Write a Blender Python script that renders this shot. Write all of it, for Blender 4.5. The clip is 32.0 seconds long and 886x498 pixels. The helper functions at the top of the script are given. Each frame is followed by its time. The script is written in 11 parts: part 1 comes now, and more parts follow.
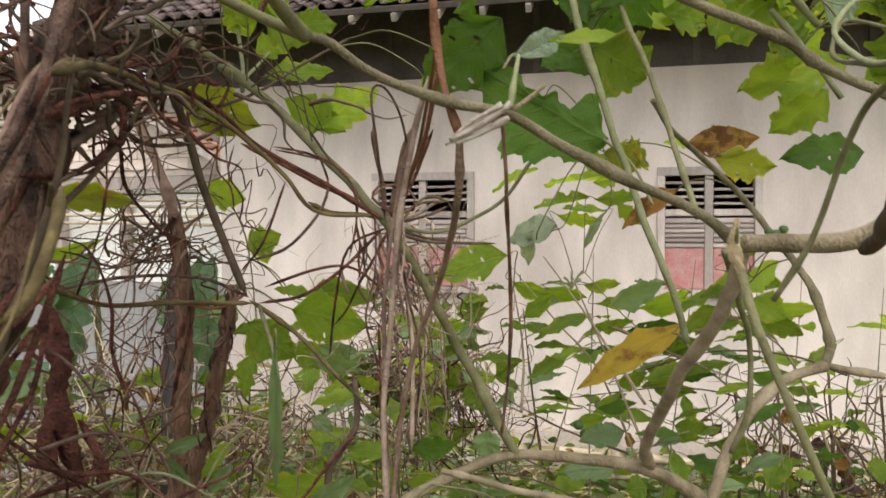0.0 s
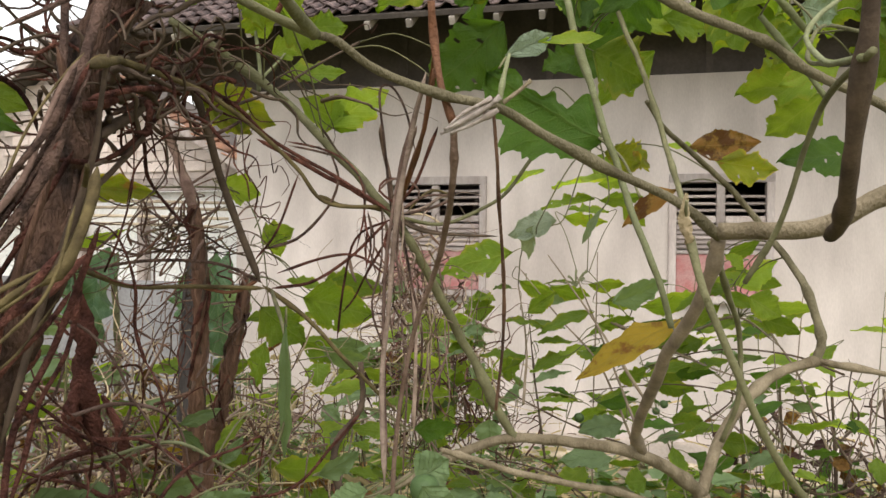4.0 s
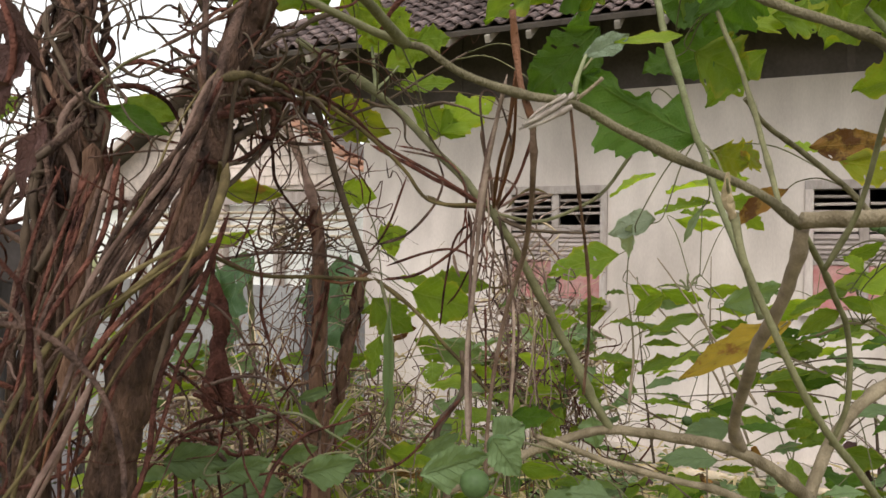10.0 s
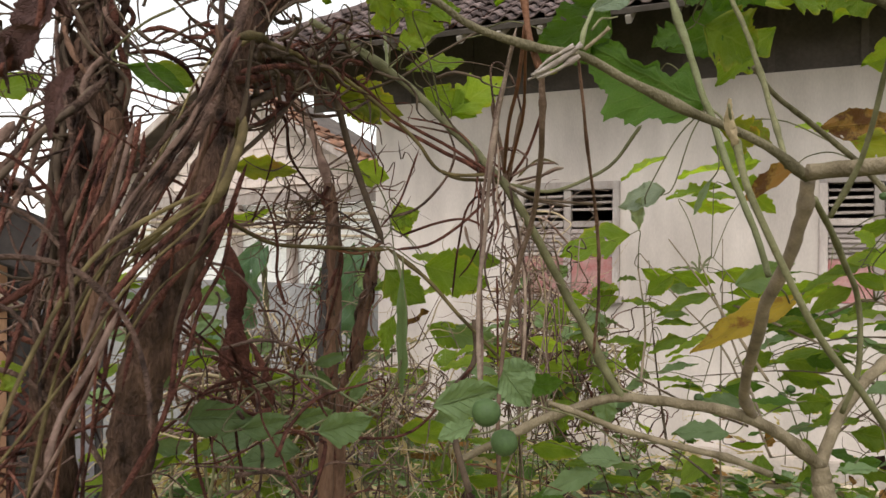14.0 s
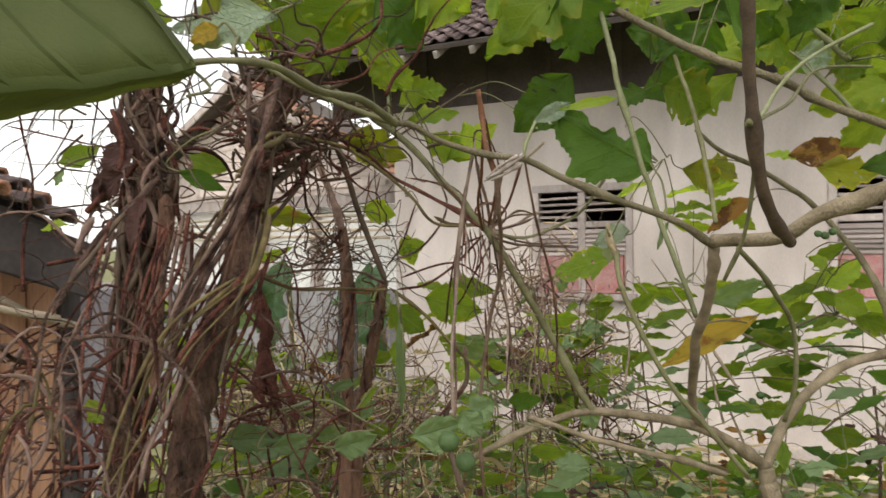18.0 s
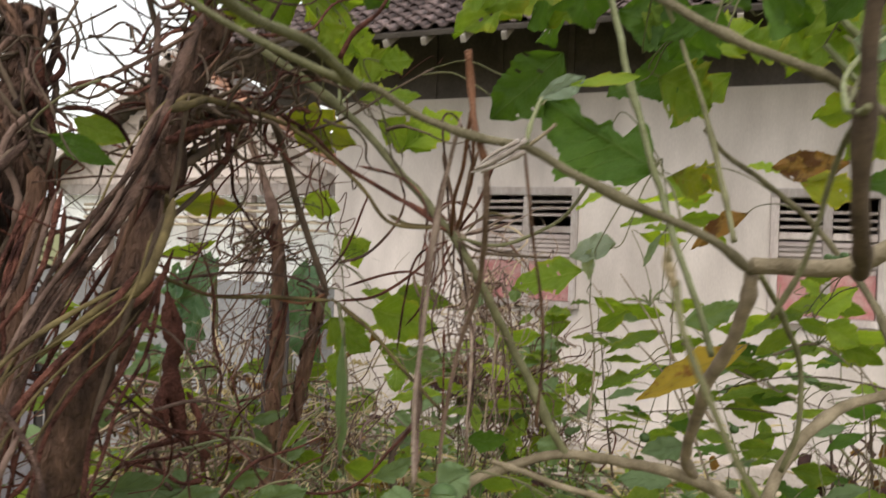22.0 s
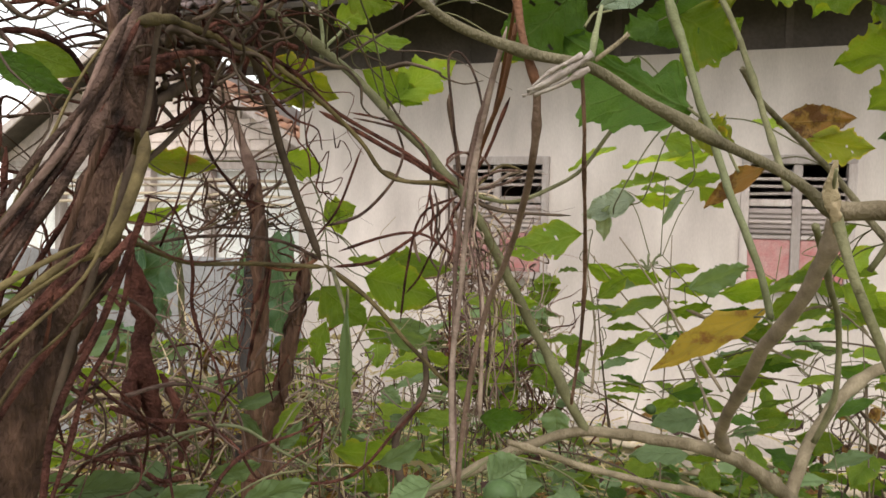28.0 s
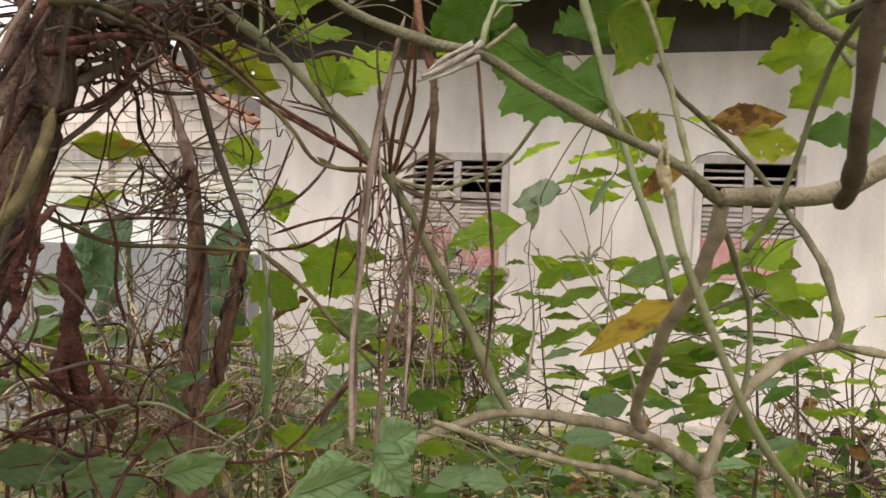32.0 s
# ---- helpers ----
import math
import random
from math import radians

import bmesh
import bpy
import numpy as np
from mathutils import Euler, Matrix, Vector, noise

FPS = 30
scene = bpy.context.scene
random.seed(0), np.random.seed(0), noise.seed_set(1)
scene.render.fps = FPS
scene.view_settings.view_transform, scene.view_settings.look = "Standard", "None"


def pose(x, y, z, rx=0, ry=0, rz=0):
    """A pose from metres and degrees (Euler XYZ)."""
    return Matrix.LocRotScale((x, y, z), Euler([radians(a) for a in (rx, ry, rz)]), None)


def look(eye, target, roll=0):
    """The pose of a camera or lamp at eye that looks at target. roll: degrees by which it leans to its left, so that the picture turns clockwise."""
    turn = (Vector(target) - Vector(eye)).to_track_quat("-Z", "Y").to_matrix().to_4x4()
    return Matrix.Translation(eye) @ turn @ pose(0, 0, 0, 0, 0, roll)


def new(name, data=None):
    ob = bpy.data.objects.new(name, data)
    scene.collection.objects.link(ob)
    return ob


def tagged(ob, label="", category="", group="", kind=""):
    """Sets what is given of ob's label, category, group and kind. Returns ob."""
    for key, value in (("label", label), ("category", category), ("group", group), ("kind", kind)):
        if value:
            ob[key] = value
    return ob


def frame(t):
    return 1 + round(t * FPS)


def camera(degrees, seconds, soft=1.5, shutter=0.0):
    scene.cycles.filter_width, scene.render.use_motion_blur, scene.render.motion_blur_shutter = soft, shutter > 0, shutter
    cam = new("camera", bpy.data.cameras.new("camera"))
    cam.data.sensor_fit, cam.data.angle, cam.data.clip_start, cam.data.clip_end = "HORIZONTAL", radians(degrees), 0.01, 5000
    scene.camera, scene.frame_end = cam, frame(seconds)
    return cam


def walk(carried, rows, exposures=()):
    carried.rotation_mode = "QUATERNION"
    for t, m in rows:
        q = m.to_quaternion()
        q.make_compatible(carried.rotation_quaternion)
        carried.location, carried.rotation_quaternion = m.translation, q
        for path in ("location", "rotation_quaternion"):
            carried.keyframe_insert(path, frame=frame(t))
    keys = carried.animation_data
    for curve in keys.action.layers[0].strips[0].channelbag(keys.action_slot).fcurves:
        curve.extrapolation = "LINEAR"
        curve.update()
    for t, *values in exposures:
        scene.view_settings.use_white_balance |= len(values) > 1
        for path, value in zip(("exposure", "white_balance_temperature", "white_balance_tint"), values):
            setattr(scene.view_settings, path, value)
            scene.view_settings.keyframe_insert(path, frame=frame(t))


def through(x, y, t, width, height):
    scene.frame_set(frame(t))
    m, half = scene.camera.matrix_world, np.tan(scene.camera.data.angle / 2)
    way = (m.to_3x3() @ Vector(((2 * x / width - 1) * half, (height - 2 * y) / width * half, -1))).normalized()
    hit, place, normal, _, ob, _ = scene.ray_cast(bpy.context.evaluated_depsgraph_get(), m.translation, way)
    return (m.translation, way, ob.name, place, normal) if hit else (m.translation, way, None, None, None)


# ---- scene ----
cam = camera(63.0, 32.0, shutter=0.5)
PATH = [
    (0, (0.227, 0.471, 1.775), (-0.378, 2.377, 1.722), -0.2),
    (0.5, (0.244, 0.48, 1.761), (-0.355, 2.386, 1.685), -0.7),
    (1, (0.249, 0.472, 1.762), (-0.422, 2.355, 1.723), 0.2),
    (1.5, (0.222, 0.449, 1.741), (-0.496, 2.315, 1.68), 2.1),
    (2, (0.189, 0.413, 1.748), (-0.615, 2.245, 1.719), 1.9),
    (2.5, (0.192, 0.397, 1.738), (-0.634, 2.218, 1.706), 0.6),
    (3, (0.232, 0.413, 1.74), (-0.467, 2.284, 1.656), 1.3),
    (3.5, (0.256, 0.426, 1.76), (-0.387, 2.319, 1.73), 0.4),
    (5.5, (0.256, 0.429, 1.74), (-0.393, 2.319, 1.668), 1.3),
    (6, (0.265, 0.422, 1.74), (-0.429, 2.298, 1.706), 1.5),
    (6.5, (0.259, 0.407, 1.736), (-0.495, 2.259, 1.73), 2.2),
    (7, (0.247, 0.41, 1.723), (-0.51, 2.261, 1.707), 2.3),
    (7.5, (0.249, 0.416, 1.723), (-0.523, 2.261, 1.698), 1.9),
    (8, (0.264, 0.419, 1.724), (-0.57, 2.236, 1.698), 1.2),
    (8.5, (0.266, 0.415, 1.722), (-0.586, 2.224, 1.697), 0.7),
    (9, (0.269, 0.401, 1.75), (-0.507, 2.243, 1.67), -2.2),
    (9.5, (0.304, 0.393, 1.758), (-0.594, 2.179, 1.724), -1.2),
    (10, (0.309, 0.387, 1.736), (-0.645, 2.145, 1.729), 0.7),
    (10.5, (0.3, 0.397, 1.722), (-0.673, 2.144, 1.707), 0.4),
    (11, (0.303, 0.395, 1.727), (-0.708, 2.12, 1.729), -0.5),
    (11.5, (0.321, 0.394, 1.723), (-0.709, 2.108, 1.745), 0.2),
    (12, (0.334, 0.398, 1.726), (-0.692, 2.115, 1.765), -0.1),
    (12.5, (0.336, 0.401, 1.72), (-0.693, 2.115, 1.75), -0.1),
    (13, (0.322, 0.404, 1.71), (-0.687, 2.13, 1.735), 0.7),
    (13.5, (0.307, 0.401, 1.691), (-0.676, 2.143, 1.704), 0.5),
    (15.5, (0.407, 0.236, 1.702), (-0.638, 1.941, 1.684), -0.7),
    (16, (0.427, 0.227, 1.719), (-0.674, 1.896, 1.751), -1.6),
    (16.5, (0.431, 0.221, 1.731), (-0.636, 1.912, 1.783), -1.3),
    (17, (0.438, 0.243, 1.759), (-0.55, 1.982, 1.778), -2.5),
    (17.5, (0.431, 0.256, 1.763), (-0.545, 2.001, 1.724), -1.7),
    (18, (0.45, 0.24, 1.766), (-0.591, 1.948, 1.748), -0.9),
    (18.5, (0.464, 0.225, 1.763), (-0.625, 1.902, 1.76), -0.9),
    (19, (0.466, 0.228, 1.759), (-0.622, 1.906, 1.733), -0.8),
    (19.5, (0.473, 0.222, 1.758), (-0.617, 1.899, 1.762), -0.5),
    (20, (0.497, 0.213, 1.765), (-0.606, 1.881, 1.802), -0.2),
    (20.5, (0.489, 0.239, 1.769), (-0.596, 1.918, 1.816), 0.1),
    (21, (0.484, 0.303, 1.771), (-0.509, 2.039, 1.8), 0.8),
    (21.5, (0.398, 0.375, 1.822), (-0.527, 2.146, 1.906), 2.8),
    (22, (0.322, 0.401, 1.776), (-0.566, 2.193, 1.753), 2.0),
    (22.5, (0.237, 0.421, 1.778), (-0.674, 2.198, 1.664), 0.9),
    (23, (0.249, 0.415, 1.783), (-0.646, 2.199, 1.65), -1.5),
    (23.5, (0.256, 0.426, 1.775), (-0.544, 2.253, 1.627), 1.2),
    (24, (0.261, 0.47, 1.76), (-0.514, 2.313, 1.703), 5.5),
    (24.5, (0.249, 0.524, 1.765), (-0.504, 2.373, 1.657), 4.0),
    (25, (0.249, 0.513, 1.773), (-0.496, 2.367, 1.684), 5.2),
    (25.5, (0.239, 0.503, 1.79), (-0.544, 2.342, 1.71), 2.0),
    (27.5, (0.23, 0.475, 1.748), (-0.536, 2.322, 1.726), 0.4),
    (28, (0.225, 0.477, 1.753), (-0.567, 2.311, 1.662), 1.2),
    (28.5, (0.251, 0.477, 1.76), (-0.508, 2.322, 1.622), 1.2),
    (29, (0.25, 0.486, 1.754), (-0.463, 2.348, 1.6), 0.6),
    (29.5, (0.246, 0.488, 1.766), (-0.496, 2.34, 1.629), 0.5),
    (30, (0.27, 0.509, 1.76), (-0.396, 2.39, 1.629), 1.9),
    (30.5, (0.276, 0.508, 1.747), (-0.405, 2.385, 1.619), 1.2),
    (31, (0.266, 0.49, 1.739), (-0.46, 2.351, 1.648), 1.3),
    (31.5, (0.261, 0.474, 1.737), (-0.452, 2.34, 1.632), 1.8),
    (32, (0.279, 0.47, 1.742), (-0.425, 2.339, 1.644), 1.9),
]
walk(cam, [(t, look(eye, target, roll)) for t, eye, target, roll in PATH],
     [(0, 0.17), (7, 0.08), (10, 0.04), (13, 0.02), (16, -0.18), (17, -0.08), (19, 0.01), (22, -0.03), (24, 0.07), (25.5, 0.17), (28, 0.12), (30, 0.18), (32, 0.17)])

# ---- world and light: an overcast afternoon ----
world = bpy.data.worlds.new("sky")
scene.world = world
world.use_nodes = True
wn, wl = world.node_tree.nodes, world.node_tree.links
sky = wn.new("ShaderNodeTexSky")
sky.sky_type, sky.sun_disc = "NISHITA", False
sky.sun_elevation, sky.sun_rotation = radians(56), radians(165)
sky.air_density, sky.dust_density, sky.ozone_density = 2.0, 1.0, 1.0
grey = wn.new("ShaderNodeHueSaturation")
grey.inputs["Saturation"].default_value = 0.08
wl.new(sky.outputs[0], grey.inputs["Color"])
wl.new(grey.outputs[0], wn["Background"].inputs["Color"])
wn["Background"].inputs["Strength"].default_value = 0.257

sun = new("sun", bpy.data.lights.new("sun", "SUN"))
sun.data.energy, sun.data.angle, sun.data.color = 2.05, radians(40), (1.0, 0.935, 0.84)
sun.matrix_world = look((0, 0, 10), Vector((0, 0, 10)) - Vector((0.22, -0.85, 1.3)))


# ---- materials ----
def mat(name, base, second=None, rough=0.8, scale=8.0, fine=60.0, bump=0.3, spec=0.3, metal=0.0, stretch=(1, 1, 1), vary=0.25, speck=0.28):
    """A surface with stains at one scale and grain at another; every object differs a little."""
    m = bpy.data.materials.new(name)
    m.use_nodes = True
    n, l = m.node_tree.nodes, m.node_tree.links
    b = n["Principled BSDF"]
    b.inputs["Roughness"].default_value = rough
    b.inputs["Metallic"].default_value = metal
    b.inputs["Specular IOR Level"].default_value = spec * 0.5
    co, mp = n.new("ShaderNodeTexCoord"), n.new("ShaderNodeMapping")
    mp.inputs["Scale"].default_value = stretch
    l.new(co.outputs["Object"], mp.inputs[0])
    big, small = n.new("ShaderNodeTexNoise"), n.new("ShaderNodeTexNoise")
    big.inputs["Scale"].default_value, small.inputs["Scale"].default_value = scale, fine
    big.inputs["Detail"].default_value, small.inputs["Detail"].default_value = 5, 4
    l.new(mp.outputs[0], big.inputs["Vector"])
    l.new(mp.outputs[0], small.inputs["Vector"])
    ramp = n.new("ShaderNodeValToRGB")
    ramp.color_ramp.elements[0].position, ramp.color_ramp.elements[1].position = 0.32, 0.68
    second = second or tuple(c * 0.65 for c in base)
    ramp.color_ramp.elements[0].color, ramp.color_ramp.elements[1].color = (*second, 1), (*base, 1)
    l.new(big.outputs["Fac"], ramp.inputs[0])
    info, hsv = n.new("ShaderNodeObjectInfo"), n.new("ShaderNodeHueSaturation")
    rng, grain = n.new("ShaderNodeMapRange"), n.new("ShaderNodeMapRange")
    rng.inputs["To Min"].default_value, rng.inputs["To Max"].default_value = 1 - vary, 1 + vary
    grain.inputs["To Min"].default_value, grain.inputs["To Max"].default_value = 1 - speck, 1 + speck
    l.new(info.outputs["Random"], rng.inputs["Value"])
    l.new(small.outputs["Fac"], grain.inputs["Value"])
    mul = n.new("ShaderNodeMath")
    mul.operation = "MULTIPLY"
    l.new(rng.outputs[0], mul.inputs[0])
    l.new(grain.outputs[0], mul.inputs[1])
    l.new(mul.outputs[0], hsv.inputs["Value"])
    l.new(ramp.outputs[0], hsv.inputs["Color"])
    l.new(hsv.outputs[0], b.inputs["Base Color"])
    bm_, add = n.new("ShaderNodeBump"), n.new("ShaderNodeMath")
    add.operation = "ADD"
    l.new(small.outputs["Fac"], add.inputs[0])
    l.new(big.outputs["Fac"], add.inputs[1])
    bm_.inputs["Strength"].default_value, bm_.inputs["Distance"].default_value = bump, 0.01
    l.new(add.outputs[0], bm_.inputs["Height"])
    l.new(bm_.outputs[0], b.inputs["Normal"])
    return m


def leaf_mat(name, base, edge, vein, spots=None, spot_amount=0.62, through=0.45, rough=0.6, vary=0.25, rim=0.0, netting=0.22):
    """A leaf blade: pale veins from its own UV map, netting, blotches, a scorched rim, light that comes through."""
    m = bpy.data.materials.new(name)
    m.use_nodes = True
    n, l = m.node_tree.nodes, m.node_tree.links
    b, out = n["Principled BSDF"], n["Material Output"]
    b.inputs["Roughness"].default_value = rough
    b.inputs["Specular IOR Level"].default_value = 0.2
    uv, sep = n.new("ShaderNodeUVMap"), n.new("ShaderNodeSeparateXYZ")
    l.new(uv.outputs[0], sep.inputs[0])

    def math(op, a, c=None, clamp=False):
        x = n.new("ShaderNodeMath")
        x.operation, x.use_clamp = op, clamp
        for i, v in enumerate((a, c)):
            if v is None:
                continue
            if isinstance(v, (int, float)):
                x.inputs[i].default_value = v
            else:
                l.new(v, x.inputs[i])
        return x.outputs[0]

    side = math("ABSOLUTE", math("SUBTRACT", sep.outputs[1], 0.5))
    rib = math("SUBTRACT", 1.0, math("MULTIPLY", side, 34.0), True)
    rows = math("FRACT", math("MULTIPLY", math("SUBTRACT", sep.outputs[0], math("MULTIPLY", side, 0.55)), 7.0))
    lat = math("SUBTRACT", 1.0, math("MULTIPLY", math("ABSOLUTE", math("SUBTRACT", rows, 0.5)), 11.0), True)
    veins = math("MAXIMUM", rib, math("MULTIPLY", lat, 0.55))
    co, blotch, grain = n.new("ShaderNodeTexCoord"), n.new("ShaderNodeTexNoise"), n.new("ShaderNodeTexNoise")
    blotch.inputs["Scale"].default_value, grain.inputs["Scale"].default_value = 26.0, 160.0
    blotch.inputs["Detail"].default_value = 4
    l.new(co.outputs["Object"], blotch.inputs["Vector"])
    l.new(co.outputs["Object"], grain.inputs["Vector"])

    def mix(fac, a, c):
        x = n.new("ShaderNodeMixRGB")
        for i, v in ((0, fac), (1, a), (2, c)):
            if isinstance(v, (int, float)):
                x.inputs[i].default_value = v
            elif isinstance(v, tuple):
                x.inputs[i].default_value = (*v, 1)
            else:
                l.new(v, x.inputs[i])
        return x.outputs[0]

    col = mix(math("MULTIPLY", math("SUBTRACT", blotch.outputs["Fac"], 0.42), 4.0, True), base, edge)
    net = n.new("ShaderNodeTexVoronoi")
    net.feature = "DISTANCE_TO_EDGE"
    net.inputs["Scale"].default_value = 190.0
    l.new(co.outputs["Object"], net.inputs["Vector"])
    mesh_ = math("SUBTRACT", 1.0, math("MULTIPLY", net.outputs["Distance"], 9.0), True)
    col = mix(math("MULTIPLY", mesh_, netting), col, vein)
    col = mix(math("MULTIPLY", veins, 0.6), col, vein)
    if rim:
        brim = math("MULTIPLY", math("SUBTRACT", math("ADD", math("MULTIPLY", side, 2.0), math("MULTIPLY", blotch.outputs["Fac"], 0.9)), 1.27), 5.0, True)
        col = mix(math("MULTIPLY", brim, rim), col, (0.30, 0.25, 0.03))
    if spots:
        col = mix(math("MULTIPLY", math("SUBTRACT", math("ADD", blotch.outputs["Fac"], math("MULTIPLY", grain.outputs["Fac"], 0.25)), spot_amount), 9.0, True), col, spots)
    info, hsv, rng = n.new("ShaderNodeObjectInfo"), n.new("ShaderNodeHueSaturation"), n.new("ShaderNodeMapRange")
    rng.inputs["To Min"].default_value, rng.inputs["To Max"].default_value = 1 - vary, 1 + vary
    geo = n.new("ShaderNodeNewGeometry")
    l.new(math("FRACT", math("ADD", info.outputs["Random"], geo.outputs["Random Per Island"])), rng.inputs["Value"])
    l.new(rng.outputs[0], hsv.inputs["Value"])
    l.new(col, hsv.inputs["Color"])
    l.new(hsv.outputs[0], b.inputs["Base Color"])
    bump = n.new("ShaderNodeBump")
    bump.inputs["Strength"].default_value, bump.inputs["Distance"].default_value = 0.7, 0.004
    l.new(math("ADD", math("ADD", math("MULTIPLY", veins, -1.0), math("MULTIPLY", mesh_, -1.6 * netting)), math("MULTIPLY", blotch.outputs["Fac"], 0.6)), bump.inputs["Height"])
    l.new(bump.outputs[0], b.inputs["Normal"])
    tr, sh = n.new("ShaderNodeBsdfTranslucent"), n.new("ShaderNodeMixShader")
    warm = n.new("ShaderNodeMixRGB")
    warm.blend_type = "MULTIPLY"
    warm.inputs[0].default_value, warm.inputs[2].default_value = 1.0, (2.2, 2.15, 0.8, 1)
    l.new(hsv.outputs[0], warm.inputs[1])
    l.new(warm.outputs[0], tr.inputs["Color"])
    sh.inputs[0].default_value = through
    l.new(b.outputs[0], sh.inputs[1])
    l.new(tr.outputs[0], sh.inputs[2])
    l.new(sh.outputs[0], out.inputs["Surface"])
    return m


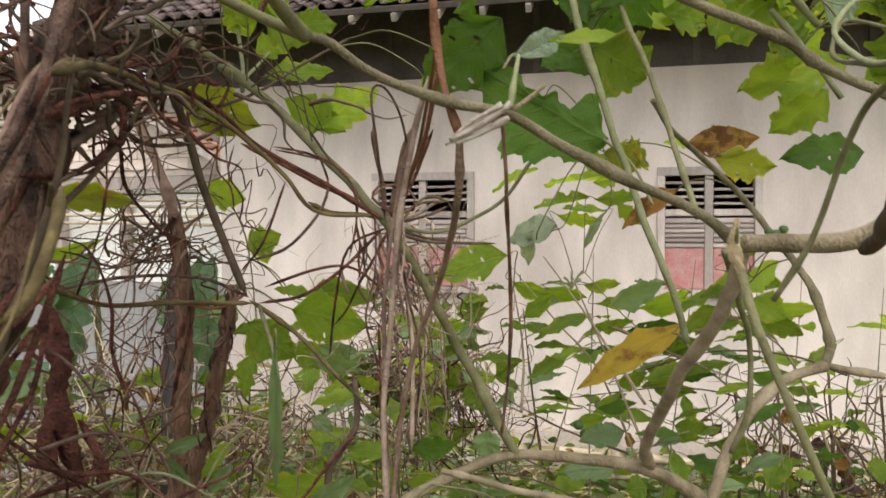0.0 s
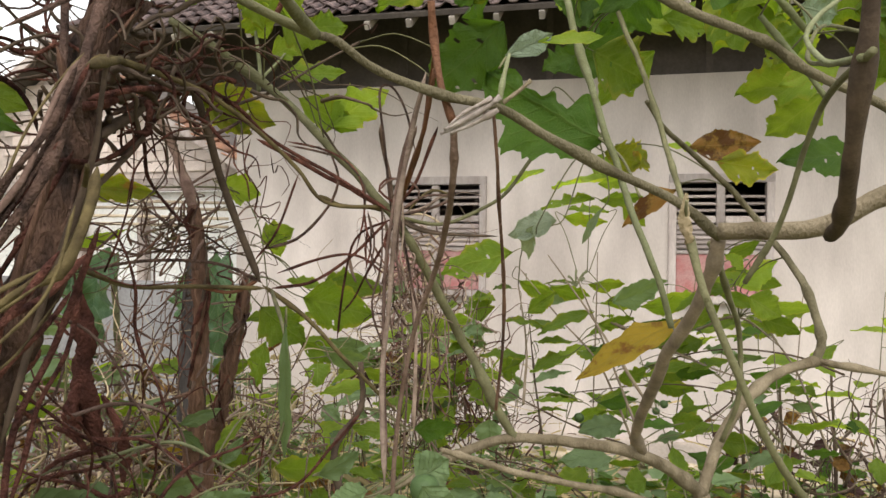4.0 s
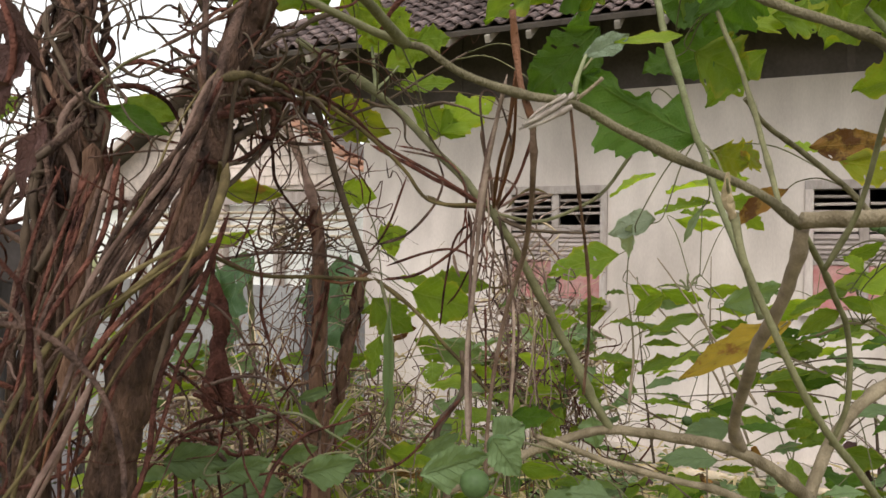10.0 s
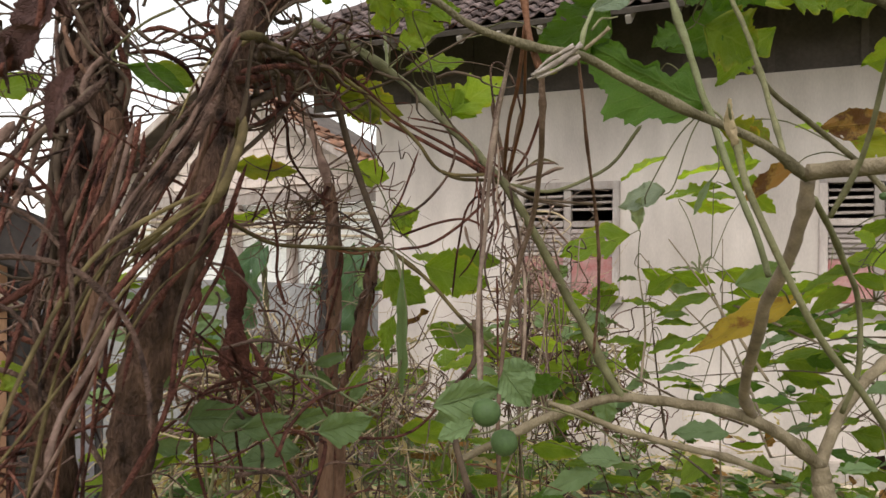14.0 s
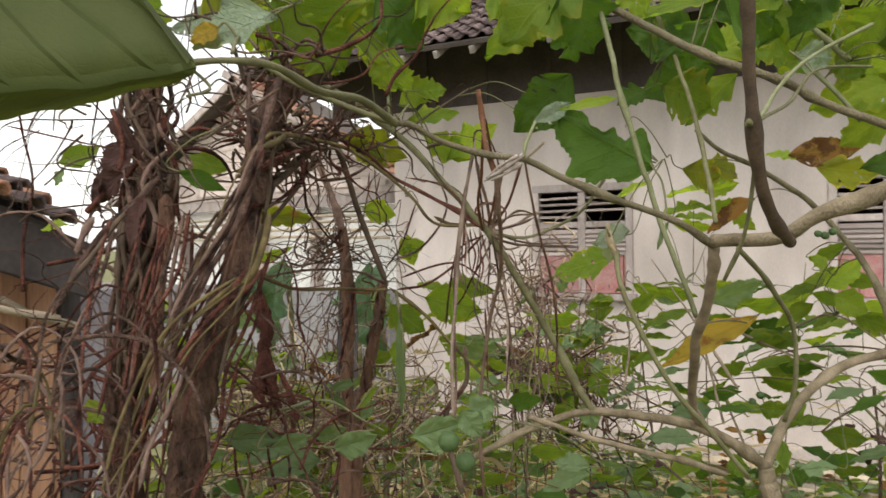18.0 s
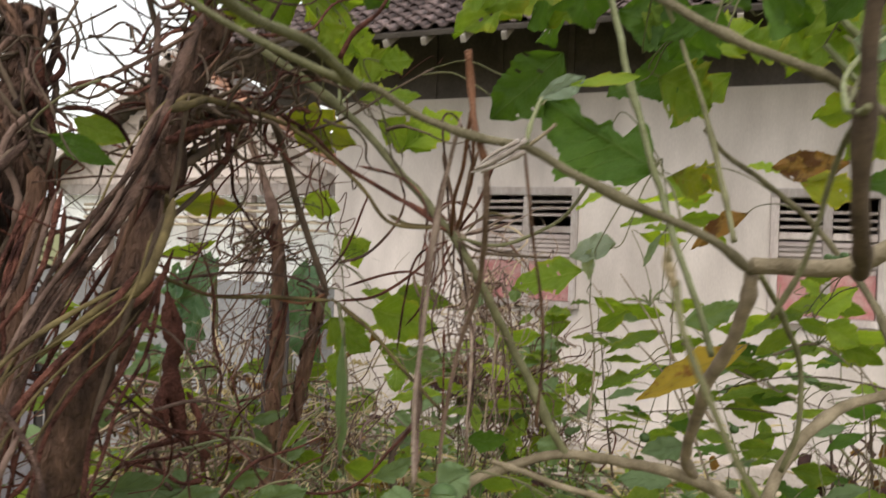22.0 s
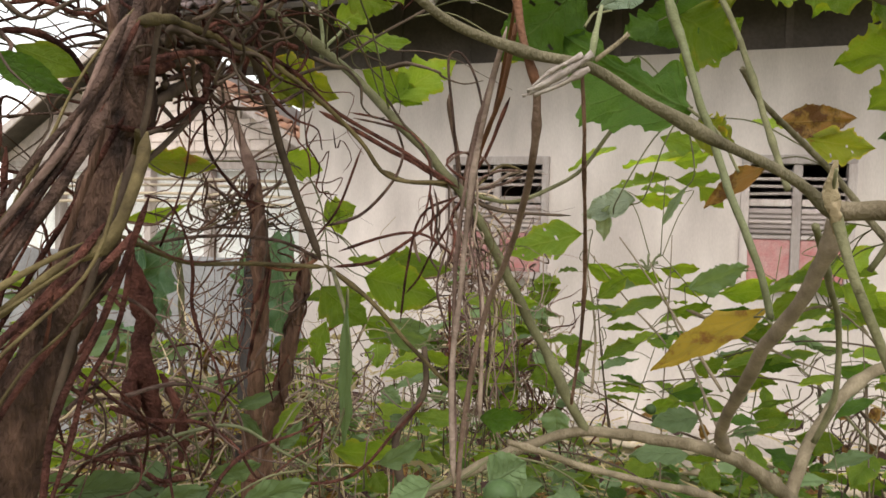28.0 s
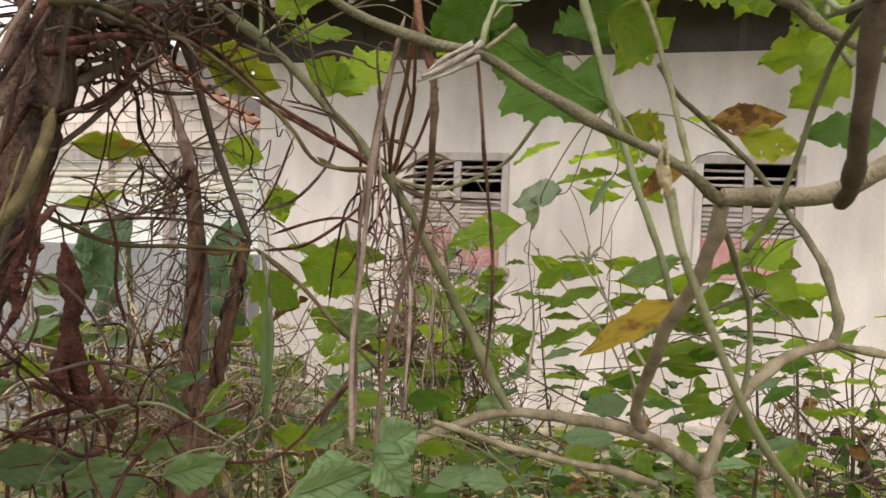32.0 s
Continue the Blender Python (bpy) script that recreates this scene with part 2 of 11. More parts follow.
M = {
    "plaster": mat("limewashed_plaster", (0.655, 0.575, 0.525), (0.445, 0.385, 0.347), 0.95, 2.2, 70.0, 0.2, 0.1, stretch=(1.3, 1.0, 0.45), vary=0.0, speck=0.12),
    "plinth": mat("stained_plinth", (0.50, 0.43, 0.38), (0.36, 0.31, 0.27), 0.95, 3.0, 40.0, 0.3, 0.1, vary=0.1),
    "white_brick": mat("whitewashed_brick", (0.70, 0.60, 0.55), (0.58, 0.48, 0.43), 0.95, 5.0, 60.0, 0.3, 0.1, vary=0.08),
    "mortar": mat("grey_mortar", (0.50, 0.42, 0.38), None, 0.95, 6.0, 60.0, 0.3, 0.1),
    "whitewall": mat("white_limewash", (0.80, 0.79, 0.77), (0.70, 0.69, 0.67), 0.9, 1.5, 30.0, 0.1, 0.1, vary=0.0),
    "greywall": mat("grey_cement", (0.30, 0.29, 0.29), (0.20, 0.19, 0.19), 0.95, 2.5, 40.0, 0.3, 0.1),
    "frame": mat("old_cream_paint", (0.48, 0.42, 0.39), (0.33, 0.27, 0.245), 0.8, 9.0, 80.0, 0.3, stretch=(1, 1, 0.3)),
    "slat": mat("grey_bare_slat", (0.40, 0.34, 0.315), (0.26, 0.21, 0.19), 0.85, 8.0, 80.0, 0.3, stretch=(0.2, 1, 1)),
    "pink": mat("faded_red_paint", (0.36, 0.14, 0.135), (0.39, 0.24, 0.22), 0.8, 12.0, 90.0, 0.3),
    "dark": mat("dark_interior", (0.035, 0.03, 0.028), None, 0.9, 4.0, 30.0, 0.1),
    "rafter": mat("weathered_rafter", (0.42, 0.38, 0.34), (0.26, 0.22, 0.19), 0.85, 9.0, 60.0, 0.3),
    # dark enough to carry the eave shade where it covers the frieze
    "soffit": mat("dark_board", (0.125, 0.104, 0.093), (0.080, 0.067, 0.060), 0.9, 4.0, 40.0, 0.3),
    "tile": mat("weathered_clay_tile", (0.195, 0.143, 0.135), (0.064, 0.053, 0.053), 0.95, 14.0, 90.0, 0.7, 0.1, vary=0.45, speck=0.5),
    "tile_red": mat("orange_clay_tile", (0.42, 0.21, 0.13), (0.26, 0.17, 0.13), 0.9, 7.0, 70.0, 0.4, 0.2, vary=0.4),
    "cement_sheet": mat("pale_cement_sheet", (0.40, 0.37, 0.40), (0.26, 0.24, 0.265), 0.9, 4.0, 40.0, 0.3, 0.1),
    "tank": mat("orange_plastic", (0.62, 0.15, 0.06), None, 0.45, 3.0, 20.0, 0.05, 0.4, vary=0.0),
    "tin": mat("dark_roofing_sheet", (0.068, 0.056, 0.052), (0.040, 0.033, 0.031), 0.75, 5.0, 40.0, 0.3),
    "plank": mat("raw_plank", (0.44, 0.25, 0.155), (0.27, 0.145, 0.09), 0.85, 5.0, 60.0, 0.3, stretch=(4, 4, 0.4)),
    "bamboo": mat("dry_bamboo", (0.48, 0.40, 0.30), (0.34, 0.27, 0.19), 0.6, 9.0, 60.0, 0.2, 0.35),
    "splinter": mat("bleached_splinter", (0.43, 0.37, 0.33), (0.22, 0.175, 0.15), 0.85, 60.0, 400.0, 0.4, 0.2, vary=0.15),
    "soil": mat("grassy_soil", (0.22, 0.19, 0.115), (0.12, 0.145, 0.055), 0.97, 3.0, 45.0, 0.6, 0.1),
    "bark": mat("grey_green_bark", (0.29, 0.235, 0.160), (0.145, 0.114, 0.072), 0.85, 34.0, 420.0, 0.5, 0.25, stretch=(1, 1, 0.5), vary=0.12),
    "bark_olive": mat("olive_bark", (0.205, 0.175, 0.112), (0.095, 0.08, 0.048), 0.85, 34.0, 420.0, 0.5, 0.25, stretch=(1, 1, 0.5), vary=0.08),
    "straw": mat("dry_straw", (0.48, 0.39, 0.25), (0.32, 0.24, 0.15), 0.9, 40.0, 350.0, 0.3, 0.2, vary=0.3),
    "bark_mid": mat("ruddy_bark", (0.27, 0.21, 0.15), (0.15, 0.115, 0.082), 0.85, 40.0, 420.0, 0.2, 0.25, vary=0.12),
    "bark_dark": mat("brown_bark", (0.12, 0.085, 0.06), (0.055, 0.039, 0.029), 0.85, 40.0, 420.0, 0.2, 0.25, vary=0.12),
    "stem_green": mat("green_stem", (0.168, 0.158, 0.082), (0.10, 0.094, 0.047), 0.65, 45.0, 380.0, 0.25, 0.35, vary=0.15),
    "stem_pale": mat("pale_downy_stem", (0.21, 0.22, 0.125), (0.145, 0.15, 0.075), 0.8, 45.0, 380.0, 0.25, 0.2, vary=0.12),
    "post": mat("old_post_bark", (0.172, 0.100, 0.071), (0.028, 0.019, 0.016), 0.92, 45.0, 260.0, 1.2, 0.2, stretch=(1, 1, 0.32), vary=0.15, speck=0.5),
    "post_brown": mat("brown_dead_trunk", (0.22, 0.125, 0.085), (0.070, 0.040, 0.030), 0.92, 45.0, 260.0, 0.9, 0.2, stretch=(1, 1, 0.2), vary=0.12, speck=0.4),
    "vine": mat("dead_vine", (0.170, 0.070, 0.051), (0.036, 0.017, 0.015), 0.9, 55.0, 420.0, 0.8, 0.1, vary=0.45, speck=0.5),
    "vine_grey": mat("grey_dead_vine", (0.188, 0.116, 0.090), (0.040, 0.026, 0.022), 0.9, 55.0, 420.0, 0.8, 0.2, vary=0.3),
    "vine_olive": mat("olive_vine", (0.150, 0.115, 0.052), (0.060, 0.044, 0.022), 0.8, 40.0, 350.0, 0.3, 0.25, vary=0.25),
    "vine_pink": mat("bleached_vine", (0.225, 0.150, 0.122), (0.085, 0.052, 0.042), 0.9, 40.0, 350.0, 0.4, 0.2, vary=0.25),
    "vine_pale": mat("pale_dry_vine", (0.36, 0.27, 0.215), (0.17, 0.12, 0.095), 0.9, 40.0, 350.0, 0.4, 0.2, vary=0.25),
    "vine_brown": mat("dusty_brown_cane", (0.235, 0.160, 0.125), (0.125, 0.080, 0.058), 0.9, 40.0, 350.0, 0.4, 0.2, vary=0.1),
    "rust": mat("rusty_dry_stem", (0.20, 0.085, 0.045), (0.13, 0.07, 0.045), 0.85, 30.0, 300.0, 0.4, 0.2, vary=0.15),
    "fruit": mat("green_berry", (0.062, 0.100, 0.036), (0.046, 0.075, 0.026), 0.5, 60.0, 400.0, 0.08, 0.4, vary=0.12),
    "dead_leaf": mat("withered_leaf", (0.15, 0.060, 0.043), (0.055, 0.024, 0.02), 0.9, 30.0, 240.0, 0.6, 0.15, vary=0.25),
    "old_wood": mat("grey_board", (0.095, 0.083, 0.08), (0.04, 0.035, 0.034), 0.9, 8.0, 90.0, 0.5, stretch=(3, 3, 0.4)),
    "leaf": leaf_mat("green_leaf", (0.106, 0.166, 0.018), (0.135, 0.196, 0.023), (0.185, 0.24, 0.055), rim=0.35),
    "leaf_dark": leaf_mat("dark_green_leaf", (0.050, 0.102, 0.014), (0.066, 0.126, 0.018), (0.09, 0.135, 0.04), through=0.4),
    "leaf_light": leaf_mat("young_leaf", (0.160, 0.232, 0.026), (0.200, 0.272, 0.034), (0.25, 0.30, 0.07), (0.20, 0.20, 0.03), 0.78, 0.5, rim=0.35),
    "leaf_pale": leaf_mat("pale_underside", (0.20, 0.25, 0.17), (0.15, 0.20, 0.13), (0.25, 0.29, 0.2), through=0.2, rough=0.8),
    "leaf_silver": leaf_mat("silvery_underside", (0.31, 0.36, 0.27), (0.25, 0.30, 0.215), (0.36, 0.40, 0.31), through=0.2, rough=0.8),
    "leaf_blue": leaf_mat("dull_green_leaf", (0.115, 0.165, 0.075), (0.14, 0.195, 0.095), (0.155, 0.205, 0.10), through=0.25, rough=0.75, netting=0.06),
    "leaf_spot": leaf_mat("yellowing_leaf", (0.15, 0.165, 0.016), (0.10, 0.14, 0.016), (0.19, 0.19, 0.05), (0.17, 0.10, 0.03), 0.70, 0.5, rim=0.9),
    "leaf_yellow": leaf_mat("yellow_leaf", (0.34, 0.23, 0.025), (0.28, 0.20, 0.022), (0.26, 0.20, 0.05), (0.19, 0.09, 0.02), 0.70, 0.35),
    "leaf_brown": leaf_mat("browned_leaf", (0.20, 0.10, 0.028), (0.14, 0.12, 0.025), (0.17, 0.12, 0.045), (0.08, 0.035, 0.012), 0.58, 0.3),
    "leaf_dead": leaf_mat("withered_blade", (0.075, 0.038, 0.034), (0.045, 0.024, 0.023), (0.09, 0.05, 0.045), through=0.1, rough=0.9),
    "leaf_under": leaf_mat("grey_green_underside", (0.076, 0.092, 0.027), (0.060, 0.077, 0.021), (0.054, 0.071, 0.020), (0.20, 0.16, 0.04), 0.80, 0.25, 0.7, netting=0.03),
    "leaf_straw": leaf_mat("dead_grass", (0.42, 0.34, 0.20), (0.34, 0.26, 0.14), (0.46, 0.38, 0.24), through=0.25, rough=0.85),
    "taro": leaf_mat("taro_leaf", (0.060, 0.115, 0.056), (0.088, 0.150, 0.080), (0.20, 0.27, 0.19), through=0.3, rough=0.5),
}


# ---- builders ----
def part(name, bm, material, parent=None, label="", smooth=False):
    me = bpy.data.meshes.new(name)
    if smooth:
        for f in bm.faces:
            f.smooth = True
    bm.to_mesh(me)
    bm.free()
    me.materials.append(material)
    ob = new(name, me)
    ob.parent = parent
    if label:
        ob["label"] = label
    return ob


def rooted(ob):
    """Keeps a part that was built in world places where it is under its thing."""
    if ob.parent:
        ob.matrix_parent_inverse = ob.parent.matrix_world.inverted()
    return ob


def shared(name, me, parent, m, label=""):
    """One more object on a mesh that alike pieces share."""
    ob = new(name, me)
    ob.parent = parent
    ob.matrix_basis = m
    if label:
        ob["label"] = label
    return ob


def thing(name, label, category, at=(0, 0, 0), group="", kind=""):
    ob = new(name)
    ob.location = at
    ob.empty_display_size = 0.05
    bpy.context.view_layer.update()
    return tagged(ob, label, category, group, kind)


def box(bm, x0, x1, y0, y1, z0, z1, bevel=0.0):
    r = bmesh.ops.create_cube(bm, size=1, matrix=Matrix.Translation(((x0 + x1) / 2, (y0 + y1) / 2, (z0 + z1) / 2)) @ Matrix.Diagonal((x1 - x0, y1 - y0, z1 - z0, 1)))
    if bevel:
        es = list({e for v in r["verts"] for e in v.link_edges})
        bmesh.ops.bevel(bm, geom=es, offset=bevel, segments=2, affect="EDGES")


def boxed(name, dims, material, parent=None, label="", bevel=0.004):
    bm = bmesh.new()
    box(bm, *dims, bevel=bevel)
    return part(name, bm, material, parent, label)


def spline(pts, n):
    """n points along a smooth line through the given ones."""
    p = [Vector(q) for q in pts]
    p = [p[0] * 2 - p[1]] + p + [p[-1] * 2 - p[-2]]
    out, spans = [], len(p) - 3
    for i in range(n):
        u = i / (n - 1) * spans
        k = min(int(u), spans - 1)
        t = u - k
        a, b, c, d = p[k : k + 4]
        out.append(0.5 * ((2 * b) + (c - a) * t + (2 * a - 5 * b + 4 * c - d) * t * t + (3 * b - a - 3 * c + d) * t * t * t))
    return out


def tube(bm, line, r0, r1, sides=8, rough=0.08, knots=0, seed=0, caps=True, taper=0.0):
    """A tapering, slightly uneven stem along a line; knots: swollen nodes."""
    rnd = random.Random(seed)
    rings, n = [], len(line)
    side = None
    spots = [rnd.random() for _ in range(knots)]
    for i, p in enumerate(line):
        way = (line[min(i + 1, n - 1)] - line[max(i - 1, 0)]).normalized()
        if side is None:
            side = way.orthogonal().normalized()
        side = (side - way * side.dot(way)).normalized()
        up = way.cross(side)
        s = i / (n - 1)
        r = r0 + (r1 - r0) * s
        if taper:
            r *= min(1.0, 0.18 + s / taper, 0.12 + (1 - s) / taper)
        r *= 1 + sum(0.35 * math.exp(-(((s - k) * n / 1.1) ** 2)) for k in spots) + rnd.uniform(-rough, rough)
        rings.append([bm.verts.new(p + (side * math.cos(a) + up * math.sin(a)) * r * (1 + rnd.uniform(-rough, rough))) for a in (2 * math.pi * j / sides for j in range(sides))])
    for a, b in zip(rings, rings[1:]):
        for j in range(sides):
            bm.faces.new((a[j], a[(j + 1) % sides], b[(j + 1) % sides], b[j]))
    if caps:
        bm.faces.new(rings[0][::-1])
        bm.faces.new(rings[-1])


def stem(name, parent, pts, r0, r1, material, knots=2, label="", sides=10, rough=0.05):
    """A stem of a plant through a few points of its line, in millimetres of radius."""
    bm = bmesh.new()
    length = sum((Vector(b) - Vector(a)).length for a, b in zip(pts, pts[1:]))
    n = max(10, min(70, int(length / 0.012)))
    line, off = spline(pts, n), abs(pts[0][0]) * 31 + abs(pts[-1][2]) * 17
    for i in range(1, n - 1):
        s = i / (n - 1)
        way = 0.45 * (r0 + (r1 - r0) * s) / 1000 * min(1, 4 * s, 4 - 4 * s)
        line[i] = line[i] + way * Vector(noise.noise_vector((s * length * 22 + off, off, 1.7)))
    tube(bm, line, r0 / 1000, r1 / 1000, sides, rough, knots, len(name) + int(abs(pts[0][0]) * 997) + int(abs(pts[-1][2]) * 991), taper=0.03 if name == "vine" else 0.0)
    return rooted(part(name, bm, M[material], parent, label, True))


LOBES = {
    # half width along the blade, from the stalk to the tip
    "lobed": ((0, 0.02), (0.04, 0.36), (0.10, 0.74), (0.17, 0.96), (0.24, 0.84), (0.31, 0.70), (0.40, 0.88), (0.48, 1.0), (0.56, 0.76), (0.63, 0.56), (0.70, 0.57), (0.77, 0.55), (0.85, 0.36), (0.93, 0.17), (1, 0.0)),
    "soft": ((0, 0.03), (0.05, 0.36), (0.13, 0.76), (0.23, 1.0), (0.33, 0.93), (0.42, 0.88), (0.52, 0.93), (0.62, 0.78), (0.71, 0.66), (0.80, 0.53), (0.90, 0.29), (0.96, 0.12), (1, 0.0)),
    "ovate": ((0, 0.02), (0.06, 0.30), (0.15, 0.66), (0.28, 0.94), (0.40, 1.0), (0.52, 0.95), (0.64, 0.80), (0.76, 0.57), (0.87, 0.31), (0.95, 0.12), (1, 0.0)),
    "sliver": ((0, 0.10), (0.2, 0.16), (0.5, 0.17), (0.8, 0.10), (1, 0.0)),
    "narrow": ((0, 0.05), (0.1, 0.45), (0.25, 0.85), (0.4, 1.0), (0.6, 0.92), (0.8, 0.6), (0.92, 0.28), (1, 0.0)),
    "heart": ((0, 0.10), (0.03, 0.62), (0.10, 0.92), (0.22, 1.0), (0.36, 0.93), (0.50, 0.80), (0.64, 0.62), (0.78, 0.41), (0.90, 0.19), (1, 0.0)),
}


TORN = {
    # a huge leaf close overhead: narrow lower side, broad upper side
    "overhead": (
        ((0, 0.06), (0.02, 0.30), (0.06, 0.58), (0.13, 0.82), (0.25, 0.97), (0.5, 0.98), (0.7, 0.8), (0.88, 0.45), (1, 0.0)),
        ((0, 0.10), (0.02, 0.70), (0.06, 1.05), (0.13, 1.30), (0.25, 1.45), (0.5, 1.45), (0.7, 1.2), (0.88, 0.6), (1, 0.0)),
    ),
    # a big leaf whose two sides are lobed and eaten differently
    "ragged": (
        ((0, 0.05), (0.02, 0.42), (0.07, 0.58), (0.18, 0.70), (0.30, 0.98), (0.36, 1.0), (0.42, 0.86), (0.50, 1.16), (0.56, 1.18), (0.62, 0.76), (0.74, 0.58), (0.86, 0.52), (0.95, 0.34), (1, 0.0)),
        ((0, 0.05), (0.07, 0.40), (0.19, 0.68), (0.25, 0.60), (0.32, 0.24), (0.40, 0.32), (0.47, 0.40), (0.54, 0.13), (0.66, 0.16), (0.77, 0.34), (0.85, 0.36), (0.94, 0.22), (1, 0.0)),
    ),
}


def width_at(prof, s):
    k = next(j for j in range(len(prof) - 1) if prof[j + 1][0] >= s)
    u = (s - prof[k][0]) / (prof[k + 1][0] - prof[k][0])
    u = u * u * (3 - 2 * u) * 0.5 + u * 0.5
    return prof[k][1] + (prof[k + 1][1] - prof[k][1]) * u


def blade(bm, m, length, half, shape="lobed", curl=0.15, fold=0.12, wave=0.05, seed=0, across=5, droop=0.0, holes=0.0):
    """One leaf blade: lies along +x from its stalk, faces +z; m sets it in place. Toothed rim, quilted between the veins."""
    rnd = random.Random(seed)
    uvs = bm.loops.layers.uv.verify()
    two = TORN[shape] if shape in TORN else (LOBES[shape], LOBES[shape])
    prof = [(s, w, w) for s, w in two[0]]
    if across > 1:
        steps = 40 if shape in TORN else 34 if half > 0.03 else 24
        prof = [(i / steps, width_at(two[0], i / steps), width_at(two[1], i / steps)) for i in range(steps + 1)]
    ph, ph2 = rnd.uniform(0, 6), rnd.uniform(0, 6)
    rows = []
    off = Vector((rnd.uniform(0, 50), rnd.uniform(0, 50), 0))
    asym, sweep = rnd.uniform(-0.10, 0.10), rnd.uniform(-0.10, 0.10)
    teeth = 0.05 if shape in ("lobed", "soft", "ovate", "ragged") else 0.0
    ahead = 0.24 if shape == "lobed" else 0.12
    for i, (s, w_one, w_two) in enumerate(prof):
        row = []
        for j in range(-across, across + 1):
            v = j / across
            w = w_one if v > 0 else w_two
            wob = 1 + 0.12 * noise.noise((s * 5 + off.x, (1 if v > 0 else -1) * 2 + off.y, 0)) + asym * (1 if v > 0 else -1)
            if across > 1 and abs(j) == across:
                wob *= 1 + teeth * (1 if (i + (v > 0)) % 3 == 0 else -0.4) * rnd.uniform(0.5, 1.3)
            y = v * w * half * wob + sweep * length * s * s
            x = (s + ahead * abs(v) * w * (1 - s)) * length
            if shape == "heart":
                x -= 0.22 * length * abs(v) * max(0, 1 - s * 7)
            rim = abs(v) ** 1.6
            z = -curl * length * s * s + fold * abs(y) + wave * half * (math.sin(s * 17 + ph) * rim + 0.6 * math.sin(v * 5 + ph2)) - droop * abs(y) * abs(v)
            z += half * (0.12 * noise.noise((s * 7 + off.y, v * 3, off.x)) + 0.16 * rim * noise.noise((s * 11 + off.x, v * 2, off.y)))
            if across > 1:
                z += 0.05 * half * abs(math.sin(math.pi * 7 * (s - 0.275 * abs(v)))) * (1 - s) ** 0.5
            row.append((bm.verts.new(m @ Vector((x, y, z))), (s, 0.5 + 0.5 * v)))
        rows.append(row)
    for i, (a, b) in enumerate(zip(rows, rows[1:])):
        for j in range(2 * across):
            q = (a[j], a[j + 1], b[j + 1], b[j])
            if holes and 4 < i < len(rows) - 6 and rnd.random() < holes:
                continue
            f = bm.faces.new([k[0] for k in q])
            f.smooth = True
            for lp, k in zip(f.loops, q):
                lp[uvs].uv = k[1]


def leaf(parent, base, tip, half, face, material="leaf", shape="lobed", curl=0.12, fold=0.2, wave=0.10, label="", name="leaf", droop=0.0):
    """A leaf from its base to its tip, of that half width, whose upper side turns to face."""
    b, t, f = Vector(base), Vector(tip), Vector(face)
    x = (t - b).normalized()
    z = (f - x * f.dot(x)).normalized()
    y = z.cross(x)
    m = Matrix((x, y, z)).transposed().to_4x4()
    m.translation = b
    bm = bmesh.new()
    blade(bm, m, (t - b).length, half, shape, curl, fold, wave, int(abs(b.x * 7919 + b.z * 1009)) + 1, droop=droop, holes=0.012 if 0.035 < half and shape not in ("overhead", "ragged") else 0.0)
    return rooted(part(name, bm, M[material], parent, label))


def berry(parent, at, r, material="fruit", name="berry"):
    bm = bmesh.new()
    bmesh.ops.create_icosphere(bm, subdivisions=3, radius=r, matrix=Matrix.Translation(at))
    for v in bm.verts:
        d = v.co - Vector(at)
        v.co = Vector(at) + d * (1 + 0.05 * noise.noise(d * 90)) * (0.93 if d.z > r * 0.8 else 1)
    return rooted(part(name, bm, M[material], parent, smooth=True))


def crumple(name, parent, pts, radii, material, seed, label=""):
    """A dry leaf rolled and shrivelled along a line: an uneven, flattened, creased body."""
    line = spline(pts, 46)
    bm = bmesh.new()
    rnd = random.Random(seed)
    rings, sides = [], 16
    for i, p in enumerate(line):
        s = i / 45 * (len(radii) - 1)
        k = min(int(s), len(radii) - 2)
        r = radii[k] + (radii[k + 1] - radii[k]) * (s - k)
        ring = []
        for j in range(sides):
            a = 2 * math.pi * j / sides + i * 0.06
            d = Vector((math.cos(a), 0.55 * math.sin(a), 0))
            w = 1 + 0.7 * noise.noise(Vector((d.x * 2.2, d.y * 2.2 + seed, i * 0.16))) + 0.35 * noise.noise(Vector((d.x * 5, d.y * 5, i * 0.5 + seed)))
            ring.append(bm.verts.new(p + d * r * max(0.25, w) + Vector((0, 0, 0.25 * r * noise.noise(Vector((j * 0.9, i * 0.3, seed)))))))
        rings.append(ring)
    for a, b in zip(rings, rings[1:]):
        for j in range(sides):
            bm.faces.new((a[j], a[(j + 1) % sides], b[(j + 1) % sides], b[j]))
    bm.faces.new(rings[0][::-1])
    bm.faces.new(rings[-1])
    return rooted(part(name, bm, M[material], parent, label, True))


def stalk(parent, a, m, b):
    """A thin leaf stalk from a branch to the foot of a blade."""
    bm = bmesh.new()
    a, m, b = Vector(a), Vector(m), Vector(b)
    sag = Vector((0, 0, 0.10 * (b - a).length))
    tube(bm, spline([a, a.lerp(m, 0.5) + sag, m, b], 14), 0.0013, 0.0009, 6, 0.05)
    return rooted(part("leaf_stalk", bm, M["stem_green"], parent, smooth=True))


# ---- the ground ----
def ground_height(x, y):
    near = min(1.0, max(0.0, (math.hypot(x, y - 3) - 2) / 30))
    return 0.06 * noise.noise((x * 0.6, y * 0.6, 3)) + 0.02 * noise.noise((x * 3, y * 3, 7)) - 0.02 - 0.3 * near


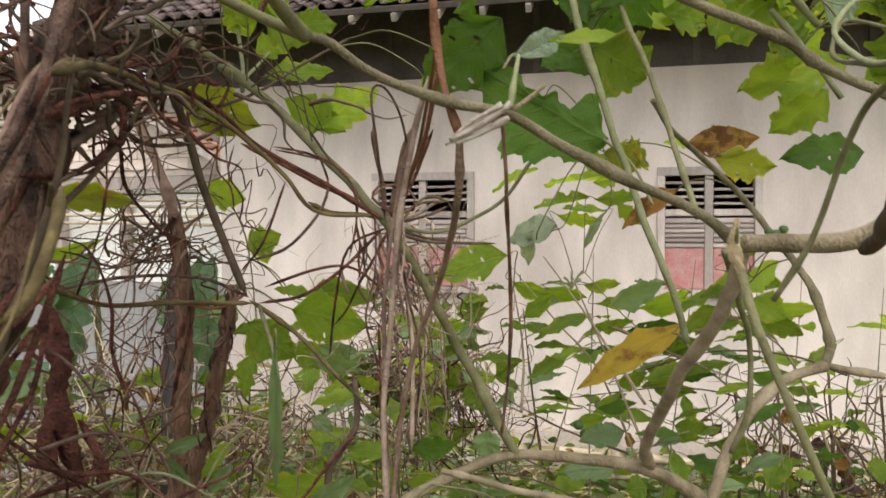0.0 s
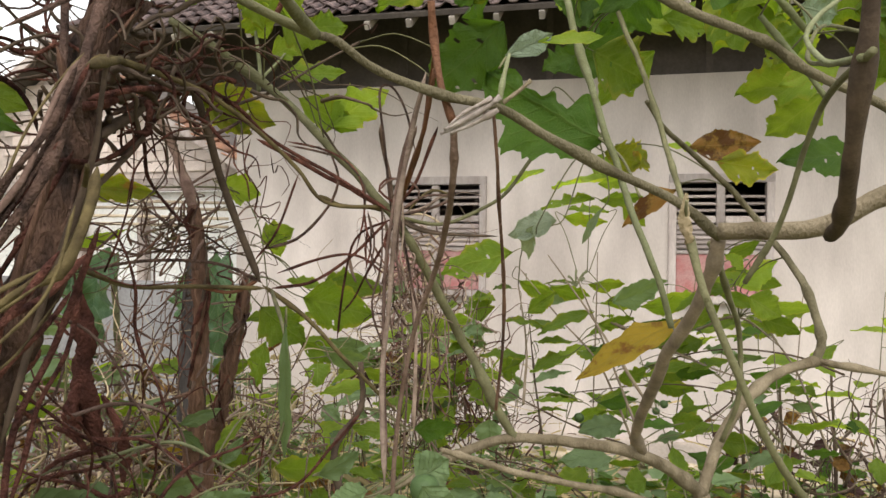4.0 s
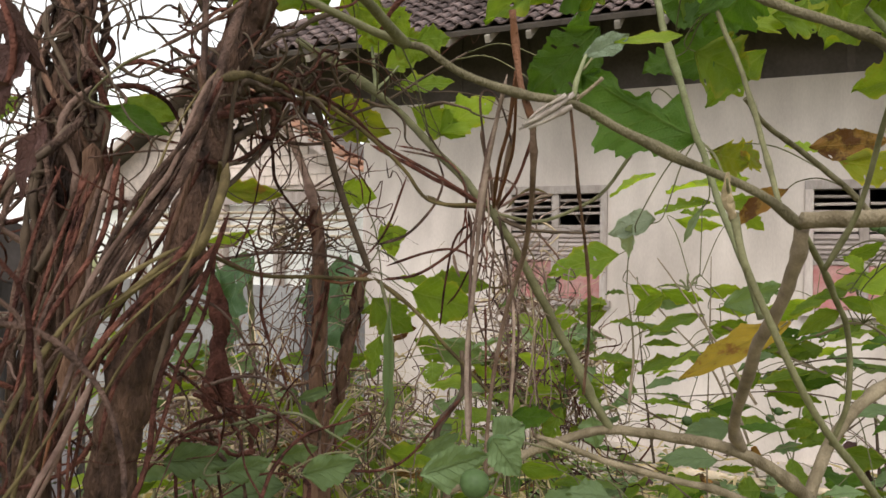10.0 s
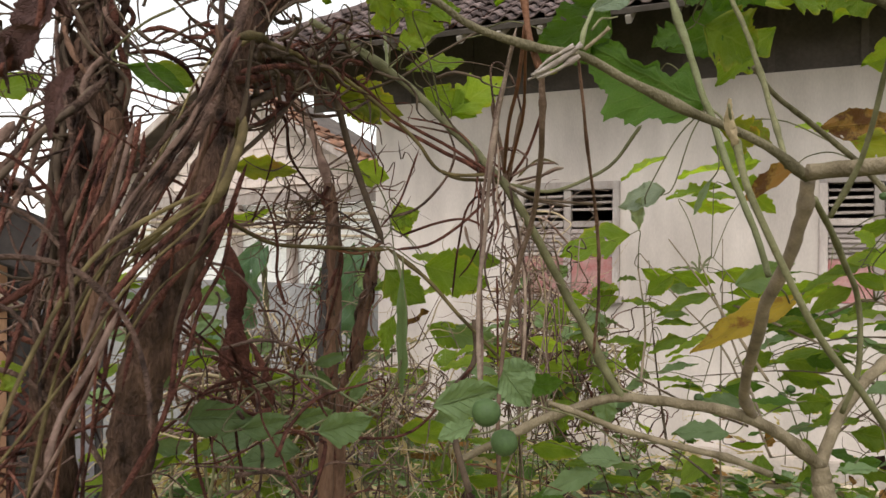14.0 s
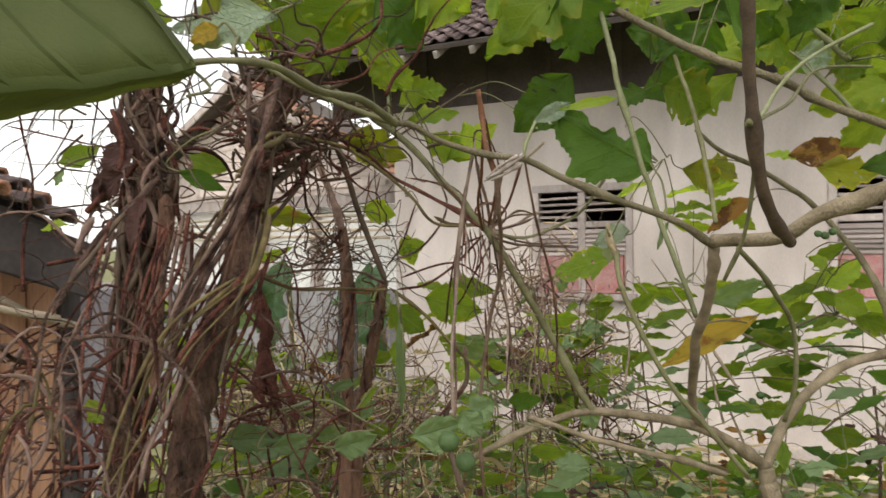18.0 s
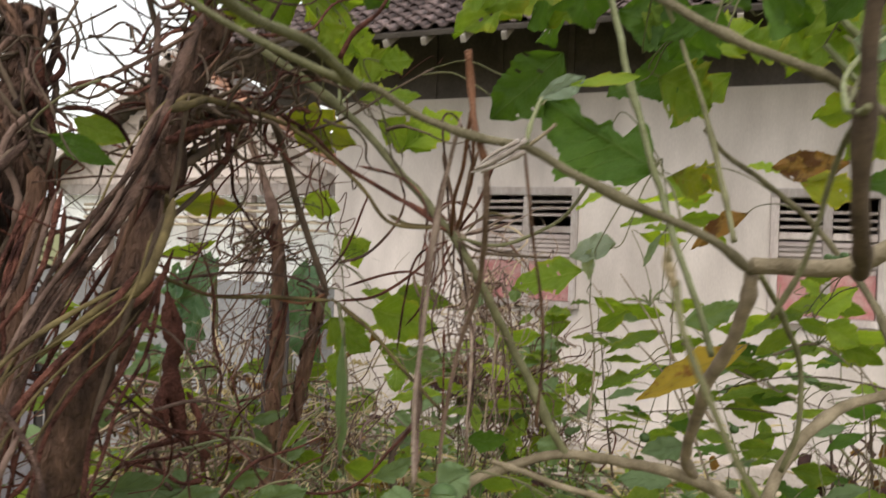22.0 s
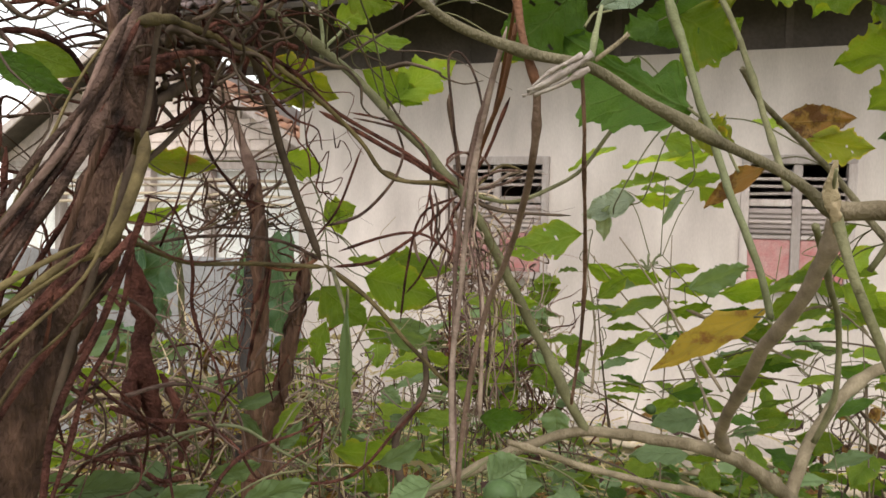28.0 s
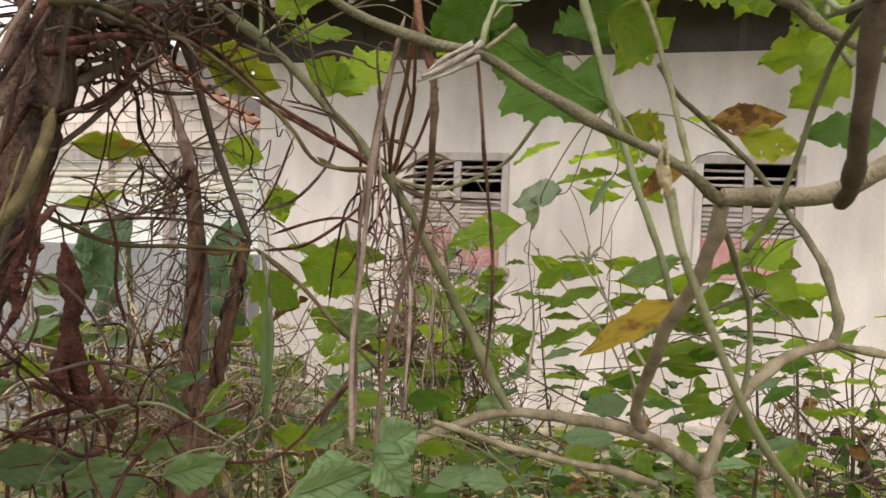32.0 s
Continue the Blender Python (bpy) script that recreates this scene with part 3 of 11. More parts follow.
bm = bmesh.new()
xs = [-400, -120, -40, -20] + [-12 + 0.3 * i for i in range(66)] + [12, 20, 40, 120, 400]
ys = [-400, -120, -40, -15] + [-6 + 0.3 * i for i in range(54)] + [14, 20, 40, 120, 400]
grid = [[bm.verts.new((x, y, ground_height(x, y))) for x in xs] for y in ys]
for r0, r1 in zip(grid, grid[1:]):
    for i in range(len(xs) - 1):
        bm.faces.new((r0[i], r0[i + 1], r1[i + 1], r1[i]))
tagged(part("ground", bm, M["soil"], smooth=True), "bare leaf-littered soil of the overgrown yard", "ground", kind="structure")

# ---- the old house ----
WALL, LEFT, RIGHT, EAVE_Y, EAVE_Z = 6.0, -3.44, 5.2, 5.10, 3.275
HOUSE = Matrix.Translation((-0.7, 6, 0)) @ Matrix.Rotation(radians(5), 4, "Z") @ Matrix.Translation((0.7, -6, 0))
PITCH = math.tan(radians(33))

HOLES = [(-2.07, -1.275, 1.33, 2.17), (0.14, 0.83, 1.33, 2.17)]
TOP = 2.97
bm = bmesh.new()
edges = sorted({LEFT, RIGHT, *(h[0] for h in HOLES), *(h[1] for h in HOLES)})
for a, b in zip(edges, edges[1:]):
    hole = next((h for h in HOLES if h[0] <= (a + b) / 2 <= h[1]), None)
    if hole:
        box(bm, a, b, WALL, WALL + 0.16, -0.1, hole[2])
        box(bm, a, b, WALL, WALL + 0.16, hole[3], TOP)
    else:
        box(bm, a, b, WALL, WALL + 0.16, -0.1, TOP)
tagged(part("wall_front", bm, M["plaster"]), "stained limewashed plaster wall of the old house", "wall", kind="structure").matrix_basis = HOUSE
# dark band on the upper wall: soot and eave shade in one colour
bm = bmesh.new()
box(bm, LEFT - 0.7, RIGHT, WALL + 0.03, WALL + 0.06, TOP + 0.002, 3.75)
frieze = tagged(part("frieze", bm, M["soffit"]), "dark sooty band between wall top and roof, eave shade put into its colour", "boarding", kind="structure")
frieze.matrix_basis = HOUSE
x = LEFT + 0.3
while x < RIGHT:
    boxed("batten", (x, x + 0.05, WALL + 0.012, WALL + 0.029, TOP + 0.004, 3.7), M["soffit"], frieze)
    x += 0.585
bm = bmesh.new()
box(bm, LEFT, LEFT + 0.16, WALL + 0.16, 11.0, -0.1, 3.75)
box(bm, RIGHT - 0.16, RIGHT, WALL + 0.16, 11.0, -0.1, 3.75)
box(bm, LEFT, RIGHT, 11.0, 11.16, -0.1, 3.75)
tagged(part("wall_side", bm, M["plaster"]), "plain plastered side and back walls of the house", "wall", kind="structure").matrix_basis = HOUSE
bm = bmesh.new()
box(bm, LEFT - 0.03, RIGHT, WALL - 0.05, WALL - 0.003, -0.1, 0.24, 0.01)
tagged(part("plinth", bm, M["plinth"]), "low stained plinth along the foot of the wall", "plinth", kind="structure").matrix_basis = HOUSE
bm = bmesh.new()
box(bm, LEFT + 0.17, RIGHT - 0.17, WALL + 0.17, 10.99, 0.0, 0.05)
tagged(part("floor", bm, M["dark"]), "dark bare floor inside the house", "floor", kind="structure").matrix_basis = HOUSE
bm = bmesh.new()
box(bm, LEFT + 0.17, RIGHT - 0.17, WALL + 0.17, 10.99, 3.3, 3.34)
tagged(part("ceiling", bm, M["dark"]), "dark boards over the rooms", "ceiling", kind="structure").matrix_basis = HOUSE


def window(name, x0, x1, z0, z1, top_open):
    w = thing(name, "old wooden louvred window with faded pink lower panels", "window", ((x0 + x1) / 2, WALL, z0), kind="structure")
    inv = Matrix.Translation((-(x0 + x1) / 2, -WALL, -z0))

    def bit(nm, d, m, label="", rot=None):
        bm = bmesh.new()
        box(bm, *d, bevel=0.004)
        if rot:
            c = Vector(((d[0] + d[1]) / 2, (d[2] + d[3]) / 2, (d[4] + d[5]) / 2))
            bmesh.ops.rotate(bm, verts=bm.verts, cent=c, matrix=rot)
        bm.transform(inv)
        return part(nm, bm, M[m], w, label)

    f = 0.055
    bit("window_frame", (x0 - 0.02, x1 + 0.02, WALL - 0.03, WALL + 0.06, z1 - 0.004, z1 + 0.06), "frame")
    bit("window_frame", (x0 - 0.02, x0 + f - 0.02, WALL - 0.03, WALL + 0.06, z0, z1 - 0.004), "frame")
    bit("window_frame", (x1 - f + 0.02, x1 + 0.02, WALL - 0.03, WALL + 0.06, z0, z1 - 0.004), "frame")
    bit("window_sill", (x0 - 0.05, x1 + 0.05, WALL - 0.07, WALL + 0.06, z0 - 0.05, z0), "frame")
    mid = (x0 + x1) / 2
    bit("mullion", (mid - 0.03, mid + 0.03, WALL - 0.012, WALL + 0.045, z0, z1 - 0.004), "frame")
    rnd = random.Random(int(abs(x0) * 100) + 3)
    for a, b in ((x0 + f - 0.018, mid - 0.032), (mid + 0.032, x1 - f + 0.018)):
        # an open row of slats above, closed louvres, then a boarded panel
        for k in range(4):
            z = z1 - 0.055 - k * 0.052
            if rnd.random() < 0.12:
                continue
            bit("slat", (a, b, WALL - 0.006, WALL + 0.012, z - 0.010, z + 0.010), "slat", rot=Matrix.Rotation(radians(rnd.uniform(-1.5, 1.5)), 3, "Y"))
        bit("rail", (a, b, WALL - 0.008, WALL + 0.03, z1 - 0.30, z1 - 0.25), "frame")
        for k in range(5):
            z = z1 - 0.335 - k * 0.035
            bit("louvre", (a, b, WALL - 0.012, WALL + 0.006, z - 0.022, z + 0.022), "slat", rot=Matrix.Rotation(radians(-38), 3, "X"))
        bit("rail", (a, b, WALL - 0.008, WALL + 0.03, z1 - 0.53, z1 - 0.50), "frame")
        bit("panel", (a, b, WALL + 0.004, WALL + 0.022, z0 + 0.002, z1 - 0.532), "pink", "faded pink painted panel")
    w.matrix_basis = HOUSE @ w.matrix_basis
    return w


window("window_1", *HOLES[0], True)
window("window_2", *HOLES[1], True)

# ---- the roof: rafters with pale ends, a dark soffit, rows of clay tiles ----
roof = thing("roof", "tiled roof with weathered clay tiles over a dark deep eave", "roof", (0.8, EAVE_Y, EAVE_Z), kind="structure")
RINV = Matrix.Translation((-0.8, -EAVE_Y, -EAVE_Z))
RX0, RX1, RUN = LEFT - 1.0, RIGHT + 0.6, 3.4
slope = Matrix.Translation((0, EAVE_Y, EAVE_Z)) @ Matrix.Rotation(math.atan(PITCH), 4, "X")
LEN = RUN / math.cos(math.atan(PITCH))
bm = bmesh.new()
low = [bm.verts.new((x, y, -0.035)) for x, y in ((RX0, 0), (RX1, 0), (RX1, LEN), (RX0 + RUN, LEN))]
high = [bm.verts.new((v.co.x, v.co.y, -0.015)) for v in low]
bm.faces.new(low[::-1])
bm.faces.new(high)
for i in range(4):
    bm.faces.new((low[i], low[(i + 1) % 4], high[(i + 1) % 4], high[i]))
bm.transform(RINV @ slope)
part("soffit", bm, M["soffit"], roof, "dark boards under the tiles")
bm = bmesh.new()
box(bm, RX0, RX1, -0.03, -0.002, -0.03, 0.008, 0.003)
bm.transform(RINV @ slope)
part("fascia", bm, M["soffit"], roof, "thin weathered eaves batten")
bm = bmesh.new()
box(bm, RX0 + RUN, RX1, LEN, LEN + 3.4, -0.035, -0.015)
bm.transform(RINV @ Matrix.Translation((0, EAVE_Y + RUN, EAVE_Z + RUN * PITCH)) @ Matrix.Rotation(-math.atan(PITCH), 4, "X") @ Matrix.Translation((0, -LEN, 0)))
part("back_slope", bm, M["tile"], roof)
bm = bmesh.new()
box(bm, -0.019, 0.019, -0.05, 1.05, -0.092, -0.037, 0.003)
rafter_mesh = bpy.data.meshes.new("rafter")
bm.to_mesh(rafter_mesh)
bm.free()
rafter_mesh.materials.append(M["rafter"])
x = RX0 + 1.0
while x < RX1:
    shared("rafter", rafter_mesh, roof, RINV @ Matrix.Translation((x, 0, 0)) @ slope)
    x += 0.30
bm = bmesh.new()
n = 8
TW, TL = 0.19, 0.22
top = []
for i in range(n + 1):
    u = i / n
    h = 0.040 * max(0, math.sin((u - 0.45) / 0.55 * math.pi)) if u > 0.45 else -0.010 * math.sin(u / 0.45 * math.pi)
    top.append([(u * TW * 1.08, -0.03, h + 0.042), (u * TW * 1.08, TL * 1.12, h - 0.004)])
va = [[bm.verts.new(p) for p in c] for c in top]
vb = [[bm.verts.new((p[0], p[1], p[2] - 0.018)) for p in c] for c in top]
for i in range(n):
    bm.faces.new((va[i][0], va[i + 1][0], va[i + 1][1], va[i][1]))
    bm.faces.new((vb[i][1], vb[i + 1][1], vb[i + 1][0], vb[i][0]))
    bm.faces.new((vb[i][0], vb[i + 1][0], va[i + 1][0], va[i][0]))
for i in (0, n):
    bm.faces.new((va[i][0], va[i][1], vb[i][1], vb[i][0]))
tile_mesh = bpy.data.meshes.new("tile")
for f in bm.faces:
    f.smooth = True
bm.to_mesh(tile_mesh)
bm.free()
tile_mesh.materials.append(M["tile"])
rnd = random.Random(5)
small = Matrix.Scale(0.68, 4)
SW, SL = TW * 0.68, TL * 0.68
tile_points = [v.co.copy() for v in tile_mesh.vertices]
tile_faces = [tuple(f.vertices) for f in tile_mesh.polygons]
points, faces = [], []
count = 0
for r in range(int(LEN / SL)):
    for c in range(int((RX1 - RX0) / SW)):
        x, y = RX0 + c * SW, r * SL
        m = RINV @ slope @ Matrix.Translation((x, y, 0.006 + rnd.uniform(0, 0.006))) @ Matrix.Rotation(radians(rnd.uniform(-2.4, 2.4)), 4, "Z") @ Matrix.Rotation(radians(rnd.uniform(-1.5, 1.5)), 4, "X") @ small
        if x - RX0 < y * RUN / LEN - 0.04:
            continue
        if count < 295 and x < 0.6 and r < 10:
            shared("tile", tile_mesh, roof, m)
            count += 1
        else:
            faces += [tuple(k + len(points) for k in f) for f in tile_faces]
            points += [m @ p for p in tile_points]
rest = bpy.data.meshes.new("tiles")
rest.from_pydata(points, [], faces)
rest.polygons.foreach_set("use_smooth", [True] * len(faces))
rest.materials.append(M["tile"])
more = new("tiles", rest)
more.parent = roof
tagged(more, "weathered clay tiles", kind="stuff")
# the hip: its far slope and a line of half-round cap tiles
a, b = Vector((RX0, EAVE_Y, EAVE_Z)), Vector((RX0 + RUN, EAVE_Y + RUN, EAVE_Z + RUN * PITCH))
c = Vector((RX0, EAVE_Y + 2 * RUN, EAVE_Z))
bm = bmesh.new()
low = [bm.verts.new(RINV @ (p - Vector((0, 0, 0.035)))) for p in (a, b, c)]
high = [bm.verts.new(RINV @ (p - Vector((0, 0, 0.010)))) for p in (a, b, c)]
bm.faces.new(low)
bm.faces.new(high[::-1])
for i in range(3):
    bm.faces.new((low[i], high[i], high[(i + 1) % 3], low[(i + 1) % 3]))
part("hip_slope", bm, M["tile"], roof)
bm = bmesh.new()
rings = []
for k, (y, rad) in enumerate(((0.0, 0.075), (0.21, 0.058), (0.21, 0.046), (0.0, 0.062))):
    rings.append([bm.verts.new((rad * math.cos(q * math.pi / 8), y, rad * math.sin(q * math.pi / 8) * 0.8)) for q in range(9)])
for k in range(4):
    p, q = rings[k], rings[(k + 1) % 4]
    for i in range(8):
        bm.faces.new((p[i], q[i], q[i + 1], p[i + 1])).smooth = k in (0, 2)
cap_mesh = bpy.data.meshes.new("cap_tile")
bm.to_mesh(cap_mesh)
bm.free()
cap_mesh.materials.append(M["tile"])
way = (b - a).normalized()
side = way.cross(Vector((0, 0, 1))).normalized()
turn = Matrix((side, way, side.cross(way))).transposed().to_4x4()
for k in range(int((b - a).length / 0.19)):
    m = RINV @ Matrix.Translation(a + way * (0.19 * k) + Vector((0, 0, 0.012 + rnd.uniform(0, 0.008)))) @ turn @ Matrix.Rotation(radians(3 + rnd.uniform(-2, 2)), 4, "X") @ Matrix.Rotation(radians(rnd.uniform(-3, 3)), 4, "Z")
    shared("cap_tile", cap_mesh, roof, m)
roof.matrix_basis = HOUSE @ roof.matrix_basis

for k, (x0, x1, y, z) in enumerate(((-1.2, 1.5, 5.72, 0.10), (-0.5, 2.2, 5.60, 0.05), (-0.9, 1.1, 5.66, 0.16))):
    bm = bmesh.new()
    tube(bm, spline([(x0, y, z), ((x0 + x1) / 2, y + 0.03, z + 0.012), (x1, y - 0.02, z)], 30), 0.03, 0.026, 12, 0.02, 5, 60 + k)
    tagged(part("bamboo_pole", bm, M["bamboo"], None, "", True), "dry pale bamboo pole lying along the foot of the wall", "bamboo pole", group="bamboo poles")


# ---- the low neighbouring house with a whitewashed brick gable ----
GY, GX0, GX1, GZ = 8.0, -10.4, -4.75, 2.52
annex = thing("neighbour_house", "low neighbouring house with a whitewashed brick gable and tiled roof", "house", ((GX0 + GX1) / 2, GY, 0))
AINV = Matrix.Translation((-(GX0 + GX1) / 2, -GY, 0))
bm = bmesh.new()
box(bm, GX0, GX1, GY + 0.02, GY + 0.14, GZ - 0.06, GZ + 0.02)
mid, rise = (GX0 + GX1) / 2, 1.6
tri = [bm.verts.new(p) for p in ((GX0, GY + 0.02, GZ), (GX1, GY + 0.02, GZ), (mid, GY + 0.02, GZ + rise), (GX0, GY + 0.14, GZ), (GX1, GY + 0.14, GZ), (mid, GY + 0.14, GZ + rise))]
bm.faces.new(tri[:3])
bm.faces.new(tri[5:2:-1])
bm.faces.new((tri[1], tri[4], tri[5], tri[2]))
bm.faces.new((tri[0], tri[2], tri[5], tri[3]))
bm.transform(AINV)
gable = part("gable_wall", bm, M["mortar"], annex, "whitewashed brick gable")
bm = bmesh.new()
box(bm, -0.147, 0.147, -0.012, 0.02, -0.064, 0.064, 0.006)
brick_mesh = bpy.data.meshes.new("brick")
bm.to_mesh(brick_mesh)
bm.free()
brick_mesh.materials.append(M["white_brick"])
z, row = GZ + 0.085, 0
while z < GZ + rise - 0.1:
    half = (rise - (z - GZ)) / rise * (GX1 - GX0) / 2 - 0.12
    x = max(mid - half, -8.6) + (0.15 if row % 2 else 0)
    while x < mid + half:
        if x > -8.7:
            shared("brick", brick_mesh, gable, AINV @ Matrix.Translation((x, GY + 0.004, z)))
        x += 0.302
    z, row = z + 0.136, row + 1
ang = math.atan2(rise, (GX1 - GX0) / 2)
for sgn in (1, -1):
    bm = bmesh.new()
    box(bm, -0.25, (GX1 - GX0) / 2 / math.cos(ang) + 0.25, -0.35, 1.1, 0.0, 0.05)
    bm.transform(AINV @ Matrix.Translation((mid, GY, GZ + rise + 0.05)) @ Matrix.Rotation(ang if sgn > 0 else math.pi - ang, 4, "Y") @ Matrix.Diagonal((1, 1, 1 if sgn > 0 else -1, 1)))
    bmesh.ops.recalc_face_normals(bm, faces=bm.faces)
    part("roof_slope", bm, M["soffit"], annex)
    bm = bmesh.new()
    box(bm, -0.25, (GX1 - GX0) / 2 / math.cos(ang) + 0.27, -0.37, -0.34, -0.05, 0.06, 0.004)
    bm.transform(AINV @ Matrix.Translation((mid, GY, GZ + rise + 0.05)) @ Matrix.Rotation(ang if sgn > 0 else math.pi - ang, 4, "Y") @ Matrix.Diagonal((1, 1, 1 if sgn > 0 else -1, 1)))
    bmesh.ops.recalc_face_normals(bm, faces=bm.faces)
    part("barge_board", bm, M["frame"], annex, "pale barge board")
verge_mesh = tile_mesh.copy()
verge_mesh.materials.clear()
verge_mesh.materials.append(M["tile_red"])
for i in range(14):
    for k in range(2):
        m = AINV @ Matrix.Translation((mid, GY, GZ + rise + 0.10)) @ Matrix.Rotation(ang, 4, "Y") @ Matrix.Translation((3.55 - i * 0.25, -0.38 + k * 0.2, 0.0)) @ Matrix.Rotation(radians(90), 4, "Z")
        shared("roof_tile", verge_mesh, annex, m)
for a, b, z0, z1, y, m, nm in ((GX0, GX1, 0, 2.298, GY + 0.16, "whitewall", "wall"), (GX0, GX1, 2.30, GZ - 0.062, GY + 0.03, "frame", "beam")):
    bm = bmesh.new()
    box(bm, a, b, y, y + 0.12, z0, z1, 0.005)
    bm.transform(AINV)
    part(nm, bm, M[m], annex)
for x in (GX1 - 0.14, -6.5, -7.55, -9.3):
    bm = bmesh.new()
    box(bm, x, x + 0.12, GY + 0.02, GY + 0.14, 0, 2.298, 0.006)
    bm.transform(AINV)
    part("post", bm, M["frame"], annex)
for z in (1.85, 1.95, 2.06, 2.14):
    bm = bmesh.new()
    tube(bm, spline([(-9.5, 7.86, z), (-7.0, 7.86, z + 0.03), (-5.0, 7.86, z - 0.01)], 12), 0.022, 0.018, 8, 0.03)
    bm.transform(AINV)
    part("rail", bm, M["bamboo"], annex, "dry bamboo rail", True)

# ---- a low grey yard wall in front of it ----
bm = bmesh.new()
box(bm, -6.6, -2.62, 4.5, 4.65, -0.1, 1.42, 0.012)
tagged(part("yard_wall", bm, M["greywall"]), "low weathered grey cement yard wall", "wall", kind="structure")
# ---- the shed with planks, dark sheeting and a clay-tiled roof ----
shed = thing("shed", "lean-to shed with raw plank wall, dark sheeting and clay tiles", "shed", (-1.99, 1.74, 0))
SINV = Matrix.Translation((1.99, -1.74, 0))
SROT = Matrix.Translation((-1.99, 1.74, 0)) @ Matrix.Rotation(radians(95), 4, "Z")
SFALL = Matrix.Translation((0, 0, 1.83)) @ Matrix.Rotation(radians(19), 4, "Y")
SROOF = SFALL @ Matrix.Rotation(radians(22), 4, "X")


def shed_bit(nm, dims, m, label="", rot=None, bevel=0.004):
    bm = bmesh.new()
    box(bm, *dims, bevel=bevel)
    if rot:
        bm.transform(rot)
    bm.transform(SINV @ SROT)
    return part(nm, bm, M[m], shed, label)


rnd = random.Random(9)
x = -2.1
while x < -0.02:
    w = rnd.uniform(0.07, 0.12)
    shed_bit("plank", (x, x + w - 0.008, 0.18 + rnd.uniform(-0.008, 0.008), 0.205, 0.0, 1.74 + rnd.uniform(-0.03, 0.03)), "plank")
    x += w
shed_bit("corner_post", (x + 0.005, x + 0.075, 0.15, 0.22, 0, 1.80), "old_wood")
shed_bit("wall_sheet", (x + 0.08, 0.42, 0.19, 0.21, 0.0, 1.60), "cement_sheet", "grey cement sheet")
shed_bit("back_wall", (-2.1, 0.42, 1.3, 1.34, 0, 2.3), "old_wood")
shed_bit("side_wall", (0.43, 0.46, 0.19, 1.29, 0, 1.55), "old_wood")
shed_bit("side_wall", (-2.14, -2.105, 0.19, 1.29, 0, 1.9), "plank")
shed_bit("fascia_sheet", (-2.2, 0.16, 0.03, 0.045, -0.21, -0.01), "tin", "dark sagging roofing sheet", SFALL @ Matrix.Rotation(radians(-8), 4, "X"))
shed_bit("roof_deck", (-2.2, -0.02, 0.02, 1.5, -0.03, -0.012), "tin", "", SROOF)
for a, b in (((-0.45, 0.0, 1.66), (-0.02, 0.06, 1.52)), ((-0.2, 0.10, 1.60), (0.10, 0.13, 1.48))):
    bm = bmesh.new()
    tube(bm, spline([a, Vector(a).lerp(Vector(b), 0.5) + Vector((0, 0, -0.02)), b], 14), 0.013, 0.011, 10, 0.03, 2)
    bm.transform(SINV @ SROT)
    part("bamboo_pole", bm, M["bamboo"], shed, "dry bamboo pole under the eave", True)
for r in range(9):
    for c in range(18):
        m = SINV @ SROT @ SROOF @ Matrix.Translation((-2.2 + c * 0.121, r * 0.165, 0.004 + rnd.uniform(0, 0.01))) @ Matrix.Rotation(radians(rnd.uniform(-5, 5)), 4, "Z") @ Matrix.Diagonal((0.6, 0.62, 0.8, 1))
        shared("roof_tile", verge_mesh if rnd.random() < 0.5 else tile_mesh, shed, m)
tank = thing("water_tank", "orange plastic water tank on its stand behind the shed", "water tank", (-8.33, 4.1, -0.55))
bm = bmesh.new()
prof = [(0, 0), (0.5, 0), (0.52, 0.05), (0.52, 0.3), (0.535, 0.34), (0.52, 0.38), (0.52, 0.68), (0.535, 0.72), (0.52, 0.76), (0.52, 1.0), (0.46, 1.1), (0.2, 1.2), (0, 1.22)]
rings = [[bm.verts.new((r * math.cos(a), r * math.sin(a), 2.4 + z)) for a in (2 * math.pi * j / 28 for j in range(28))] for r, z in prof[1:-1]]
for a, b in zip(rings, rings[1:]):
    for j in range(28):
        bm.faces.new((a[j], a[(j + 1) % 28], b[(j + 1) % 28], b[j]))
bm.faces.new(rings[0][::-1])
bm.faces.new(rings[-1])
part("tank", bm, M["tank"], tank, "", True)
for sx in (-0.4, 0.4):
    for sy in (-0.4, 0.4):
        boxed("leg", (sx - 0.05, sx + 0.05, sy - 0.05, sy + 0.05, 0.35, 2.33), M["greywall"], tank)
boxed("platform", (-0.55, 0.55, -0.55, 0.55, 2.335, 2.398), M["greywall"], tank)


# ---- plants ----
shrub = thing("berry_shrub", "tall wild eggplant shrub with lobed leaves and green berries", "shrub", (0.28, 1.54, 0))
stem("trunk", shrub, [(0.280, 1.541, 1.384), (0.288, 1.543, 1.308), (0.284, 1.561, 1.184), (0.305, 1.620, 0.815), (0.340, 1.676, -0.124)], 12.6, 24.4, "bark", 2)
stem("branch", shrub, [(0.280, 1.541, 1.384), (0.245, 1.495, 1.424), (0.192, 1.435, 1.464), (0.140, 1.413, 1.478), (0.089, 1.403, 1.481), (0.037, 1.387, 1.482), (-0.031, 1.358, 1.464), (-0.084, 1.325, 1.438), (-0.168, 1.278, 1.389)], 9.3, 5.1, "bark", 3)
stem("branch", shrub, [(0.280, 1.541, 1.384), (0.303, 1.584, 1.450), (0.340, 1.633, 1.503), (0.393, 1.688, 1.542), (0.455, 1.725, 1.560)], 8.8, 7.8, "bark", 2)
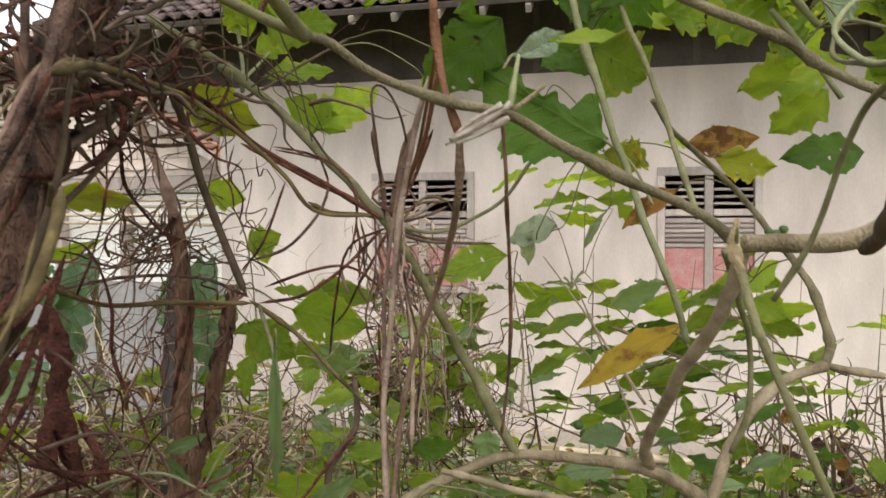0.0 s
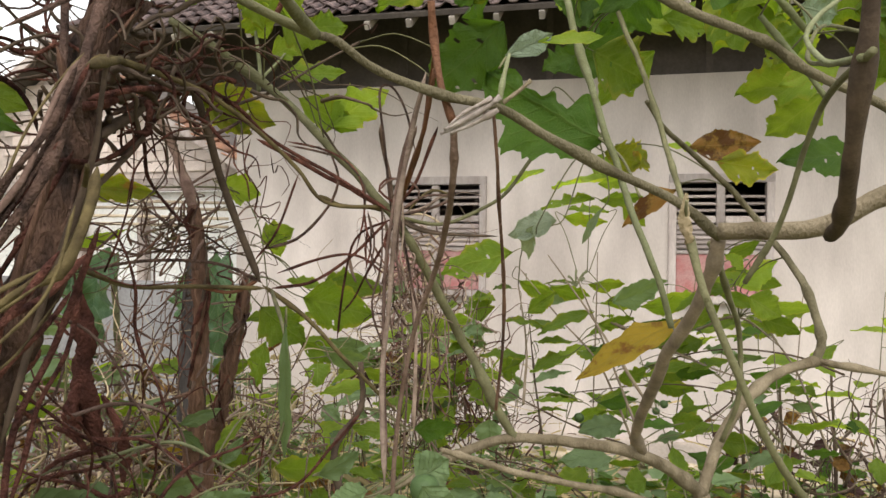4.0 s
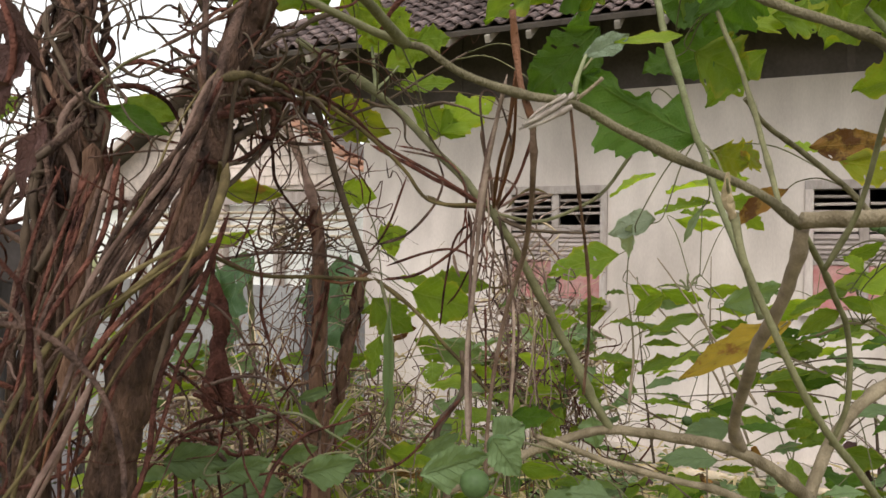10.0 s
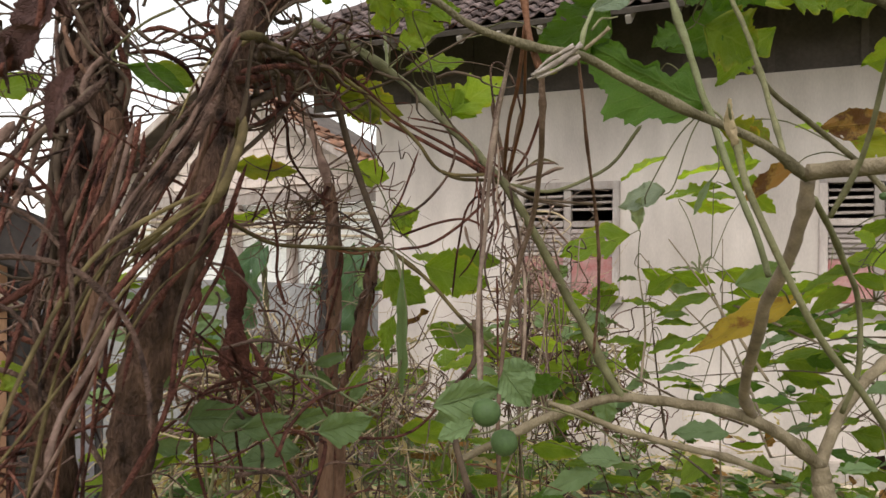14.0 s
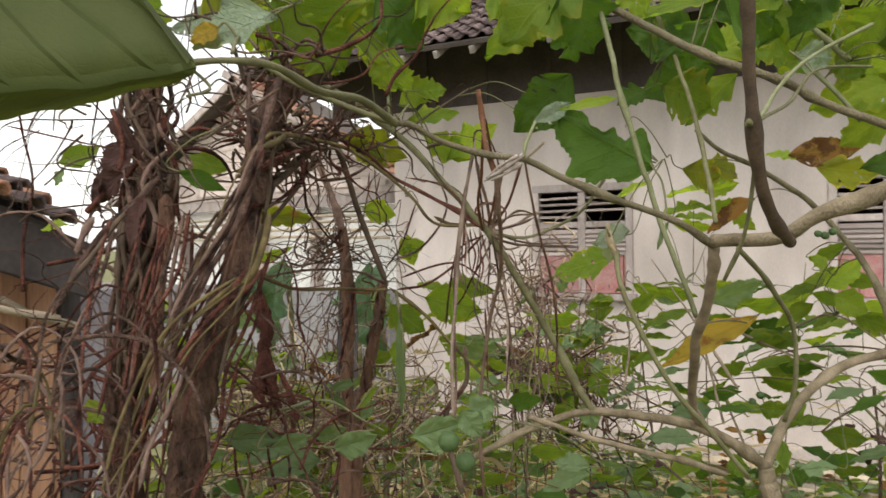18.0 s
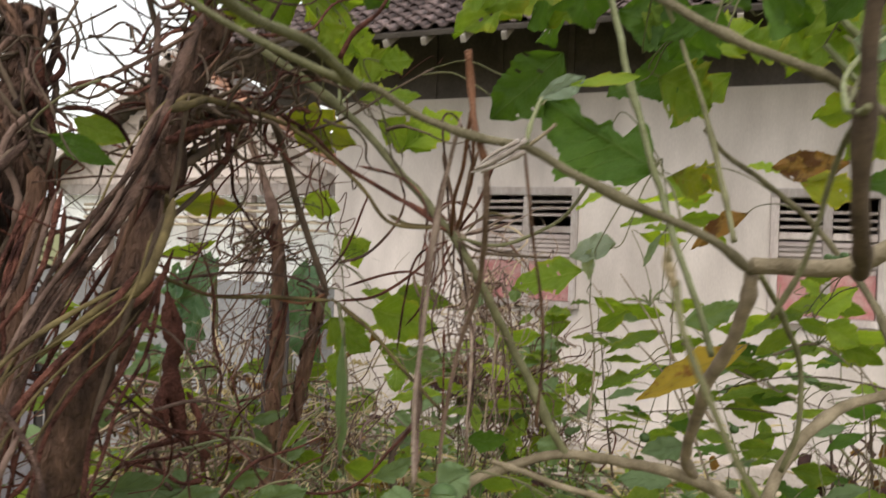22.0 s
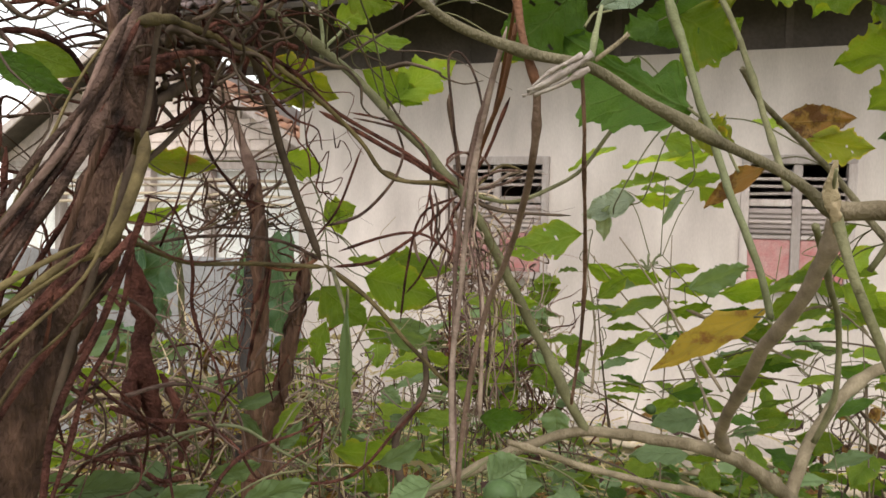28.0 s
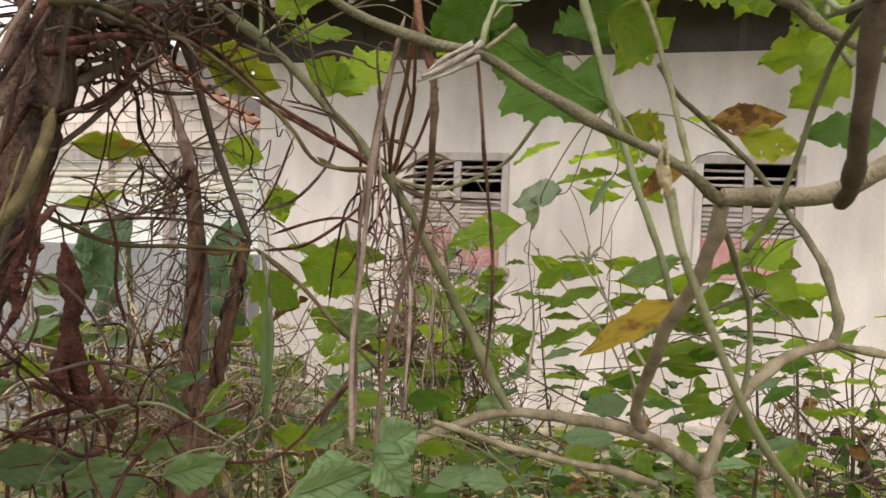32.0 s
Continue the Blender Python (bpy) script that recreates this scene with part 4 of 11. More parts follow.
stem("branch", shrub, [(0.455, 1.725, 1.560), (0.462, 1.728, 1.601), (0.438, 1.741, 1.678), (0.396, 1.779, 1.750), (0.332, 1.753, 1.832), (0.259, 1.615, 1.889), (0.225, 1.492, 1.908), (0.203, 1.408, 1.934)], 7.8, 3.0, "bark_olive", 2)
stem("branch", shrub, [(0.455, 1.725, 1.560), (0.509, 1.715, 1.554), (0.605, 1.755, 1.532)], 6.0, 4.1, "bark", 2)
stem("branch", shrub, [(0.201, 1.439, 1.468), (0.196, 1.399, 1.501), (0.209, 1.329, 1.555), (0.233, 1.243, 1.622), (0.261, 1.179, 1.681), (0.277, 1.138, 1.725), (0.282, 1.119, 1.756)], 6.9, 6.4, "bark_mid", 2)
stem("branch", shrub, [(0.283, 1.111, 1.763), (0.328, 1.092, 1.764), (0.363, 1.079, 1.768), (0.399, 1.067, 1.789), (0.445, 1.073, 1.807), (0.506, 1.090, 1.836)], 7.6, 7.8, "bark", 2)
stem("branch", shrub, [(0.282, 1.113, 1.758), (0.251, 1.079, 1.785), (0.196, 1.024, 1.811), (0.156, 0.986, 1.831), (0.118, 0.959, 1.855), (0.081, 0.933, 1.862), (0.045, 0.907, 1.874), (0.024, 0.882, 1.891), (0.020, 0.859, 1.890)], 4.2, 2.9, "bark_olive", 4)
stem("branch", shrub, [(0.019, 0.858, 1.890), (0.020, 0.829, 1.898), (0.029, 0.781, 1.902), (0.050, 0.700, 1.894), (0.069, 0.628, 1.898), (0.063, 0.589, 1.894), (0.049, 0.556, 1.886)], 4.5, 1.6, "stem_green", 3)
stem("branch", shrub, [(0.019, 0.858, 1.890), (0.003, 0.842, 1.897), (-0.015, 0.818, 1.906), (-0.051, 0.789, 1.926), (-0.091, 0.764, 1.955)], 3.7, 2.2, "stem_green", 1)
stem("branch", shrub, [(0.366, 1.086, 1.760), (0.364, 1.030, 1.772), (0.357, 0.965, 1.803), (0.354, 0.919, 1.860), (0.355, 0.898, 1.909), (0.358, 0.870, 1.958), (0.362, 0.840, 2.03)], 6.2, 4.6, "bark_dark", 4)
stem("branch", shrub, [(0.037, 1.387, 1.482), (0.009, 1.375, 1.533), (-0.030, 1.360, 1.615), (-0.069, 1.313, 1.714), (-0.106, 1.288, 1.786), (-0.200, 1.314, 1.869), (-0.320, 1.352, 1.967), (-0.424, 1.353, 2.038), (-0.502, 1.353, 2.085)], 6.3, 6.1, "stem_green", 4)
stem("branch", shrub, [(0.241, 1.214, 1.664), (0.229, 1.199, 1.712), (0.208, 1.202, 1.764), (0.182, 1.213, 1.838), (0.155, 1.225, 1.917), (0.133, 1.238, 1.990), (0.103, 1.270, 2.087), (0.055, 1.318, 2.260), (-0.009, 1.403, 2.498)], 3.3, 4.4, "stem_pale", 3)
stem("branch", shrub, [(0.253, 1.286, 1.787), (0.232, 1.343, 1.859), (0.202, 1.397, 1.961), (0.163, 1.447, 2.059), (0.134, 1.457, 2.136), (0.079, 1.480, 2.289), (0.008, 1.518, 2.500)], 3.4, 3.5, "stem_green", 3)
stem("branch", shrub, [(-0.007, 1.291, 2.187), (0.099, 1.291, 2.116), (0.196, 1.287, 2.050), (0.274, 1.298, 2.004), (0.334, 1.311, 1.977), (0.383, 1.331, 1.946), (0.456, 1.351, 1.909), (0.543, 1.386, 1.857)], 5.7, 5.6, "bark_olive", 4)
stem("branch", shrub, [(0.408, 1.517, 2.035), (0.374, 1.503, 2.071), (0.317, 1.480, 2.144)], 5.0, 3.5, "stem_pale", 2)
stem("branch", shrub, [(0.280, 1.297, 1.751), (0.302, 1.414, 1.699), (0.325, 1.509, 1.624), (0.327, 1.530, 1.532), (0.307, 1.553, 1.461)], 3.8, 3.8, "stem_green", 1)
stem("branch", shrub, [(0.257, 0.837, 1.757), (0.266, 0.824, 1.724), (0.286, 0.832, 1.676), (0.305, 0.850, 1.635), (0.325, 0.869, 1.605), (0.350, 0.900, 1.561)], 2.0, 2.2, "stem_green", 1)
dry = thing("dead_cane", "broken rust-brown dead cane hanging in the shrub", "dead stem", (0.1, 1.1, 0))
stem("cane", dry, [(0.071, 0.941, 1.933), (0.070, 0.951, 1.906), (0.079, 0.943, 1.869), (0.088, 0.947, 1.840)], 2.9, 2.6, "rust", 2)
stem("cane", dry, [(0.088, 0.947, 1.842), (0.082, 0.965, 1.803), (0.062, 1.010, 1.766), (0.033, 1.063, 1.722), (0.004, 1.093, 1.671), (-0.016, 1.106, 1.599), (-0.031, 1.120, 1.501), (-0.045, 1.156, 1.395)], 2.8, 2.3, "vine_brown", 2, label="dusty bleached lower length")
stem("split_end", dry, [(0.087, 0.927, 1.834), (0.107, 0.934, 1.845), (0.126, 0.939, 1.858)], 1.6, 2.4, "splinter", 2, sides=6, rough=0.2)
stem("split_end", dry, [(0.091, 0.930, 1.832), (0.108, 0.936, 1.840), (0.124, 0.940, 1.849)], 1.3, 2.2, "splinter", 2, sides=6, rough=0.2)
stem("split_end", dry, [(0.090, 0.928, 1.837), (0.102, 0.931, 1.847), (0.120, 0.937, 1.857)], 0.8, 1.8, "splinter", 2, sides=6, rough=0.2)
stem("split_end", dry, [(0.084, 0.927, 1.831), (0.091, 0.929, 1.834), (0.102, 0.933, 1.841)], 0.7, 1.3, "splinter", 2, sides=6, rough=0.2)
stem("cane", dry, [(0.071, 0.951, 1.884), (0.050, 0.985, 1.844), (0.017, 1.036, 1.814), (-0.044, 1.161, 1.783)], 1.8, 1.9, "rust", 1)
stem("cane", dry, [(0.112, 0.968, 1.864), (0.111, 0.988, 1.819), (0.104, 1.028, 1.772), (0.093, 1.088, 1.714), (0.083, 1.126, 1.651), (0.070, 1.152, 1.577)], 1.3, 1.6, "post_brown", 3)
leaf(shrub, (0.152, 1.349, 1.875), (0.010, 1.315, 1.963), 0.072, (0.30, -0.92, 0.25), "leaf_dark", "ragged", 0.04, fold=0.1, label="large dark green leaf with eaten, deeply lobed edge")
stem("leaf_stalk", shrub, [(0.208, 1.202, 1.800), (0.185, 1.270, 1.845), (0.147, 1.347, 1.883)], 1.4, 1.6, "stem_green", 0)
leaf(shrub, (0.192, 1.861, 2.109), (0.086, 1.843, 2.012), 0.048, (-0.15, -0.94, 0.31), "leaf", "lobed", 0.1)
leaf(shrub, (0.161, 1.794, 2.109), (0.013, 1.753, 2.074), 0.049, (0.25, -0.97, 0.05), "leaf_dark", "soft", 0.1)
leaf(shrub, (0.481, 1.818, 2.034), (0.332, 1.777, 2.015), 0.057, (0.17, -0.86, 0.48), "leaf_light", "lobed", 0.1, label="bright young lobed leaf")
leaf(shrub, (0.473, 1.815, 2.006), (0.387, 1.799, 1.929), 0.043, (0.20, -0.98, -0.03), "leaf_light", "lobed", 0.1)
leaf(shrub, (0.557, 1.957, 1.912), (0.413, 1.907, 1.918), 0.046, (0.30, -0.81, 0.50), "leaf_dark", "soft", 0.1)
leaf(shrub, (0.255, 2.160, 1.963), (0.419, 2.227, 1.970), 0.036, (0.38, -0.92, -0.05), "leaf_brown", "soft", 0.1, label="leaf browned and curling at its middle")
leaf(shrub, (0.312, 2.181, 1.932), (0.453, 2.237, 1.908), 0.043, (0.34, -0.93, -0.14), "leaf_spot", "lobed", 0.1)
leaf(shrub, (0.272, 2.166, 1.953), (0.210, 2.142, 1.972), 0.023, (0.41, -0.43, 0.80), "leaf_light", "soft", 0.1)
leaf(shrub, (0.141, 1.786, 1.920), (0.192, 1.915, 1.910), 0.034, (0.90, -0.34, 0.29), "leaf_spot", "lobed", 0.1)
leaf(shrub, (0.097, 2.308, 1.898), (-0.114, 2.473, 1.924), 0.050, (-0.14, -0.33, 0.93), "leaf_light", "lobed", 0.1)
leaf(shrub, (0.020, 2.383, 1.858), (-0.140, 2.425, 1.845), 0.038, (-0.20, -0.48, 0.85), "leaf", "lobed", 0.1)
leaf(shrub, (0.236, 1.767, 1.843), (0.135, 1.778, 1.788), 0.022, (-0.30, -0.87, 0.39), "leaf_brown", "soft", 0.1, label="curled yellow-brown leaf")
leaf(shrub, (0.246, 1.714, 1.617), (0.073, 1.641, 1.530), 0.030, (-0.01, -0.75, 0.66), "leaf_yellow", "soft", 0.02, label="drooping bright yellow leaf")
stem("leaf_stalk", shrub, [(0.246, 1.216, 1.655), (0.238, 1.462, 1.635), (0.228, 1.706, 1.605)], 1.2, 1.5, "stem_green", 0)
leaf(shrub, (-0.090, 1.900, 1.723), (-0.250, 1.887, 1.682), 0.046, (-0.06, -0.86, 0.50), "leaf", "soft", 0.1)
leaf(shrub, (0.074, 1.480, 1.781), (-0.006, 1.500, 1.765), 0.026, (-0.25, -0.80, 0.55), "leaf_silver", "soft", 0.1, fold=0.05, label="pale grey-green leaf underside")
leaf(shrub, (0.040, 1.478, 1.772), (0.022, 1.506, 1.722), 0.016, (-0.25, -0.85, 0.30), "leaf_silver", "ovate", 0.1, label="pale grey-green leaf underside")
leaf(shrub, (0.137, 1.508, 1.799), (0.098, 1.546, 1.744), 0.009, (-0.73, -0.68, 0.06), "leaf_pale", "narrow", 0.1)
leaf(shrub, (0.140, 1.001, 1.912), (0.192, 1.073, 1.933), 0.007, (0.30, -0.80, 0.50), "leaf_light", "narrow", 0.1, label="narrow young leaf seen edge on")
leaf(shrub, (0.120, 0.976, 1.897), (0.153, 1.013, 1.922), 0.010, (0.55, -0.80, 0.10), "leaf_pale", "narrow", 0.1, label="pale leaf underside")
stem("leaf_stalk", shrub, [(0.125, 0.940, 1.854), (0.126, 0.943, 1.868), (0.125, 0.960, 1.884), (0.123, 0.977, 1.898)], 2.0, 1.5, "stem_pale", 1)
leaf(shrub, (-0.418, 1.443, 2.119), (-0.395, 1.452, 2.076), 0.030, (0.52, -0.85, 0.10), "leaf_light", "soft", 0.1)
leaf(shrub, (-0.390, 1.454, 2.045), (-0.328, 1.480, 2.082), 0.024, (0.37, -0.93, 0.04), "leaf_light", "lobed", 0.1)
leaf(shrub, (-0.402, 1.503, 2.023), (-0.301, 1.545, 2.038), 0.030, (0.25, -0.79, 0.56), "leaf", "lobed", 0.1)
leaf(shrub, (-0.398, 1.558, 1.997), (-0.307, 1.596, 1.935), 0.034, (0.40, -0.92, 0.03), "leaf", "lobed", 0.1)
leaf(shrub, (-0.349, 1.578, 1.948), (-0.259, 1.617, 2.028), 0.041, (0.33, -0.94, 0.08), "leaf_light", "lobed", 0.1)
leaf(shrub, (-0.567, 1.488, 2.001), (-0.466, 1.605, 1.973), 0.046, (0.75, -0.66, -0.08), "leaf_spot", "lobed", 0.1, label="large yellowing lobed leaf")
leaf(shrub, (-0.557, 1.492, 1.992), (-0.498, 1.570, 1.937), 0.031, (0.82, -0.57, 0.07), "leaf_spot", "lobed", 0.1)
stem("leaf_stalk", shrub, [(-0.351, 1.361, 1.971), (-0.379, 1.404, 2.018), (-0.413, 1.445, 2.087), (-0.423, 1.441, 2.124)], 3.2, 2.6, "stem_pale", 1)
stem("leaf_stalk", shrub, [(-0.364, 1.388, 1.995), (-0.374, 1.439, 2.026), (-0.368, 1.463, 2.051)], 2.7, 1.9, "stem_pale", 0)
stem("twig", shrub, [(-0.357, 1.304, 1.938), (-0.331, 1.369, 1.971), (-0.292, 1.440, 2.025), (-0.257, 1.510, 2.073)], 2.5, 1.9, "bark_dark", 1)
leaf(shrub, (-0.361, 1.129, 2.179), (-0.389, 1.527, 2.158), 0.091, (0.99, 0.08, 0.14), "leaf_light", "lobed", 0.1, label="large bright lobed leaf with worn holes")
leaf(shrub, (-0.373, 1.121, 2.160), (-0.394, 1.284, 2.093), 0.070, (0.97, 0.19, 0.15), "leaf", "lobed", 0.1)
leaf(shrub, (-0.370, 1.363, 2.290), (-0.308, 1.581, 2.242), 0.075, (0.94, -0.30, -0.15), "leaf_light", "soft", 0.1)
leaf(shrub, (-0.061, 1.683, 2.322), (-0.276, 1.601, 2.167), 0.089, (0.04, -0.91, 0.42), "leaf", "lobed", 0.1)
leaf(shrub, (-0.125, 1.641, 2.300), (-0.115, 1.765, 2.162), 0.079, (0.95, -0.26, -0.17), "leaf_dark", "lobed", 0.1)
stem("leaf_stalk", shrub, [(0.045, 0.613, 1.907), (-0.027, 0.686, 1.946), (-0.122, 0.804, 2.008), (-0.292, 1.053, 2.126), (-0.330, 1.149, 2.169)], 1.5, 2.2, "stem_green", 0)
leaf(shrub, (-0.006, 0.712, 1.969), (-0.070, 0.670, 1.945), 0.025, (0.35, -0.81, 0.46), "leaf_pale", "ovate", 0.1, label="pale leaf with a scorched tip")
leaf(shrub, (-0.044, 0.681, 1.956), (-0.066, 0.666, 1.945), 0.013, (0.34, -0.83, 0.45), "leaf_yellow", "soft", 0.1, label="scorched orange piece of leaf")
leaf(shrub, (0.092, 0.541, 1.876), (-0.133, 0.358, 1.818), 0.062, (0.52, -0.55, -0.66), "leaf_under", "overhead", 0.02, label="very large leaf close overhead", fold=-1.6)
leaf(shrub, (0.245, 1.520, 2.122), (0.174, 1.476, 2.189), 0.056, (0.71, -0.61, 0.34), "leaf_dark", "lobed", 0.1)
leaf(shrub, (0.388, 1.733, 2.149), (0.286, 1.665, 2.070), 0.076, (0.17, -0.85, 0.51), "leaf", "lobed", 0.1)
leaf(shrub, (0.320, 1.690, 2.201), (0.422, 1.755, 2.118), 0.081, (0.71, -0.56, 0.44), "leaf", "lobed", 0.1)
leaf(shrub, (0.143, 1.694, 2.150), (0.033, 1.622, 2.163), 0.060, (0.54, -0.84, -0.00), "leaf_dark", "soft", 0.1)
leaf(shrub, (0.473, 1.667, 2.024), (0.382, 1.607, 1.993), 0.028, (0.32, -0.78, 0.54), "leaf_light", "lobed", 0.1)
leaf(shrub, (0.359, 1.235, 1.991), (0.400, 1.262, 1.984), 0.021, (0.51, -0.84, -0.18), "leaf_pale", "soft", 0.1)
stem("branch", shrub, [(0.351, 0.906, 1.863), (0.348, 1.012, 1.885), (0.352, 1.134, 1.936), (0.382, 1.190, 1.978), (0.441, 1.288, 2.029)], 2.2, 2.2, "stem_pale", 1)
stem("branch", shrub, [(0.351, 0.906, 1.862), (0.349, 1.012, 1.883), (0.359, 1.174, 1.925), (0.382, 1.250, 1.973), (0.439, 1.346, 1.988)], 1.8, 2.0, "stem_green", 1)
stem("branch", shrub, [(0.354, 0.896, 1.864), (0.348, 0.988, 1.858), (0.339, 1.028, 1.826), (0.325, 1.055, 1.769), (0.301, 1.074, 1.720)], 2.5, 2.1, "stem_green", 1)
stem("branch", shrub, [(0.339, 1.434, 2.041), (0.376, 1.449, 1.997), (0.424, 1.468, 1.935)], 3.6, 3.6, "stem_pale", 1)
leaf(shrub, (0.345, 1.865, 1.668), (0.425, 1.953, 1.716), 0.026, (0.75, -0.66, -0.02), "leaf_light", "soft", 0.08)
leaf(shrub, (0.353, 1.869, 1.699), (0.324, 1.857, 1.729), 0.018, (0.67, -0.61, 0.42), "leaf_light", "soft", 0.08)
leaf(shrub, (0.365, 1.873, 1.649), (0.422, 1.896, 1.610), 0.030, (0.44, -0.89, 0.11), "leaf_light", "soft", 0.08)
leaf(shrub, (0.395, 1.993, 1.600), (0.477, 2.027, 1.570), 0.024, (0.18, -0.86, -0.49), "leaf", "soft", 0.08)
leaf(shrub, (0.404, 1.997, 1.622), (0.504, 2.039, 1.617), 0.019, (0.29, -0.77, -0.57), "leaf_light", "soft", 0.08)
leaf(shrub, (0.322, 1.964, 1.663), (0.233, 1.926, 1.616), 0.022, (-0.27, -0.43, 0.86), "leaf", "soft", 0.08)
leaf(shrub, (0.288, 2.056, 1.540), (0.235, 2.034, 1.515), 0.027, (-0.11, -0.62, 0.78), "leaf", "soft", 0.08)
leaf(shrub, (0.344, 2.079, 1.495), (0.258, 2.043, 1.480), 0.023, (-0.07, -0.22, 0.97), "leaf", "soft", 0.08)
leaf(shrub, (0.389, 2.097, 1.450), (0.314, 2.065, 1.435), 0.018, (-0.09, -0.23, 0.97), "leaf_light", "soft", 0.08)
leaf(shrub, (0.362, 2.088, 1.590), (0.309, 2.065, 1.564), 0.023, (-0.20, -0.48, 0.85), "leaf", "soft", 0.08)
leaf(shrub, (0.107, 1.981, 1.621), (0.219, 2.029, 1.661), 0.035, (0.48, -0.73, -0.49), "leaf_blue", "soft", 0.08)
leaf(shrub, (0.070, 1.966, 1.597), (-0.043, 1.918, 1.563), 0.030, (-0.15, -0.30, 0.94), "leaf", "soft", 0.08)
leaf(shrub, (-0.060, 1.911, 1.598), (-0.002, 1.936, 1.641), 0.021, (0.50, -0.84, -0.19), "leaf", "soft", 0.08)
leaf(shrub, (0.082, 1.970, 1.574), (0.152, 1.999, 1.582), 0.021, (0.37, -0.70, -0.61), "leaf", "soft", 0.08)
leaf(shrub, (0.019, 1.943, 1.507), (-0.056, 1.911, 1.481), 0.026, (-0.12, -0.44, 0.89), "leaf", "soft", 0.08)
leaf(shrub, (0.029, 1.947, 1.536), (-0.042, 1.918, 1.540), 0.021, (0.12, -0.18, 0.98), "leaf_light", "soft", 0.08)
leaf(shrub, (0.118, 1.984, 1.458), (0.182, 2.011, 1.477), 0.026, (0.46, -0.74, -0.49), "leaf", "soft", 0.08)
leaf(shrub, (0.191, 2.015, 1.536), (0.267, 2.047, 1.527), 0.023, (0.26, -0.78, -0.57), "leaf", "soft", 0.08)
leaf(shrub, (0.232, 1.814, 1.425), (0.288, 1.838, 1.417), 0.023, (0.32, -0.88, -0.34), "leaf", "soft", 0.08)
leaf(shrub, (0.048, 1.846, 1.434), (-0.023, 1.816, 1.442), 0.016, (0.17, -0.12, 0.98), "leaf", "soft", 0.08)
leaf(shrub, (0.148, 1.779, 1.417), (0.073, 1.747, 1.404), 0.026, (0.14, -0.64, 0.75), "leaf_blue", "soft", 0.08)
leaf(shrub, (0.242, 1.710, 1.439), (0.173, 1.681, 1.441), 0.016, (0.16, -0.31, 0.94), "leaf_dark", "soft", 0.08)
leaf(shrub, (-0.078, 1.685, 1.429), (-0.076, 1.685, 1.368), 0.025, (0.06, -1.00, 0.00), "leaf_blue", "soft", 0.08)
leaf(shrub, (0.140, 1.667, 1.384), (0.053, 1.631, 1.390), 0.028, (0.25, -0.44, 0.86), "leaf_blue", "soft", 0.08)
leaf(shrub, (0.180, 2.007, 1.243), (0.137, 1.989, 1.241), 0.029, (0.28, -0.72, 0.64), "leaf", "soft", 0.08)
stem("twig", shrub, [(-0.039, 2.030, 1.716), (0.059, 1.961, 1.602), (0.179, 1.900, 1.439)], 1.3, 3.0, "bark_mid", 2)
stem("twig", shrub, [(-0.100, 2.004, 1.651), (-0.060, 1.910, 1.527), (-0.043, 1.807, 1.431)], 1.3, 3.0, "bark_mid", 2)
stem("twig", shrub, [(0.006, 2.157, 1.665), (0.088, 1.972, 1.544), (0.187, 1.687, 1.414)], 1.4, 2.6, "bark_mid", 2)
stem("twig", shrub, [(0.389, 2.097, 1.450), (0.279, 2.052, 1.493), (0.103, 1.979, 1.580)], 1.2, 3.2, "bark_mid", 2)
stem("twig", shrub, [(0.451, 2.124, 1.522), (0.359, 2.032, 1.594), (0.277, 2.052, 1.563)], 1.2, 3.2, "bark_mid", 2)
stem("flower_stalk", shrub, [(0.005, 2.156, 1.638), (-0.004, 2.152, 1.658), (-0.012, 2.149, 1.664)], 1.8, 3.2, "stem_pale", 0)
stem("flower_stalk", shrub, [(0.005, 2.156, 1.638), (0.005, 2.156, 1.665), (0.006, 2.157, 1.678)], 1.8, 3.2, "stem_pale", 0)
stem("flower_stalk", shrub, [(0.005, 2.156, 1.638), (0.015, 2.160, 1.655), (0.025, 2.164, 1.659)], 1.8, 3.2, "stem_pale", 0)
stem("flower_stalk", shrub, [(0.005, 2.156, 1.638), (0.004, 2.156, 1.650), (0.004, 2.156, 1.649)], 1.8, 3.2, "stem_pale", 0)
stem("flower_stalk", shrub, [(0.005, 2.156, 1.638), (0.017, 2.161, 1.664), (0.030, 2.167, 1.676)], 1.8, 3.2, "stem_pale", 0)
stem("flower_stalk", shrub, [(0.005, 2.156, 1.638), (-0.008, 2.150, 1.650), (-0.020, 2.145, 1.648)], 1.8, 3.2, "stem_pale", 0)
berry(shrub, (0.090, 0.884, 1.586), 0.0105)
berry(shrub, (0.103, 0.814, 1.581), 0.01)
berry(shrub, (0.100, 0.850, 1.552), 0.01)
berry(shrub, (0.367, 1.595, 1.768), 0.0070)
berry(shrub, (0.378, 1.602, 1.774), 0.0066)
berry(shrub, (0.357, 1.588, 1.771), 0.0061)
berry(shrub, (0.214, 1.967, 1.417), 0.0088)
berry(shrub, (0.199, 1.956, 1.404), 0.0081)
berry(shrub, (0.057, 1.864, 1.400), 0.0100)
berry(shrub, (0.067, 1.871, 1.381), 0.0094)
stem("berry_stalk", shrub, [(0.072, 0.971, 1.584), (0.066, 0.955, 1.579), (0.059, 0.939, 1.577)], 1.3, 1.1, "stem_green", 0)
stem("cut_shoot", shrub, [(0.266, 0.824, 1.724), (0.261, 0.829, 1.742), (0.257, 0.837, 1.757), (0.255, 0.831, 1.766), (0.255, 0.820, 1.776)], 1.4, 0.8, "stem_green", 1)
